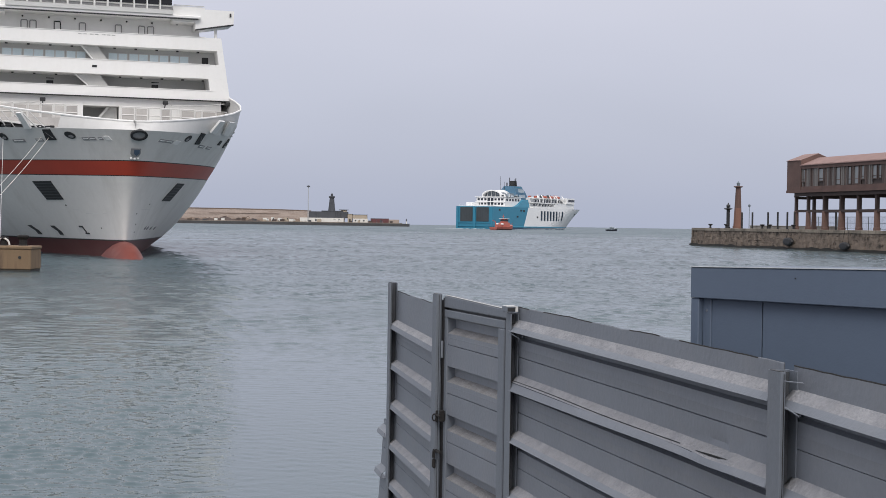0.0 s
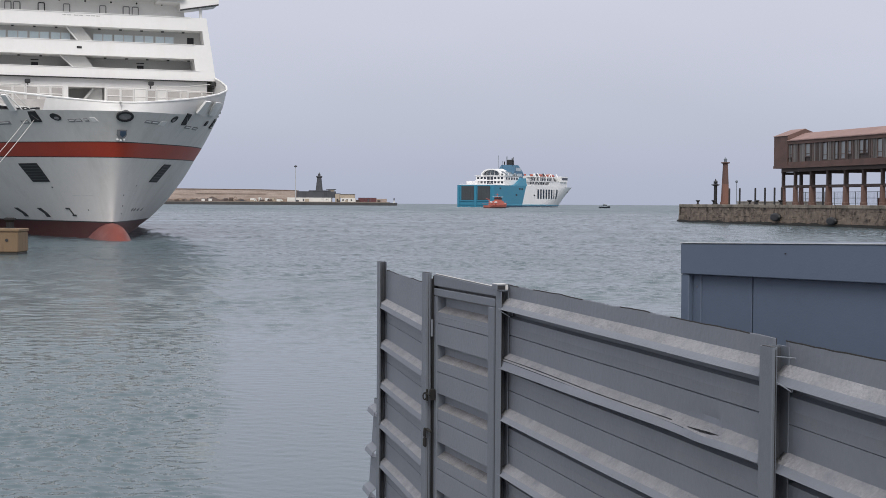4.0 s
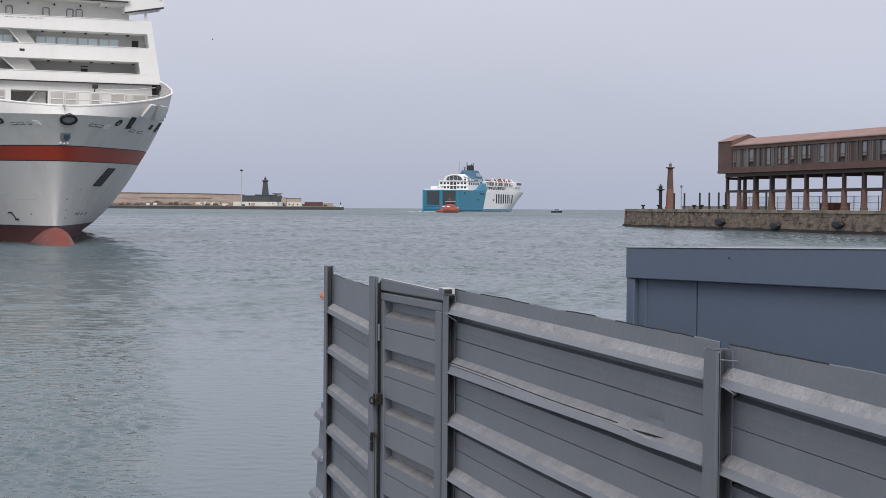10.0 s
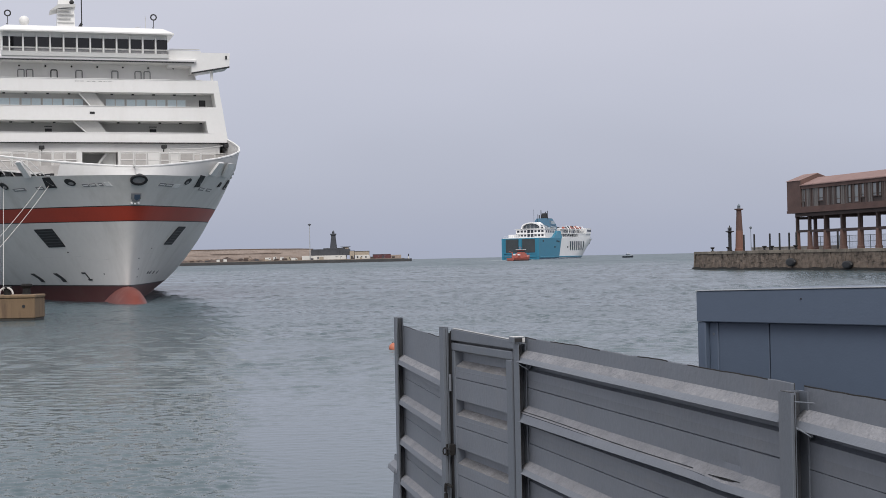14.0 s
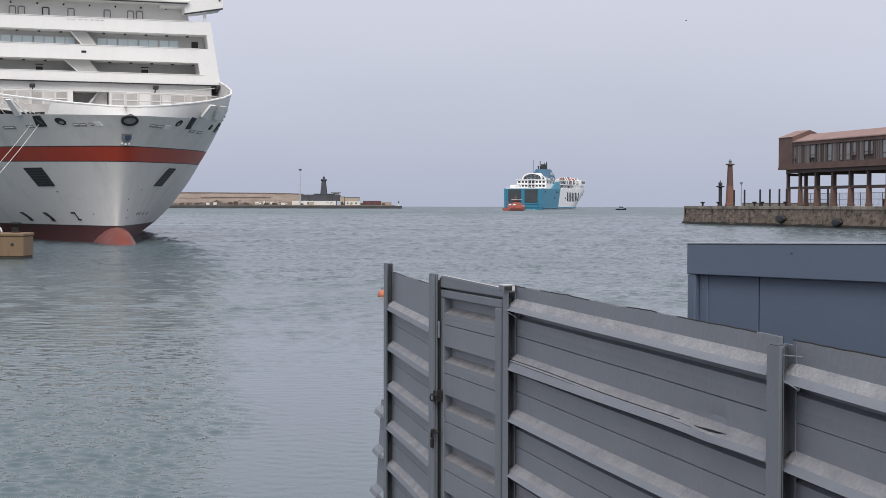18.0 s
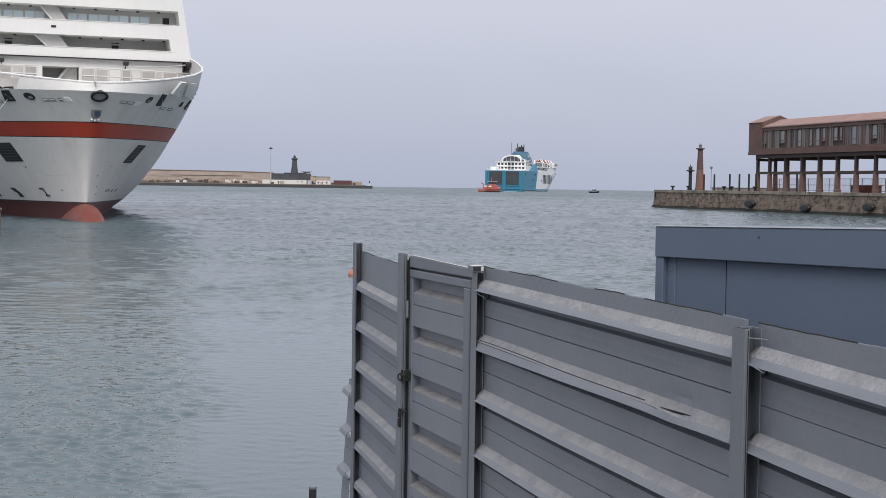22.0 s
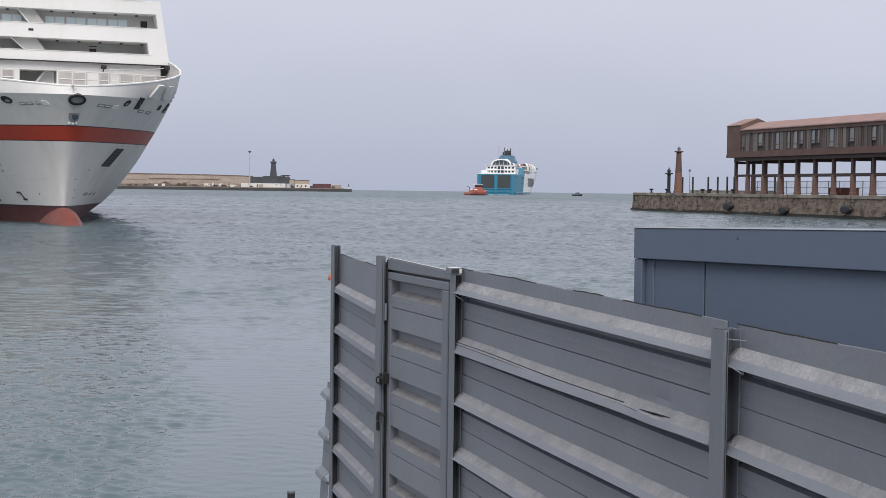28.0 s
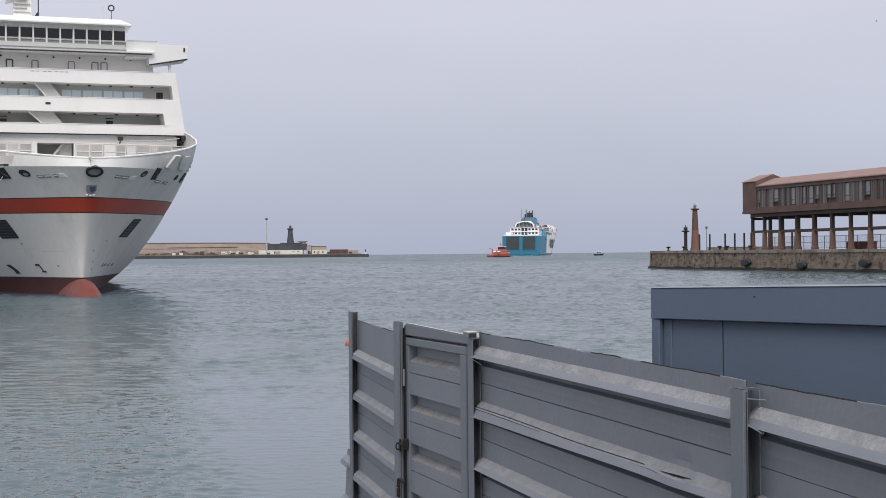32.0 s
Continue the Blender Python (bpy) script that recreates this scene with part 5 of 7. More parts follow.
def make_pier():
    p = thing("pier", "old stone pier with rough masonry walls and dark weed at the waterline", "pier", PIER, kind="structure")
    bm = bmesh.new()
    prism(bm, [(0.25, 0.45, -3), (0.25, 0.45, 2.3), (0.25, 24, 2.3), (0.25, 24, -3)], (PIER_LEN, 0, 0))
    part("core", bm, PIER_MORTAR, p)
    bm = bmesh.new()
    prism(bm, [(0.02, 0.02, 2.32), (0.02, 0.02, PTOP), (0.02, 24.2, PTOP), (0.02, 24.2, 2.32)], (PIER_LEN + 0.3, 0, 0))
    part("paving", bm, PAVE, p)
    # rubble facing stones with shallow joints; those of one stretch are pieces of their own
    verts, faces = [], []
    rr = random.Random(8)
    block_faces = [(0, 2, 4, 6), (0, 1, 3, 2), (2, 3, 5, 4), (4, 5, 7, 6), (6, 7, 1, 0)]

    def stones_object(name, vs, fs):
        me = bpy.data.meshes.new(name)
        me.from_pydata(vs, [], fs)
        me.materials.append(STONES)
        ob = new(name, me)
        ob.parent = p
        return ob

    for side in (0, 1):
        z = 0.1
        while z < 2.28:
            hgt = min(rr.uniform(0.24, 0.46), 2.30 - z)
            if hgt < 0.12:
                break
            s = -0.05
            end = PIER_LEN if side == 0 else 23.5
            while s < end:
                ln = rr.uniform(0.3, 1.1)
                out = rr.uniform(-0.03, 0.05)
                batter = -0.06 + 0.1 * z
                vs = []
                for (a, c) in ((s, z), (s + ln, z), (s + ln, z + hgt), (s, z + hgt)):
                    a, c = a + rr.uniform(-0.05, 0.05), c + rr.uniform(-0.05, 0.05)
                    o = out + rr.uniform(-0.02, 0.02)
                    vs.append((a, batter - o, c) if side == 0 else (batter - o, a, c))
                    vs.append((a, 0.5, c) if side == 0 else (0.5, a, c))
                if side == 0 and 30 < s < 62:
                    stones_object("stone", vs, block_faces)
                else:
                    k = len(verts)
                    verts += vs
                    faces += [tuple(k + i for i in f) for f in block_faces]
                s += ln
            z += hgt
    tagged(stones_object("facing_stones", verts, faces), "rough brown and grey facing stones with dark stains", kind="stuff")
    # coping blocks along the edge
    for i in range(50):
        x0 = 0.02 + i * 1.55
        bm = bmesh.new()
        bbox(bm, (x0, -0.02 + rr.uniform(0, 0.04), 2.31), (x0 + 1.52, 0.6, PTOP + 0.004 + rr.uniform(0, 0.03)), 0.02)
        part("coping_block", bm, PIER_STONE, p)
    # weedy foot
    bm = bmesh.new()
    n = 110
    top, bot, back = [], [], []
    for i in range(n + 1):
        x = -0.3 + (PIER_LEN + 0.3) * i / n
        z = 0.36 + 0.34 * noise.noise((x * 0.35, 3, 0)) + 0.15 * noise.noise((x * 1.3, 7, 0))
        top.append((x, -0.17 - 0.06 * noise.noise((x, 1, 1)), z))
        bot.append((x, -0.42, -0.8))
        back.append((x, 0.47, -0.8))
    loft(bm, [[a, b, c] for a, b, c in zip(top, bot, back)])
    part("weedy_foot", bm, PIER_DARK, p, "dark wet weed-covered foot of the wall")
    return p


make_pier()


def make_pier_building():
    b = thing("loading_building", "long brown building with faded red roof, raised on pillars", "building", PIER)
    X0, X1 = 24.6, 108.0
    Y0, Y1 = 2.2, 7.4
    pil = sha = None
    for y in (2.75, 5.43):
        for i in range(21):
            x = 26.3 if i == 0 else 25.42 + 4.02 * i
            if pil is None:
                bm = bmesh.new()
                loft(bm, [[(-h, -h, z), (h, -h, z), (h, h, z), (-h, h, z)] for h, z in ((0.29, 0), (0.29, 0.3), (0.25, 0.4), (0.22, 2.45))])
                pil = part("pillar", bm, PILLAR_BROWN, b)
                pil.matrix_basis = pose(x, y, PTOP)
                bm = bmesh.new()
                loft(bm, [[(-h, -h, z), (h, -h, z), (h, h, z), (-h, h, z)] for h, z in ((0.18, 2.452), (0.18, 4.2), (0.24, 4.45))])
                sha = part("shaft", bm, BEAM_SHADED, pil, "brown upper shaft, darkened for the shade under the building")
            else:
                p2 = clone(pil, "pillar", b, pose(x, y, PTOP))
                clone(sha, "shaft", p2, Matrix.Identity(4))
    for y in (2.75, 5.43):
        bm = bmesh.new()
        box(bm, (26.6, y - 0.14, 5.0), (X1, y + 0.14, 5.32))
        part("tie_beam", bm, BEAM_SHADED, b)
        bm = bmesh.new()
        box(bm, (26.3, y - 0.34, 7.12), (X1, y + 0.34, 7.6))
        part("main_beam", bm, BEAM_SHADED, b)
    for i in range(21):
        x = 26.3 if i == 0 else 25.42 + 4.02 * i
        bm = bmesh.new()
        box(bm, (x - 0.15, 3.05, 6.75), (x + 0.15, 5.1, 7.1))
        part("cross_beam", bm, BEAM_SHADED, b)
    bm = bmesh.new()
    box(bm, (X0, Y0 - 0.08, 7.6), (X1, Y1 + 0.08, 7.95))
    part("floor_slab", bm, CORTEN, b)
    bm = bmesh.new()
    box(bm, (X0 + 0.02, Y0, 7.952), (X0 + 3.6, Y1, 11.89))
    part("end_block", bm, CORTEN, b, "plain brown clad end block")
    bm = bmesh.new()
    box(bm, (X0 + 3.602, Y0 + 0.3, 7.952), (X1, Y1 - 0.3, 11.2))
    part("wall", bm, SLAT_DARK, b)
    bm = bmesh.new()
    box(bm, (X0 + 3.602, Y0 + 0.05, 7.952), (X1, Y0 + 0.298, 8.4))
    part("sill_band", bm, CORTEN, b)
    bm = bmesh.new()
    box(bm, (X0 + 3.602, Y0 + 0.05, 10.75), (X1, Y0 + 0.298, 11.35))
    part("eave_band", bm, CORTEN, b)
    # cladding boards and windows
    # grey boards added to stand in for dim window panes
    bm = bmesh.new()
    box(bm, (0, -0.05, 8.402), (0.34, 0.05, 10.748))
    dim = part("cladding_board", bm, mat("dim_grey_panes", (0.15, 0.135, 0.128), 0.6, 0, 0.25, 0.6, random_tint=0.3), b)
    dim.matrix_basis = pose(X0 + 3.75, Y0 + 0.2, 0)
    wins = [(28.25, 29.1), (32.6, 33.7), (36.8, 37.8), (39.6, 40.3), (41.0, 42.0), (42.6, 43.3), (45.1, 46.0), (46.4, 47.0), (49.0, 50.0), (53.2, 54.2), (57.6, 58.5), (61.2, 62.2), (65.4, 66.3), (69.8, 70.7)]
    src = None
    x = X0 + 3.66
    rr = random.Random(4)
    while x < 74:
        if not any(a - 0.25 < x < b2 for a, b2 in wins):
            if src is None:
                bm = bmesh.new()
                box(bm, (0, -0.05, 8.402), (0.34, 0.05, 10.748))
                src = part("cladding_board", bm, SLAT_DARK, b)
                src.matrix_basis = pose(x, Y0 + 0.2, 0)
            else:
                ob = clone(src, "cladding_board", b, pose(x, Y0 + 0.16 + 0.08 * rr.random(), 0))
                if rr.random() < 0.4:
                    ob.data = dim.data
        x += 0.42
    for a, b2 in wins:
        lo = 8.55 if rr.random() < 0.6 else 9.1
        bm = bmesh.new()
        box(bm, (a - 0.08, Y0 + 0.08, lo - 0.1), (a, Y0 + 0.299, 10.72))
        box(bm, (b2, Y0 + 0.08, lo - 0.1), (b2 + 0.08, Y0 + 0.299, 10.72))
        box(bm, (a, Y0 + 0.08, lo - 0.1), (b2, Y0 + 0.299, lo))
        w = part("window", bm, SLAT_DARK, b)
        bm = bmesh.new()
        box(bm, (a, Y0 + 0.2, lo), (b2, Y0 + 0.26, 10.62))
        part("pane", bm, PANE, w)
        bm = bmesh.new()
        box(bm, (a, Y0 + 0.15, (lo + 10.6) / 2 - 0.5), (b2, Y0 + 0.199, (lo + 10.6) / 2 - 0.42))
        part("glazing_bar", bm, SLAT_DARK, w)
    # roof, gabled, with a hip at the far end
    ym = (Y0 + Y1) / 2
    bm = bmesh.new()
    prism(bm, [(X0 + 3.5, Y0 - 0.1, 11.27), (X0 + 3.5, ym, 12.35), (X0 + 3.5, Y1 + 0.1, 11.27), (X0 + 3.5, Y1 + 0.1, 11.17), (X0 + 3.5, Y0 - 0.1, 11.17)], (X1 - X0 - 3.1, 0, 0))
    part("roof", bm, ROOF_PINK, b)
    bm = bmesh.new()
    prism(bm, [(X0 - 0.1, Y0 - 0.1, 11.952), (X0 - 0.1, ym, 12.93), (X0 - 0.1, Y1 + 0.1, 11.952), (X0 - 0.1, Y1 + 0.1, 11.9), (X0 - 0.1, Y0 - 0.1, 11.9)], (3.72, 0, 0))
    part("end_roof", bm, ROOF_PINK, b)
    bm = bmesh.new()
    prism(bm, [(X0 + 3.604, Y0, 11.2), (X0 + 3.604, Y0, 11.96), (X0 + 3.604, ym, 12.86), (X0 + 3.604, Y1, 11.96), (X0 + 3.604, Y1, 11.2)], (0.06, 0, 0))
    part("end_gable", bm, CORTEN, b, "plain brown gable above the roof")
    return b


make_pier_building()


def make_harbour_light():
    t = thing("harbour_light", "tapered orange-brown harbour light tower with a gallery on the pier", "lighthouse", PIER @ pose(8.1, 3.5, PTOP))
    bm = bmesh.new()
    lathe(bm, [(0.72, 0), (0.72, 0.35), (0.62, 0.4), (0.62, 0.42), (0.50, 3.0)], n=12)
    part("tower", bm, TOWER_ORANGE, t)
    bm = bmesh.new()
    lathe(bm, [(0.50, 3.001), (0.36, 5.95), (0.36, 6.0)], n=12)
    part("upper_tower", bm, TOWER_BROWN, t, "darker brown upper part of the tower")
    bm = bmesh.new()
    lathe(bm, [(0.4, 6.0), (0.66, 6.1), (0.66, 6.22), (0.4, 6.24)], n=12)
    part("gallery", bm, TOWER_BROWN, t)
    bm = bmesh.new()
    lathe(bm, [(0.22, 6.24), (0.22, 6.6), (0.3, 6.62), (0.1, 6.82), (0.03, 6.95)], n=12)
    part("lantern", bm, FENCE_BLUE, t)
    s = thing("harbour_light", "small dark harbour light column with a lantern on the pier", "lighthouse", PIER @ pose(7.2, 2.4, PTOP))
    bm = bmesh.new()
    lathe(bm, [(0.34, 0), (0.34, 0.2), (0.25, 0.25), (0.25, 2.7), (0.3, 2.75)], n=12)
    part("column", bm, BLACK_PAINT, s)
    bm = bmesh.new()
    lathe(bm, [(0.3, 2.75), (0.62, 2.85), (0.62, 2.95), (0.3, 3.0)], n=12)
    part("gallery", bm, BLACK_PAINT, s)
    bm = bmesh.new()
    lathe(bm, [(0.2, 3.0), (0.24, 3.35), (0.1, 3.6), (0.04, 3.8)], n=12)
    part("lantern", bm, BLACK_PAINT, s)
    bm = bmesh.new()
    tube(bm, (-0.6, 0, 2.95), (-0.6, 0, 3.5), 0.025, n=6)
    tube(bm, (0.6, 0, 2.95), (0.6, 0, 3.5), 0.025, n=6)
    part("aerial", bm, BLACK_PAINT, s)


make_harbour_light()


def make_pier_posts():
    bm = bmesh.new()
    lathe(bm, [(0.13, 0), (0.13, 2.28), (0.1, 2.34)], n=8)
    src = tagged(part("post", bm, BLACK_PAINT), "tall dark iron post standing on the stone pier", "post", "posts on the pier")
    src.matrix_basis = PIER @ pose(13.1, 1.6, PTOP)
    for x in (16.2, 20.7, 23.4, 26.0, 27.9, 38.2):
        copy_thing(src, PIER @ pose(x, 1.6, PTOP))
    bm = bmesh.new()
    lathe(bm, [(0.26, 0), (0.26, 0.06), (0.14, 0.1), (0.13, 0.36), (0.32, 0.5), (0.34, 0.6), (0.2, 0.64)], n=12)
    src = tagged(part("bollard", bm, BLACK_PAINT), "black cast iron mooring bollard on the pier edge", "bollard", "bollards on the pier")
    src.matrix_basis = PIER @ pose(4.5, 0.9, PTOP)
    for x in (9.6, 20.4, 22.5, 28.9):
        copy_thing(src, PIER @ pose(x, 0.9, PTOP))
    # the one at 43.4 is added in place of a dark stain
    for x, r, z in ((29.7, 0.55, 1.08), (43.4, 0.5, 0.75), (56.8, 0.5, 1.08), (69, 0.55, 1.05)):
        f = thing("fender", "dark round rubber fender hung on the pier wall", "fender", PIER @ pose(x, -0.28, z), "fenders on the pier wall")
        bm = bmesh.new()
        rings = []
        for i in range(16):
            a = 2 * math.pi * i / 16
            rings.append([(2.2 * (r * 0.68 + r * 0.32 * math.cos(c)) * math.cos(a), 0.26 * math.sin(c), (r * 0.68 + r * 0.32 * math.cos(c)) * math.sin(a)) for c in [2 * math.pi * k / 8 for k in range(8)]])
        loft(bm, rings + [rings[0]], caps=False)
        part("tyre", bm, BLACK_PAINT, f, smooth=True)
        for dx in (-0.7, 0.7):
            bm = bmesh.new()
            tube(bm, (dx, 0.1, r * 0.7), (dx * 0.6, 0.26, PTOP - z + 0.02), 0.018, n=5)
            part("chain", bm, RUST_BLACK, f)
        bm = bmesh.new()
        lathe(bm, [(r * 0.92, -0.2), (r * 0.92, 0.2), (r * 0.7, 0.27), (0.02, 0.29)], n=14)
        ob = part("core_plate", bm, BLACK_PAINT, f)
        ob.matrix_basis = Matrix.Diagonal((2.2, 1, 1, 1)) @ Matrix.Rotation(radians(90), 4, "X")
    # mesh fence and low far wall behind the pillars
    f = thing("mesh_fence", "blue-grey mesh fence along the far side of the pier", "fence", PIER @ pose(12, 13, PTOP))
    src = None
    for i in range(28):
        if src is None:
            bm = bmesh.new()
            tube(bm, (0, 0, 0), (0, 0, 1.9), 0.05, n=6)
            src = part("post", bm, FENCE_BLUE, f)
        else:
            clone(src, "post", f, pose(i * 2.6, 0, 0))
    for z in (0.2, 1.0, 1.85):
        bm = bmesh.new()
        tube(bm, (0, 0, z), (70.2, 0, z), 0.035, n=5)
        part("rail", bm, FENCE_BLUE, f)
    bm = bmesh.new()
    for i in range(350):
        x = 0.1 + i * 0.2
        box(bm, (x, -0.008, 0.2), (x + 0.016, 0.008, 1.85))
    tagged(part("mesh", bm, FENCE_BLUE, f), kind="stuff")
    for x in (41.5, 44.4, 55.6, 58.5):
        c = thing("crate", "reddish brown crate standing under the building", "crate", PIER @ pose(x + 1.5, 7.6, PTOP), "crates under the building")
        bm = bmesh.new()
        bbox(bm, (-1.1, -0.5, 0), (1.1, 0.5, 0.85), 0.03)
        part("body", bm, mat("dull_red_paint", (0.16, 0.06, 0.05), 0.7, 0, 0.2, 1), c)
        bm = bmesh.new()
        bbox(bm, (-1.14, -0.54, 0.852), (1.14, 0.54, 0.92), 0.02)
        part("lid", bm, CORTEN, c)
    w = thing("parapet", "low pale grey parapet along the far edge of the pier", "parapet", PIER @ pose(0, 9.5, PTOP))
    bm = bmesh.new()
    bbox(bm, (0.5, 0, 0), (25, 0.5, 0.4), 0.03)
    part("wall", bm, CONCRETE, w)
    bm = bmesh.new()
    bbox(bm, (0.4, -0.06, 0.402), (25.1, 0.56, 0.52), 0.03)
    part("coping", bm, CONCRETE, w)
    l = thing("street_lamp", "slim grey lamp post with a small lantern", "street lamp", PIER @ pose(3.1, 8, PTOP))
    bm = bmesh.new()
    tube(bm, (0, 0, 0), (0, 0, 3.3), 0.06, 0.04, n=8)
    part("pole", bm, FENCE_BLUE, l)
    bm = bmesh.new()
    lathe(bm, [(0.08, 3.3), (0.2, 3.38), (0.2, 3.6), (0.06, 3.7)], n=8)
    part("lantern", bm, FENCE_BLUE, l)


make_pier_posts()

# ---- far breakwater ----
FAR = 1180.0
MOLE_STONE = mat("pale_tan_sea_wall", (0.325, 0.268, 0.235), 0.9, 0, 0.3, 0.05, stain=(0.23, 0.175, 0.145), stain_amt=0.8, stain_scale=0.06, stretch=(1, 1, 9))
MOLE_BASE = mat("dark_wet_quay_wall", (0.06, 0.06, 0.062), 0.85, 0, 0.25, 0.1)
MOLE_GROUND = mat("dusty_quay_ground", (0.25, 0.215, 0.18), 0.9, 0, 0.2, 0.1)
MOLE_WHITE = mat("far_white_render", (0.66, 0.65, 0.62), 0.8, 0, 0.08, 0.2)
MOLE_DARK = mat("dark_grey_stone", (0.07, 0.074, 0.085), 0.85, 0, 0.15, 0.2)
MOLE_TAN = mat("tan_render", (0.40, 0.34, 0.27), 0.85, 0, 0.12, 0.2)
HEAP = mat("brown_rubble", (0.17, 0.125, 0.095), 0.95, 0, 0.35, 0.4)
RUBBLE_DARK = mat("dark_brown_rubble", (0.085, 0.064, 0.057), 0.95, 0, 0.35, 0.4)
CONT_RED = mat("rust_red_containers", (0.125, 0.046, 0.05), 0.7, 0, 0.2, 0.3)
CONT_TAN = mat("beige_containers", (0.36, 0.29, 0.25), 0.7, 0, 0.15, 0.3)


def make_mole():
    m = thing("breakwater", "long breakwater with a pale tan sea wall and a dark quay edge", "breakwater", pose(0, FAR, 0), kind="structure")
    bm = bmesh.new()
    prism(bm, [(0, 0, -4), (0, 0.4, 2.4), (0, 60, 2.4), (0, 60, -4)], (-330, 0, 0))
    for v in bm.verts:
        v.co.x -= 29.5
    part("quay_wall", bm, MOLE_BASE, m)
    bm = bmesh.new()
    box(bm, (-358, 0.8, 2.404), (-36, 60, 2.9))
    part("ground", bm, MOLE_GROUND, m)
    # sea wall, top falling to its near end
    bm = bmesh.new()
    prof = [(-358, 13.2), (-210, 13.3), (-150, 13.0), (-124, 12.6), (-113, 12.2)]
    loft(bm, [[(x, 22, 2.9), (x, 24.5, z), (x, 30, z), (x, 32, 2.9)] for x, z in prof])
    part("sea_wall", bm, MOLE_STONE, m)
    bm = bmesh.new()
    loft(bm, [[(x, 24.2, z - 0.55), (x, 24.2, z + 0.25), (x, 30, z + 0.25), (x, 30, z - 0.55)] for x, z in prof])
    part("wall_coping", bm, HEAP, m)
    bm = bmesh.new()
    for x0, x1, z0, z1 in ((-358, -190, 8.1, 8.25), (-200, -140, 9.3, 9.42), (-300, -125, 6.2, 6.35)):
        box(bm, (x0, 23.0, z0), (x1, 24.2, z1))
    part("wall_ledge", bm, MOLE_STONE, m)
    # low bank of earth and rubble along the foot of the wall
    bm = bmesh.new()
    rows = []
    for i in range(120):
        x = -356 + i * 2.0
        h = 1.2 + 1.3 * noise.noise((x * 0.06, 2, 0)) + 0.9 * noise.noise((x * 0.25, 5, 0))
        rows.append([(x, 12 + noise.noise((x * 0.2, 1, 3)), 2.85), (x, 16, 2.9 + max(0.1, h)), (x, 21, 2.9 + max(0.2, h * 1.6)), (x, 22.4, 2.85)])
    loft(bm, rows)
    part("earth_bank", bm, HEAP, m, "brown bank of earth and rubble")
    return m


make_mole()


def mole_thing(name, label, cat, x, y=0.0, z=2.9, group=""):
    return thing(name, label, cat, pose(x, FAR + y, z), group)


def block(t, nm, a, b, m, r=0.05, label=""):
    bm = bmesh.new()
    bbox(bm, a, b, r)
    return part(nm, bm, m, t, label)


def make_mole_things():
    b = mole_thing("stone_hall", "low dark grey stone building with a white ground floor", "building", -97, 14)
    block(b, "lower_wall", (-24, -2, 0), (13, 12, 3.4), MOLE_WHITE, label="white rendered ground floor")
    block(b, "upper_wall", (-16.5, 0, 3.41), (16, 12, 8.8), MOLE_DARK, label="dark grey stone upper wall")
    block(b, "parapet", (-6, -0.2, 8.81), (12, 12, 9.6), MOLE_DARK)
    for x in (-11, 4.5, 8.5):
        block(b, "window", (x, -2.12, 0.4), (x + 1.2, -2.01, 2.4), MOLE_DARK, 0.02)
    for x in (-10, 6, 9):
        block(b, "buttress", (x, -0.7, 3.42), (x + 1, -0.01, 8.2), MOLE_DARK)
    t = mole_thing("lighthouse", "dark grey tapered lighthouse tower with a gallery", "lighthouse", -94.8, 20, 12.55)
    bm = bmesh.new()
    lathe(bm, [(3.2, -9.6), (3.0, 0), (1.9, 10.2), (2.0, 10.6)], n=8)
    part("tower", bm, MOLE_DARK, t)
    bm = bmesh.new()
    lathe(bm, [(2.0, 10.6), (2.6, 11.2), (2.6, 12.2), (1.6, 12.3)], n=12)
    part("gallery", bm, MOLE_DARK, t)
    bm = bmesh.new()
    lathe(bm, [(1.0, 12.3), (1.0, 13.6), (1.15, 13.7), (0.3, 14.6), (0.12, 15.3)], n=10)
    part("lantern", bm, MOLE_DARK, t)
    k = mole_thing("rooftop_kiosk", "small dark lookout with a flat roof", "kiosk", -84.5, 20, 11.7)
    block(k, "cabin", (-2.5, -2, 0), (2.5, 2, 1.3), MOLE_TAN)
    block(k, "roof", (-4.2, -2.6, 1.31), (4, 2.6, 1.9), MOLE_DARK)
    p = mole_thing("light_mast", "tall slim mast with a ring of floodlights", "mast", -113.9, 10)
    bm = bmesh.new()
    tube(bm, (0, 0, 0), (0, 0, 29.2), 0.42, 0.24, n=8)
    part("pole", bm, mat("pale_grey_mast", (0.45, 0.46, 0.47), 0.6, 0.2, 0.1, 1), p)
    bm = bmesh.new()
    lathe(bm, [(0.3, 28.9), (1.4, 29.3), (1.4, 29.9), (0.4, 30.5)], n=8)
    part("floodlight_ring", bm, MOLE_DARK, p)
    b = mole_thing("shed", "two-storey tan building with a white ground floor", "building", -70, 12)
    block(b, "lower_wall", (-6, -0.5, 0), (6.2, 8, 3.2), MOLE_WHITE)
    block(b, "upper_wall", (-6.6, 0, 3.21), (5.6, 8, 6.3), MOLE_TAN)
    block(b, "roof", (-6.8, -0.3, 6.31), (5.8, 8.2, 6.6), MOLE_DARK)
    for x in (-4.6, -1.2, 2.4):
        block(b, "window", (x, -0.6, 0.9), (x + 1.2, -0.51, 2.2), DARK_OPEN, 0.02)
    b = mole_thing("shed", "narrow tan building beside the dark stone wall", "building", -78.5, 12)
    block(b, "wall", (-2.2, 0, 0), (1.6, 8, 6.8), MOLE_TAN)
    block(b, "roof", (-2.4, -0.2, 6.81), (1.8, 8.2, 7.1), MOLE_DARK)
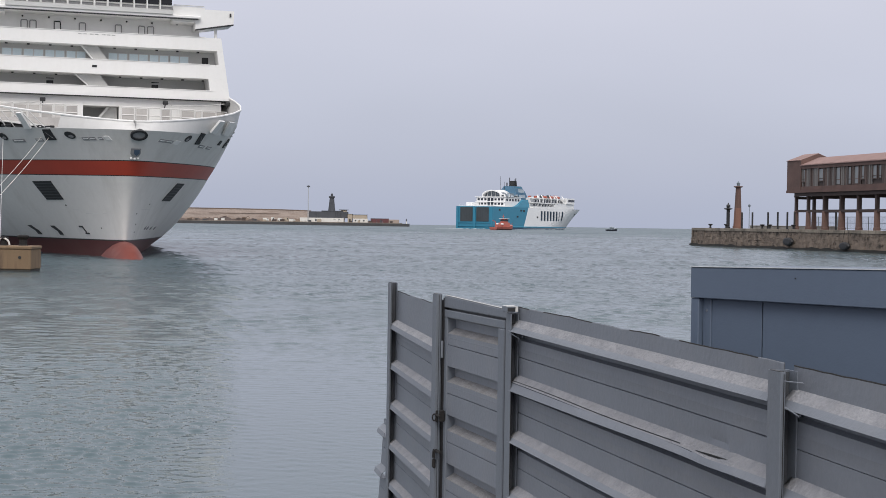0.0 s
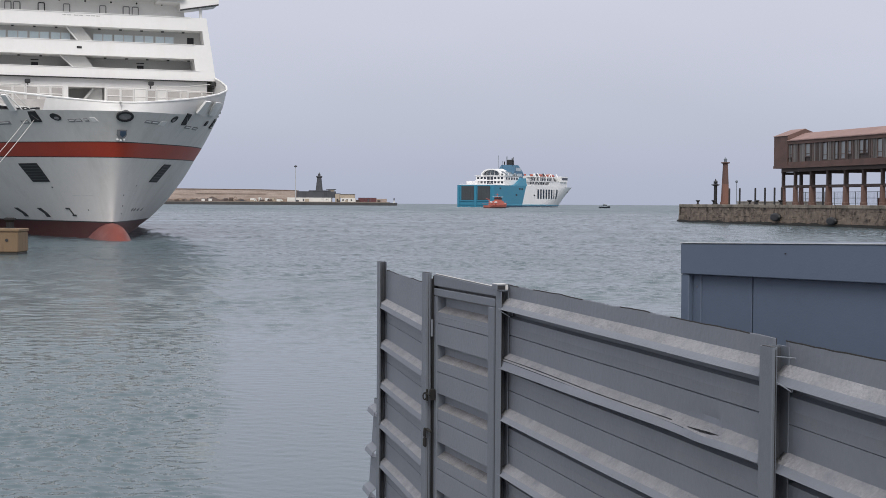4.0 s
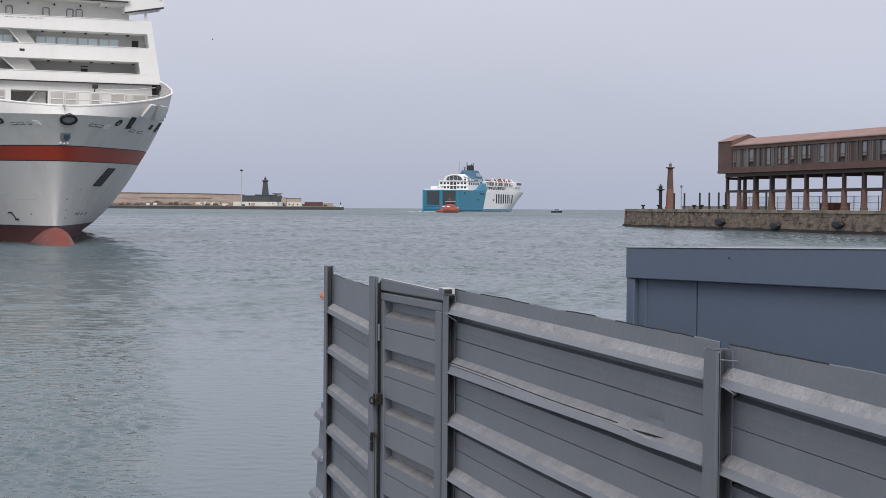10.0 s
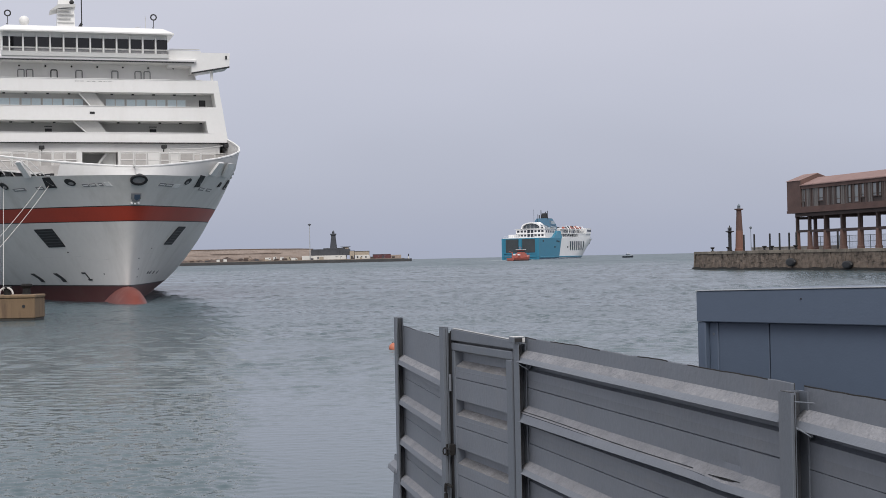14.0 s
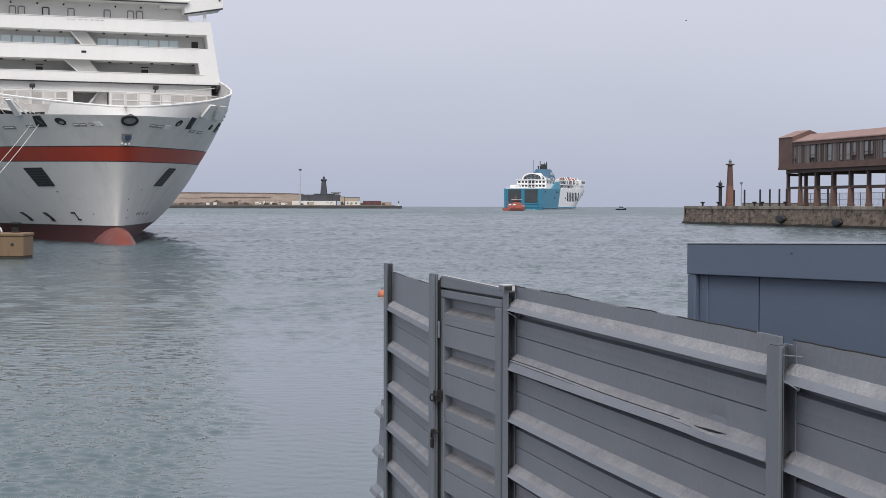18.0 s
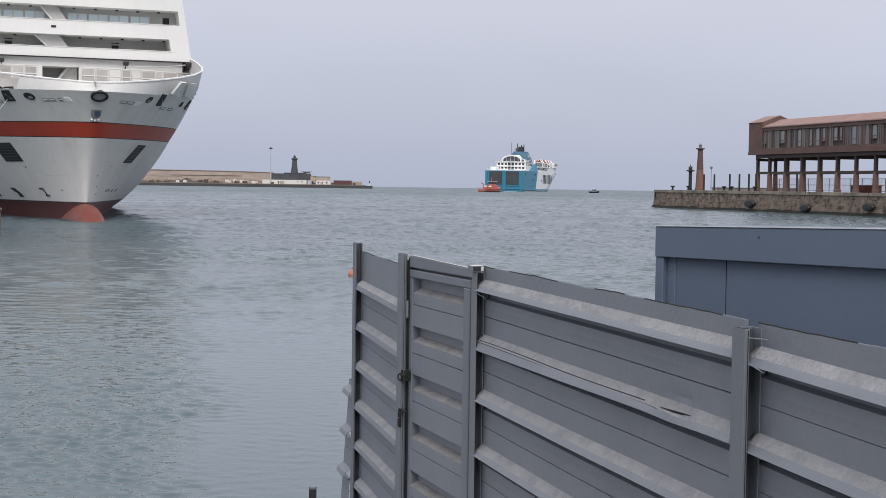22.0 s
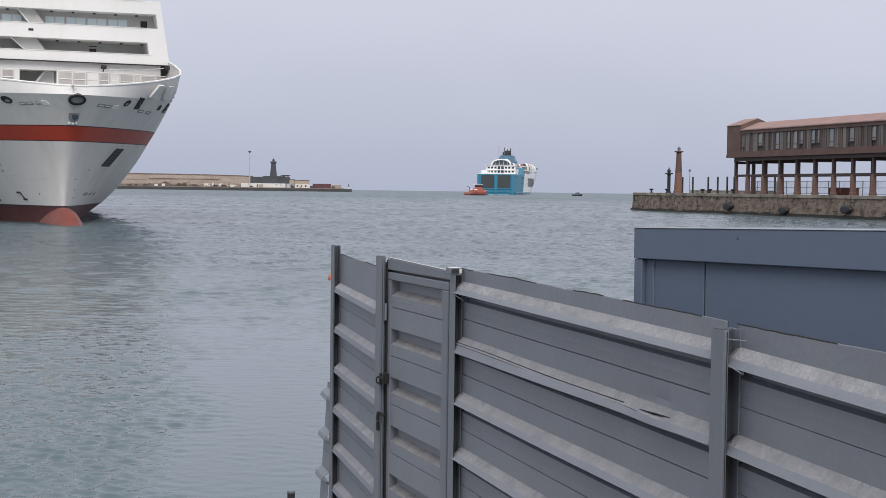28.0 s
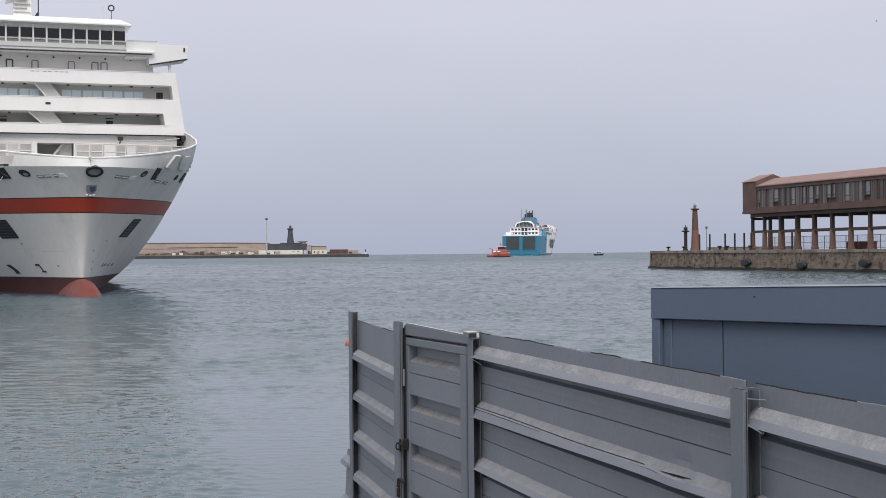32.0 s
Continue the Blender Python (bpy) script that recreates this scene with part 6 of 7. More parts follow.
    block(b, "door", (-1, -0.1, 0), (0.4, -0.01, 2.6), DARK_OPEN, 0.02)
    for i in range(3):
        c = mole_thing("container", "rust red shipping container on the quay", "container", -58.5 + 5.1 * i, 6, group="stacked containers")
        block(c, "body", (-2.45, 0, 0), (2.5, 2.4, 3.3), CONT_RED, 0.05)
        block(c, "roof", (-2.5, -0.05, 3.31), (2.52, 2.45, 3.6), MOLE_DARK, 0.03)
        for j in range(5):
            block(c, "rib", (-2.2 + j * 1.0, -0.09, 0.2), (-1.9 + j * 1.0, -0.01, 3.1), CONT_RED, 0.02)
    for i in range(2):
        c = mole_thing("container", "beige shipping container on the quay", "container", -43.6 + 4.4 * i, 6, group="stacked containers")
        block(c, "body", (-2.15, 0, 0), (2.1, 2.4, 2.8), CONT_TAN, 0.05)
        for j in range(4):
            block(c, "rib", (-1.8 + j * 1.0, -0.09, 0.2), (-1.5 + j * 1.0, -0.01, 2.6), CONT_TAN, 0.02)
    e = mole_thing("beacon", "small white and dark beacon post at the end", "beacon", -30.8, 2, 2.4)
    bm = bmesh.new()
    lathe(bm, [(0.7, 0), (0.5, 0.4), (0.45, 2.0)], n=8)
    part("base", bm, MOLE_WHITE, e)
    bm = bmesh.new()
    lathe(bm, [(0.5, 2.0), (0.5, 3.6), (0.2, 4.0)], n=8)
    part("lantern", bm, MOLE_DARK, e)
    rr = random.Random(11)
    for x, w, h in ((-184, 11, 3.6), (-172, 7, 2.4), (-160, 6, 2.2), (-197, 8, 2.2), (-207, 6, 1.6), (-222, 9, 1.8)):
        bm = bmesh.new()
        rings = []
        for k in range(5):
            f = k / 4
            rings.append([((w * (1 - f) + 0.3) * (0.85 + 0.3 * rr.random()) * math.cos(a), 4 * (1 - f) * math.sin(a), h * f * (0.9 + 0.2 * rr.random()) - 0.05) for a in [2 * math.pi * j / 14 for j in range(14)]])
        loft(bm, rings)
        tagged(part("rubble_heap", bm, RUBBLE_DARK), "brown heap of rubble on the quay", "heap", "rubble heaps").matrix_basis = pose(x, FAR + 9, 2.9)
    for x, ln, h, m in ((-149, 5.2, 2.6, MOLE_WHITE), (-143, 3.2, 3.3, MOLE_WHITE), (-137, 4.2, 2.7, MOLE_WHITE), (-131.5, 4.0, 3.2, MOLE_TAN), (-126, 3.0, 2.0, MOLE_WHITE)):
        v = mole_thing("van", "pale parked van on the far quay", "van", x, 7, group="parked vans")
        bm = bmesh.new()
        prism(bm, [(-ln / 2, 0, 0.35), (ln / 2, 0, 0.35), (ln / 2, 0, 1.3), (ln / 2 - 0.7, 0, 1.5), (ln / 2 - 1.1, 0, h), (-ln / 2, 0, h)], (0, 2, 0))
        part("body", bm, m, v)
        for wx in (-ln / 3, ln / 3):
            bm = bmesh.new()
            tube(bm, (wx, -0.05, 0.35), (wx, 0.2, 0.35), 0.36, n=10)
            part("wheel", bm, DARK_OPEN, v)
        block(v, "window", (ln / 2 - 1.6, -0.04, 1.5), (ln / 2 - 1.05, -0.01, h - 0.4), DARK_OPEN, 0.01)
    d = mole_thing("excavator", "dark digger standing by the rubble", "excavator", -168, 8)
    block(d, "tracks", (-2, 0, 0), (2, 2.4, 0.9), DARK_OPEN, 0.2)
    block(d, "cab", (-1.4, 0.2, 0.91), (1.5, 2.2, 3.2), HEAP, 0.15)
    bm = bmesh.new()
    path_tube(bm, [(1.4, 1.2, 1.5), (3.4, 1.2, 4.0), (5.2, 1.2, 2.2)], 0.25)
    part("arm", bm, HEAP, d)


make_mole_things()


def make_mole_clutter():
    rr = random.Random(23)
    kinds = ((MOLE_WHITE, "white storage box on the far quay"), (MOLE_TAN, "tan storage box on the far quay"), (RUBBLE_DARK, "brown storage box on the far quay"), (MOLE_DARK, "dark storage box on the far quay"))
    for i in range(22):
        x = -215 + i * 8.1 + rr.uniform(-2.5, 2.5)
        m, lab = kinds[rr.randrange(4)]
        w, h = rr.uniform(1.2, 4.0), rr.uniform(0.9, 2.3)
        b = mole_thing("storage_box", lab, "box", x, 4 + rr.uniform(0, 2), group="boxes on the far quay")
        block(b, "body", (-w / 2, 0, 0), (w / 2, 1.8, h), m, 0.06)
        block(b, "lid", (-w / 2 - 0.1, -0.1, h + 0.004), (w / 2 + 0.1, 1.9, h + 0.2), MOLE_DARK if i % 2 else m, 0.04)


make_mole_clutter()

# ---- departing ferry ----
FERRY_BLUE = mat("turquoise_blue_ship_paint", (0.035, 0.215, 0.33), 0.45, 0, 0.08, 0.1, stain=(0.03, 0.16, 0.25), stain_amt=0.4, stain_scale=0.1)
FERRY_WHITE = mat("white_ferry_paint", (0.80, 0.80, 0.80), 0.45, 0, 0.04, 0.1)
FERRY_DARK = mat("dark_stern_door", (0.05, 0.06, 0.068), 0.6, 0, 0.2, 0.2)
FERRY_GLASS = glass("dark_ferry_windows", (0.03, 0.035, 0.045))
LIFEBOAT = mat("orange_lifeboat", (0.36, 0.09, 0.06), 0.5, 0, 0.1, 1)
FOAM = mat("white_wake_foam", (0.5, 0.55, 0.57), 0.8, 0, 0.3, 0.2)
FERRY_FUNNEL = mat("deep_blue_funnel_paint", (0.04, 0.12, 0.20), 0.45, 0, 0.1, 0.1)
FERRY_LOUVRE = mat("pale_grey_louvre", (0.34, 0.40, 0.45), 0.6, 0, 0.15, 0.5)
FERRY_SHADE = glass("grey_canopy_glass", (0.13, 0.15, 0.17))
LETTER = mat("dark_blue_lettering", (0.03, 0.06, 0.11), 0.5, 0, 0.05, 1)


def ferry_w(x, z):
    """Half breadth; x from the stern (0) to the bow."""
    s = max(0.0, min(1.0, z / 14.0))
    tip = 133 + 22 * s ** 1.2
    L = 60 - 12 * s
    v = max(0.0, min(1.0, (tip - x) / L))
    return 13.0 * (1 - (1 - v) ** (1.7 + 0.5 * s)) ** 0.8


def make_ferry():
    f = thing("departing_ferry", "blue and white car ferry leaving the harbour, stern doors shut", "ferry")
    xs_all = [0, 12, 25, 38, 62, 75, 84, 92, 100, 108, 115, 121, 127, 132, 137, 141, 145, 148.5, 151.5, 153.8, 155]

    def shell(name, xa, xb, m, za=-2.0, zb=14.2, slant=0.0):
        bm = bmesh.new()
        xs = [xa] + [x for x in xs_all if xa < x < xb] + [xb]
        zs = [za + (zb - za) * k / 8 for k in range(9)]
        for side in (1, -1):
            vs = []
            for x in xs:
                col = []
                for z in zs:
                    s = max(0.0, min(1.0, z / 14.0))
                    tip = 133 + 22 * s ** 1.2
                    xx = min(x, tip) + (slant * (z / 14.0) if x in (xa, xb) and 0 < x < 155 else 0)
                    col.append(bm.verts.new((xx, side * ferry_w(xx, z), z)))
                vs.append(col)
            for a, b in zip(vs, vs[1:]):
                for k in range(8):
                    if (a[k].co - b[k].co).length > 1e-4 or (a[k + 1].co - b[k + 1].co).length > 1e-4:
                        bm.faces.new((a[k], b[k], b[k + 1], a[k + 1]))
        bmesh.ops.remove_doubles(bm, verts=bm.verts, dist=0.002)
        return part(name, bm, m, f)

    shell("blue_hull", 0, 42.5, FERRY_BLUE, slant=7.0)
    shell("white_hull", 42.5, 155, FERRY_WHITE, slant=7.0)
    bm = bmesh.new()
    vs = []
    for x in [0, 30, 60, 84, 100, 115, 127, 137, 145, 151, 154.5]:
        w = ferry_w(x, 14) - 0.05
        vs.append((bm.verts.new((x, w, 14.1)), bm.verts.new((x, -w, 14.1))))
    for a, b in zip(vs, vs[1:]):
        bm.faces.new((a[0], b[0], b[1], a[1]))
    part("weather_deck", bm, DECK_GREY, f)
    bm = bmesh.new()
    loft(bm, [[(0.01, -12.98, -2), (0.01, 12.98, -2), (0.01, 12.98, 14.15), (0.01, -12.98, 14.15)], [(1.5, -12.9, -2), (1.5, 12.9, -2), (1.5, 12.9, 14.15), (1.5, -12.9, 14.15)]])
    part("stern_wall", bm, FERRY_BLUE, f)
    for y0, y1 in ((1.3, 10.2), (-10.2, -1.3)):
        bm = bmesh.new()
        bbox(bm, (-0.12, y0, 4.6), (0.0, y1, 13.6), 0.1)
        d = part("stern_door", bm, FERRY_DARK, f, "dark grey shut stern door")
        for i in range(5):
            bm = bmesh.new()
            box(bm, (-0.2, y0 + 0.6 + i * 1.8, 4.8), (-0.121, y0 + 0.75 + i * 1.8, 13.4))
            part("stiffener", bm, FERRY_DARK, d)
    for y in (-12.2, -0.0, 12.2):
        bm = bmesh.new()
        box(bm, (-0.5, y - 0.75, -1), (-0.001, y + 0.75, 14.0))
        part("stern_pillar", bm, FERRY_BLUE, f)
    bm = bmesh.new()
    box(bm, (-0.62, -12.6, 1.6), (-0.502, 12.6, 2.2))
    box(bm, (-0.45, -12.6, 3.8), (-0.122, 12.6, 4.4))
    part("stern_fender", bm, FERRY_BLUE, f)
    # white after house, set forward of a low after deck
    bm = bmesh.new()
    bbox(bm, (21, -10.4, 14.12), (44, 10.4, 20.5), 0.3)
    part("after_house", bm, FERRY_WHITE, f)
    bm = bmesh.new()
    box(bm, (20.4, -10.9, 17.2), (21.4, 10.9, 17.5))
    box(bm, (20.2, -10.9, 20.5), (44, 10.9, 20.75))
    part("house_ledge", bm, FERRY_WHITE, f)
    for z in (15.1, 17.9):
        for i in range(8):
            big = 2 < i < 5
            y = -8.6 + i * 2.45
            w, h = (0.95, 2.0) if big else (0.78, 1.35)
            bm = bmesh.new()
            box(bm, (20.9, y - w, z + (0 if big else 0.4)), (20.999, y + w, z + (0 if big else 0.4) + h))
            part("window", bm, FERRY_GLASS, f)
    for s in (-1, 1):
        for i in range(5):
            bm = bmesh.new()
            x = 23 + i * 4
            box(bm, (x, s * 10.4 - 0.06, 18.0), (x + 2.4, s * 10.4 + 0.06, 19.5))
            part("window", bm, FERRY_GLASS, f)
    bm = bmesh.new()
    box(bm, (1.6, -12.5, 14.12), (21, 12.5, 14.55))
    part("after_deck_bulwark", bm, FERRY_WHITE, f)
    bm = bmesh.new()
    bbox(bm, (11, 8.2, 14.56), (20.9, 12.3, 16.8), 0.2)
    part("winch_house", bm, FERRY_WHITE, f)
    for i in range(13):
        bm = bmesh.new()
        tube(bm, (1.9, -12.2 + i * 2.03, 14.55), (1.9, -12.2 + i * 2.03, 15.5), 0.07, n=4)
        part("rail_post", bm, FERRY_WHITE, f)
    bm = bmesh.new()
    tube(bm, (1.9, -12.3, 15.5), (1.9, 12.3, 15.5), 0.07, n=4)
    part("after_rail", bm, FERRY_WHITE, f)
    rr = random.Random(31)
    for i in range(14):
        x, y = rr.uniform(22, 40), rr.choice((-1, 1)) * rr.uniform(7.6, 10)
        bm = bmesh.new()
        bbox(bm, (x, y - 0.6, 20.752), (x + rr.uniform(0.8, 2.4), y + 0.6, 20.752 + rr.uniform(0.6, 1.7)), 0.08)
        part("deck_locker", bm, (FERRY_WHITE, FERRY_LOUVRE, FERRY_DARK)[i % 3], f)
    for i in range(16):
        x, y = rr.uniform(62, 104), rr.choice((-1, 1)) * rr.uniform(5.0, 9.0)
        bm = bmesh.new()
        bbox(bm, (x, y - 0.8, 21.502 if x > 72 else 20.902), (x + rr.uniform(1.0, 3.5), y + 0.8, 22.0 + rr.uniform(0.2, 1.4)), 0.08)
        part("deck_locker", bm, (FERRY_LOUVRE, FERRY_DARK, LIFEBOAT, FERRY_WHITE)[i % 4], f)
    # arched canopy on the sun deck, glazed in grey
    bm = bmesh.new()
    rings = []
    for k in range(13):
        a = math.pi * k / 12
        y, z = 7.0 * math.cos(a), 20.76 + 4.3 * math.sin(a) ** 0.8
        rings.append([(22, y, z), (22, y * 0.9, 20.76 + (z - 20.76) * 0.84), (25, y * 0.9, 20.76 + (z - 20.76) * 0.84), (25, y, z)])
    loft(bm, rings)
    part("canopy_arch", bm, FERRY_WHITE, f)
    bm = bmesh.new()
    vs = []
    for k in range(13):
        a = math.pi * k / 12
        g = math.sin(a) ** 0.8
        vs.append([bm.verts.new((25.01, 6.6 * math.cos(a), 20.76 + 3.9 * g)), bm.verts.new((44, 6.2 * math.cos(a), 20.76 + 3.3 * g))])
    for a, b in zip(vs, vs[1:]):
        bm.faces.new((a[0], b[0], b[1], a[1]))
    bm.faces.new([v[0] for v in vs])
    part("canopy", bm, FERRY_SHADE, f, "grey glazed sun deck canopy")
    for y in (-4.2, -1.4, 1.4, 4.2):
        bm = bmesh.new()
        box(bm, (24.8, y - 0.12, 20.76), (25.0, y + 0.12, 20.76 + 3.5 * (1 - (y / 6.6) ** 2) ** 0.5))
        part("canopy_mullion", bm, FERRY_WHITE, f)
    # blue waist that curves up to the funnel
    bm = bmesh.new()
    rings = []
    for k in range(7):
        g = k / 6
        xa = 30 + 14 * g ** 0.6
        rings.append([(xa, -12.9 + 1.2 * g, 14.12 + 5.2 * g), (51.5, -12.9 + 1.2 * g, 14.12 + 5.2 * g), (51.5, 12.9 - 1.2 * g, 14.12 + 5.2 * g), (xa, 12.9 - 1.2 * g, 14.12 + 5.2 * g)])
    loft(bm, rings)
    part("blue_casing", bm, FERRY_BLUE, f)
    bm = bmesh.new()
    loft(bm, [[(41, -6.8, 19.33), (62, -6.8, 19.33), (62, 6.8, 19.33), (41, 6.8, 19.33)], [(45, -6.2, 24.0), (58.5, -6.2, 24.0), (58.5, 6.2, 24.0), (45, 6.2, 24.0)], [(47.5, -4.4, 28.2), (55.5, -4.4, 28.2), (55.5, 4.4, 28.2), (47.5, 4.4, 28.2)]])
    part("funnel_casing", bm, FERRY_FUNNEL, f)
    for s in (-1, 1):
        bm = bmesh.new()
        prism(bm, [(48.2, s * 6.32, 20.6), (57.5, s * 6.32, 20.6), (56, s * 5.5, 26.2), (48.8, s * 5.5, 26.2)], (0, s * 0.35, 0))
        part("funnel_louvre", bm, FERRY_LOUVRE, f, "pale grey funnel louvre")
    # white streamlined roof abaft the funnel
    bm = bmesh.new()
    loft(bm, [[(30, -6.4, 20.76), (47, -6.4, 20.76), (47, 6.4, 20.76), (30, 6.4, 20.76)], [(32, -5.6, 23.0), (46, -5.2, 22.6), (46, 5.2, 22.6), (32, 5.6, 23.0)], [(34, -3.0, 25.3), (44, -2.4, 23.6), (44, 2.4, 23.6), (34, 3.0, 25.3)]])
    part("streamlined_roof", bm, FERRY_WHITE, f)
    # dark boot-topping and a white line of foam along the waterline
    for s in (-1, 1):
        bm = bmesh.new()
        prev = None
        for i in range(28):
            x = 0.5 + i * 4.9
            if x > 132:
                break
            w0 = ferry_w(x, 0.3)
            cur = [bm.verts.new((x, s * (w0 + 0.03), -0.4)), bm.verts.new((x, s * (w0 + 0.12), 0.75))]
            if prev:
                bm.faces.new((prev[0], cur[0], cur[1], prev[1]))
            prev = cur
        part("boot_topping", bm, LETTER, f, "dark band along the waterline")
    bm = bmesh.new()
    loft(bm, [[(50.5, -1.9, 28.2), (54.5, -1.9, 28.2), (54.5, 1.9, 28.2), (50.5, 1.9, 28.2)], [(51, -1.6, 31.8), (54.2, -1.6, 31.8), (54.2, 1.6, 31.8), (51, 1.6, 31.8)]])
    tube(bm, (48.6, -2.6, 28.2), (48.6, -2.6, 30.2), 0.5, n=8)
    tube(bm, (48.6, 2.6, 28.2), (48.6, 2.6, 30.6), 0.4, n=8)
    part("funnel", bm, DARK_OPEN, f, "black funnel uptakes")
    bm = bmesh.new()
    box(bm, (47.5, -4.8, 27.2), (56, 4.8, 27.7))
    part("funnel_gallery", bm, FERRY_BLUE, f)
    for x, y, h in ((44, 5, 34.5), (47, -4, 32.5), (46, 3, 31), (52, 2.4, 34), (52, -2.2, 33.5), (56, 0.5, 33)):
        bm = bmesh.new()
        tube(bm, (x, y, 20), (x, y, h), 0.1 if x < 50 else 0.28, n=5)
        part("aerial", bm, DARK_OPEN, f)
    # fore house with lifeboats and bridge
    bm = bmesh.new()
    box(bm, (58.02, -9.4, 14.12), (106, 9.4, 20.4))
    box(bm, (90, -12.6, 14.12), (121, 12.6, 17.6))
    part("fore_house", bm, FERRY_WHITE, f)
    for z0, z1 in ((14.12, 15.3), (17.3, 17.9), (20.42, 20.9)):
        bm = bmesh.new()
        box(bm, (58.04, -12.7, z0), (106.5, 12.7, z1))
        part("promenade_deck", bm, FERRY_WHITE, f)
    bm = bmesh.new()
    box(bm, (108, -13.4, 17.6), (120, 13.4, 21.6))
    part("bridge", bm, FERRY_WHITE, f)
    bm = bmesh.new()
    box(bm, (110, -13.46, 19.1), (120.06, 13.46, 20.7))
    part("bridge_windows", bm, FERRY_GLASS, f)
    bm = bmesh.new()
    box(bm, (72, -8, 20.92), (106, 8, 21.5))
    part("top_deck", bm, FERRY_WHITE, f)
    for x in (78, 88, 98):
        for s in (-1, 1):
            bm = bmesh.new()
            ball(bm, (x, s * 11.0, 21.6), 1.25, 2, (2.7, 0.9, 0.85))
            part("lifeboat", bm, LIFEBOAT, f, "orange lifeboat in its davits")
    for x in (65, 71, 83, 93, 103):
        for s in (-1, 1):
            bm = bmesh.new()
            path_tube(bm, [(x, s * 11.0, 15.0), (x + 0.5, s * 13.0, 18.0), (x + 0.8, s * 12.9, 20.6), (x + 1, s * 11.2, 23.0)], 0.3)
            part("davit", bm, FERRY_WHITE, f)
    for s in (-1, 1):
        for i in range(22):
            x = 64 + i * 2.2
            bm = bmesh.new()
            y = 9.46
            box(bm, (x, s * y - 0.06, 15.5 + (i % 2) * 2.6), (x + 1.7, s * y + 0.06, 17.2 + (i % 2) * 2.6))
            part("window", bm, FERRY_GLASS, f)
    # name bars, wave line and ports on both sides
    for s in (-1, 1):
        x = 68.0
        for i in range(8):
            wd = 2.3 if i != 6 else 1.0
            bm = bmesh.new()
            cols = []
            for k in range(4):
                px = x + wd * k / 3
                cols.append([bm.verts.new((px, s * (ferry_w(px, pz) + 0.16), pz)) for pz in (5.9, 8.0, 10.1, 12.2)])
            for c1, c2 in zip(cols, cols[1:]):
                for k in range(3):
                    bm.faces.new((c1[k], c2[k], c2[k + 1], c1[k + 1]))
            bmesh.ops.solidify(bm, geom=list(bm.faces), thickness=0.08)
            part("name_bar", bm, LETTER, f)
            x += 4.65
        for x, z in ((38, 11.6), (42, 11.4), (33, 7.6), (62, 7.5), (128, 10.5), (8, 11.6)):
            bm = bmesh.new()
            w = ferry_w(x, z)
            box(bm, (x, s * w - 0.1, z), (x + 2.2, s * w + 0.1, z + 1.1))
            part("hull_port", bm, DARK_OPEN, f)
        bm = bmesh.new()
        prev = None
        for i in range(24):
            x = 1 + i * 5.8
            if x > 131:
                break
            w0 = ferry_w(x, 1.2)
            cur = [bm.verts.new((x, s * (w0 + 0.01), 1.0)), bm.verts.new((x, s * (w0 + 0.35), 1.2)), bm.verts.new((x, s * (w0 + 0.35), 1.7)), bm.verts.new((x, s * (w0 + 0.01), 1.9))]
            if prev:
                for k in range(3):
                    bm.faces.new((prev[k], cur[k], cur[k + 1], prev[k + 1]))
            prev = cur
        part("rubbing_strake", bm, FERRY_BLUE, f)
    # churned water at the stern
    bm = bmesh.new()
    rr = random.Random(5)
    for i in range(60):
        x = -1 - 1.2 * i * rr.uniform(0.6, 1.0)
        ball(bm, (x, rr.uniform(-9, 9), -0.12), 1.0, 1, (rr.uniform(0.8, 2.6), rr.uniform(0.5, 1.5), rr.uniform(0.18, 0.42) * (1 - 0.6 * i / 60)))
    for i in range(40):
        x = 2 + i * 3.2
        ball(bm, (x, -ferry_w(x, 0) - 0.4, -0.1), 1.0, 1, (rr.uniform(0.6, 1.6), 0.6, rr.uniform(0.14, 0.35)))
    tagged(part("wake", bm, FOAM, f), "pale foam of the wake", kind="stuff")
    return f


ferry = make_ferry()

# ---- orange rescue boat and pilot boat ----
TUG_ORANGE = mat("orange_red_boat_paint", (0.43, 0.125, 0.095), 0.5, 0, 0.12, 0.4)
TUG_DARK = mat("dark_boat_windows", (0.03, 0.03, 0.035), 0.3, 0, 0.1, 1)


def boat_hull(bm, length, beam, z_deck, z_bow, keel=-0.8):
    """A small hull, bow towards +x, sheer rising forward."""
    rings = []
    for i in range(11):
        k = i / 10
        x = -length / 2 + length * k
        w = beam / 2 * (1 if k < 0.55 else math.sqrt(max(0.0, 1 - ((k - 0.55) / 0.45) ** 2.2))) + 0.03
        top = z_deck + (z_bow - z_deck) * max(0.0, (k - 0.35) / 0.65) ** 1.6
        rings.append([(x - (0.0 if k < 1 else 0.2), -w, top), (x, -w * 0.82, 0.3), (x - 0.6 * k, -w * 0.35, keel), (x - 0.6 * k, w * 0.35, keel), (x, w * 0.82, 0.3), (x, w, top)])
    loft(bm, rings)


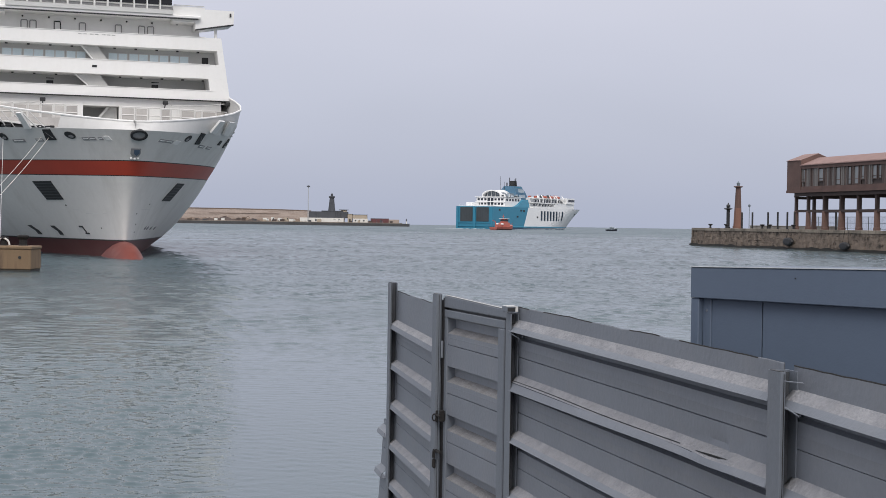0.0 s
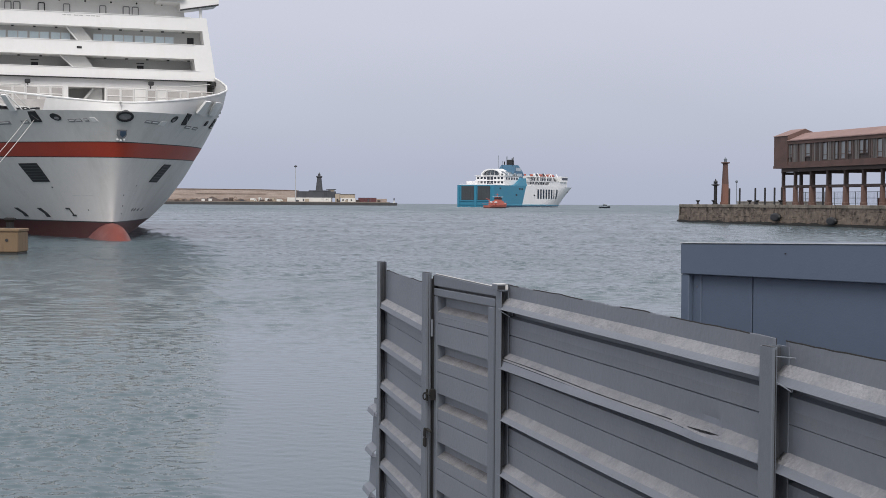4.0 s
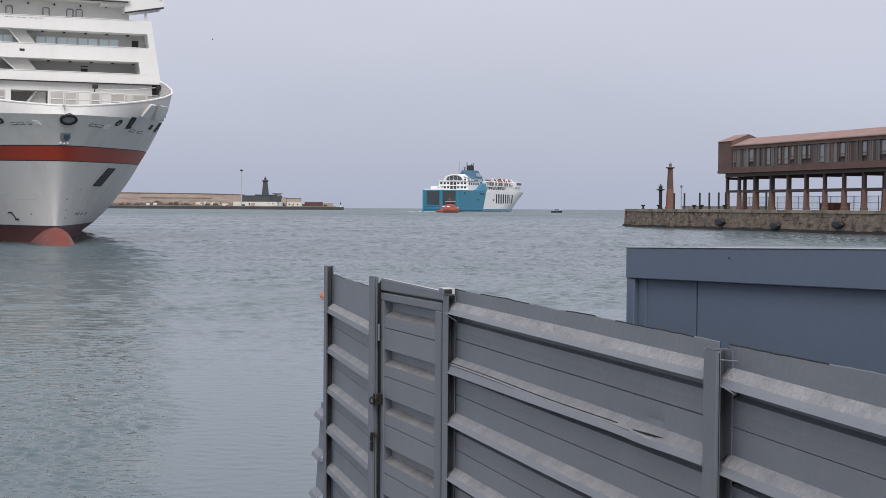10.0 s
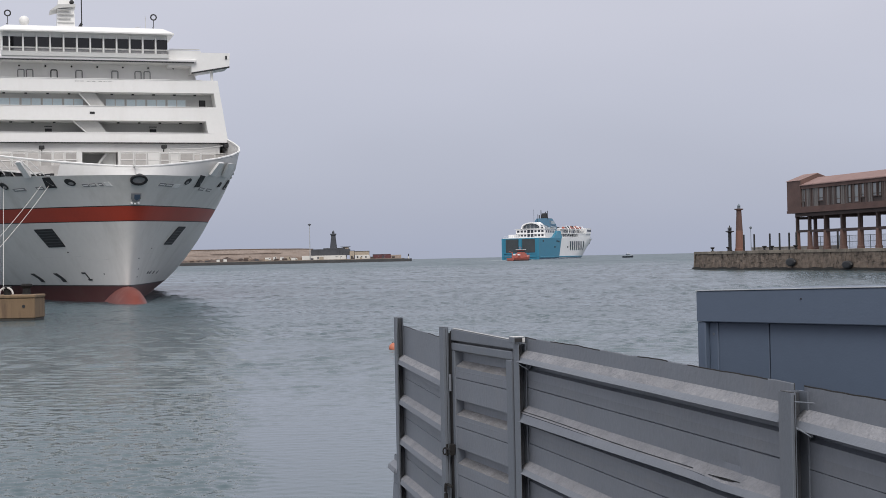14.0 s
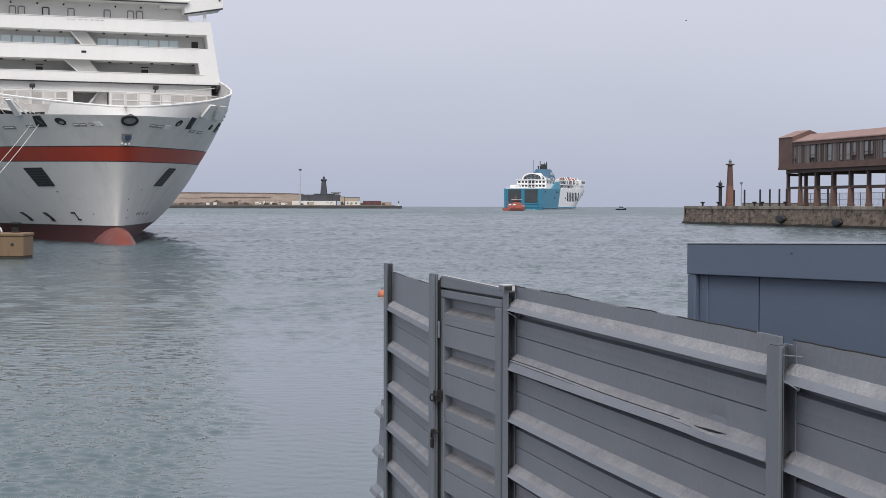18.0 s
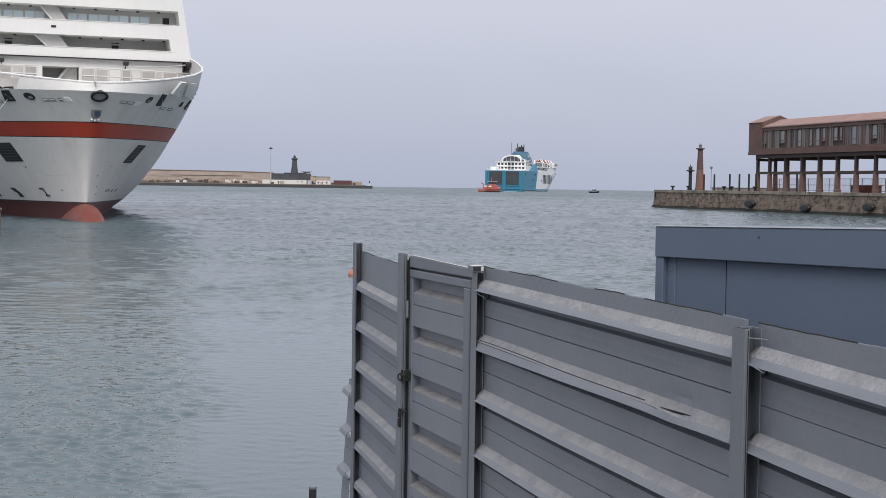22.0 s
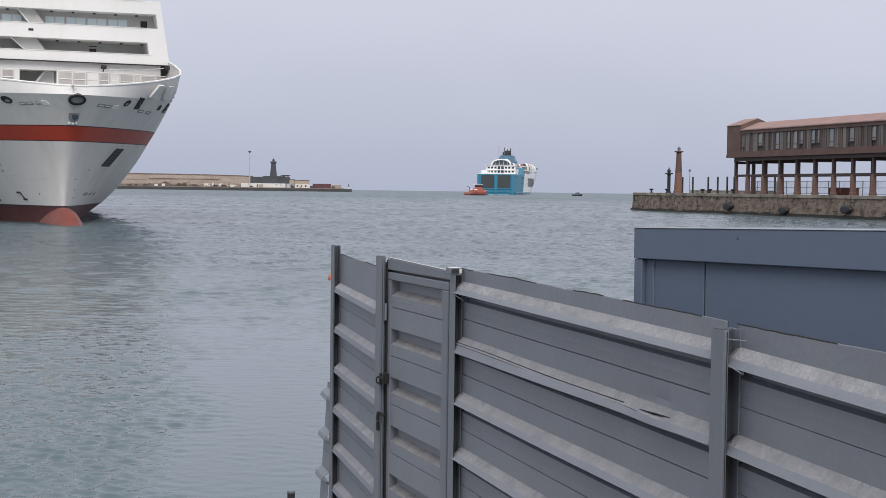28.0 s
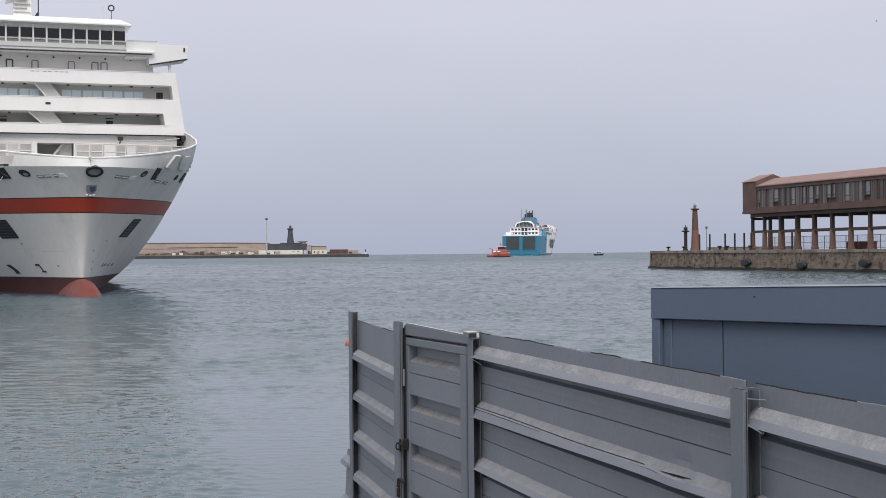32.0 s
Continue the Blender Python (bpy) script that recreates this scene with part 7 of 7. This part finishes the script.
def make_tug():
    t = thing("rescue_boat", "orange rescue vessel with an orange wheelhouse and low after deck", "boat")
    bm = bmesh.new()
    boat_hull(bm, 16, 5.4, 1.5, 2.9)
    part("hull", bm, TUG_ORANGE, t)
    bm = bmesh.new()
    loft(bm, [[(-2.0, -1.9, 1.6), (4.6, -1.9, 1.6), (4.6, 1.9, 1.6), (-2.0, 1.9, 1.6)], [(-1.4, -1.7, 3.9), (3.6, -1.7, 3.9), (3.6, 1.7, 3.9), (-1.4, 1.7, 3.9)]])
    part("deck_house", bm, TUG_ORANGE, t)
    bm = bmesh.new()
    loft(bm, [[(-0.4, -1.4, 3.9), (3.0, -1.4, 3.9), (3.0, 1.4, 3.9), (-0.4, 1.4, 3.9)], [(-0.2, -1.2, 5.9), (2.4, -1.2, 5.9), (2.4, 1.2, 5.9), (-0.2, 1.2, 5.9)]])
    part("wheelhouse", bm, TUG_ORANGE, t)
    bm = bmesh.new()
    box(bm, (-0.36, -1.42, 4.6), (2.96, 1.42, 5.4))
    part("windows", bm, TUG_DARK, t)
    bm = bmesh.new()
    box(bm, (-0.9, -2.0, 5.91), (3.1, 2.0, 6.1))
    part("visor", bm, FERRY_WHITE, t, "white visor over the wheelhouse")
    bm = bmesh.new()
    box(bm, (-8.1, -2.75, 0.35), (7.0, 2.75, 0.55))
    part("fender_strake", bm, TUG_DARK, t, "dark rubbing strake")
    for s in (-1, 1):
        bm = bmesh.new()
        ball(bm, (-2.6, s * 1.6, 3.1), 0.9, 2, (1.4, 0.6, 0.5))
        part("raft", bm, FERRY_WHITE, t, "white life raft canister")
    bm = bmesh.new()
    tube(bm, (0.6, 0, 6.1), (0.4, 0, 8.4), 0.16, 0.08, n=6)
    tube(bm, (0.5, -0.9, 7.2), (0.5, 0.9, 7.2), 0.08, n=5)
    part("mast", bm, TUG_ORANGE, t)
    bm = bmesh.new()
    tube(bm, (-5.0, 1.0, 1.6), (-5.0, 1.0, 4.4), 0.28, n=8)
    tube(bm, (-5.0, 1.0, 4.4), (-7.4, 1.0, 5.0), 0.2, n=8)
    part("crane", bm, TUG_ORANGE, t)
    bm = bmesh.new()
    box(bm, (-6.4, -1.5, 1.6), (-4.2, 0.3, 2.6))
    part("winch", bm, TUG_ORANGE, t)
    bm = bmesh.new()
    for s in (-1, 1):
        path_tube(bm, [(-8.8, s * 2.9, 2.5), (-3, s * 2.95, 2.5), (2, s * 2.9, 2.8), (6, s * 2.2, 3.6)], 0.05)
    part("hand_rail", bm, TUG_ORANGE, t)
    return t


def make_pilot_boat():
    t = thing("pilot_boat", "small dark-hulled launch with a pale grey cabin", "boat")
    bm = bmesh.new()
    boat_hull(bm, 7.0, 2.4, 0.95, 1.35, -0.5)
    part("hull", bm, mat("dark_navy_hull", (0.02, 0.024, 0.035), 0.5, 0, 0.1, 1), t)
    bm = bmesh.new()
    loft(bm, [[(-1.2, -0.85, 0.9), (1.6, -0.85, 0.9), (1.6, 0.85, 0.9), (-1.2, 0.85, 0.9)], [(-1.0, -0.75, 2.4), (0.9, -0.75, 2.4), (0.9, 0.75, 2.4), (-1.0, 0.75, 2.4)]])
    part("cabin", bm, FERRY_LOUVRE, t, "pale grey cabin")
    bm = bmesh.new()
    box(bm, (-1.1, -0.87, 1.5), (1.25, 0.87, 1.95))
    part("windows", bm, TUG_DARK, t, "dark cabin windows")
    bm = bmesh.new()
    box(bm, (-1.3, -0.95, 2.402), (1.2, 0.95, 2.55))
    part("roof", bm, FERRY_WHITE, t, "pale cabin roof")
    bm = bmesh.new()
    tube(bm, (-0.4, 0, 2.4), (-0.5, 0, 3.6), 0.05, n=5)
    part("mast", bm, FERRY_WHITE, t)
    bm = bmesh.new()
    path_tube(bm, [(1.8, -0.8, 1.3), (2.4, -0.6, 1.9), (3.2, 0, 2.0), (2.4, 0.6, 1.9), (1.8, 0.8, 1.3)], 0.03)
    part("rail", bm, FERRY_WHITE, t)
    return t


tug = make_tug()
pilot = make_pilot_boat()


def make_gull():
    """Head towards +x, wings out to both sides."""
    g = thing("seagull", "grey and white gull gliding over the harbour", "bird")
    grey = mat("grey_feathers", (0.16, 0.165, 0.175), 0.8, 0, 0.2, 8)
    bm = bmesh.new()
    ball(bm, (0, 0, 0), 0.11, 2, (2.1, 0.85, 0.8))
    part("body", bm, grey, g, smooth=True)
    bm = bmesh.new()
    ball(bm, (0.25, 0, 0.03), 0.065, 2)
    part("head", bm, FERRY_WHITE, g, "white head", smooth=True)
    bm = bmesh.new()
    tube(bm, (0.3, 0, 0.02), (0.38, 0, 0.005), 0.018, 0.006, n=6)
    part("beak", bm, LIFEBOAT, g)
    bm = bmesh.new()
    loft(bm, [[(-0.18, -0.03, 0.015), (-0.18, 0.03, 0.015), (-0.18, 0.03, -0.01), (-0.18, -0.03, -0.01)], [(-0.36, -0.09, 0.01), (-0.36, 0.09, 0.01), (-0.36, 0.09, -0.002), (-0.36, -0.09, -0.002)]])
    part("tail", bm, FERRY_WHITE, g)
    for s in (-1, 1):
        bm = bmesh.new()
        loft(bm, [[(f, s * y, z), (0.45 * f + 0.55 * b, s * y, z + 0.02), (b, s * y, z - 0.005), (0.45 * f + 0.55 * b, s * y, z - 0.01)] for y, f, b, z in ((0.06, 0.12, -0.12, 0.03), (0.3, 0.16, -0.09, 0.14), (0.48, 0.1, -0.1, 0.15), (0.68, -0.06, -0.14, 0.1))])
        part("wing", bm, grey, g)
    return g


gull = make_gull()


# ---- what moves ----
def at_bearing(az, dist, heading, z=0.0):
    """A pose on the water from bearing and distance; heading as a bearing too."""
    a = radians(az)
    return pose(math.sin(a) * dist, math.cos(a) * dist, z, 0, 0, 90 - heading)


def motions():
    walk(ferry, [(t, at_bearing(az, d, h)) for t, az, d, h in (
        (0, 1.262, 888, 30.0), (4.5, 1.88, 905, 27.8), (9, 2.45, 921, 25.7), (13, 2.925, 934, 23.0), (19, 3.647, 948, 18.9), (28, 4.46, 975, 13.5), (32, 4.80, 990, 12.0))])
    walk(tug, [(t, at_bearing(az, d, h)) for t, az, d, h in (
        (0, 2.415, 745, 40), (9, 2.877, 755, 42), (13, 2.973, 762, 42), (19, 3.283, 772, 41), (28, 3.70, 790, 45), (32, 3.955, 800, 48))])
    walk(pilot, [(t, at_bearing(az, d, h)) for t, az, d, h in (
        (0, 6.80, 862, 80), (9, 7.229, 880, 78), (13, 7.336, 895, 76), (19, 7.52, 915, 75), (28, 7.764, 950, 72), (32, 7.944, 965, 70))])
    walk(gull, [(t, pose(x, 400, z, 0, 0, h)) for t, x, z, h in (
        (0, -170, 95, 10), (10, -46.5, 49.3, 5), (13, 20, 96, -5), (17, 61, 60.5, -10), (19, 85.6, 53.5, -5), (22, 160, 80, 0), (24, 185, 90, 75), (26, 170, 100, 150), (28, 120, 105, 225), (29.5, 88, 92, 300), (31, 108.5, 63.6, 350), (32, 136, 67.8, 365))])
    walk(buoy, [(t, pose(x, 41.9, 0.0)) for t, x in ((0, -1.36), (3, -1.38), (7, -1.42), (9, -1.52), (14.5, -1.60), (19, -1.58), (24, -1.54), (28, -1.53), (32, -1.58))])
    walk(water, [(0, pose(0, 0, 0)), (32, pose(0.9, -2.4, 0))])


motions()
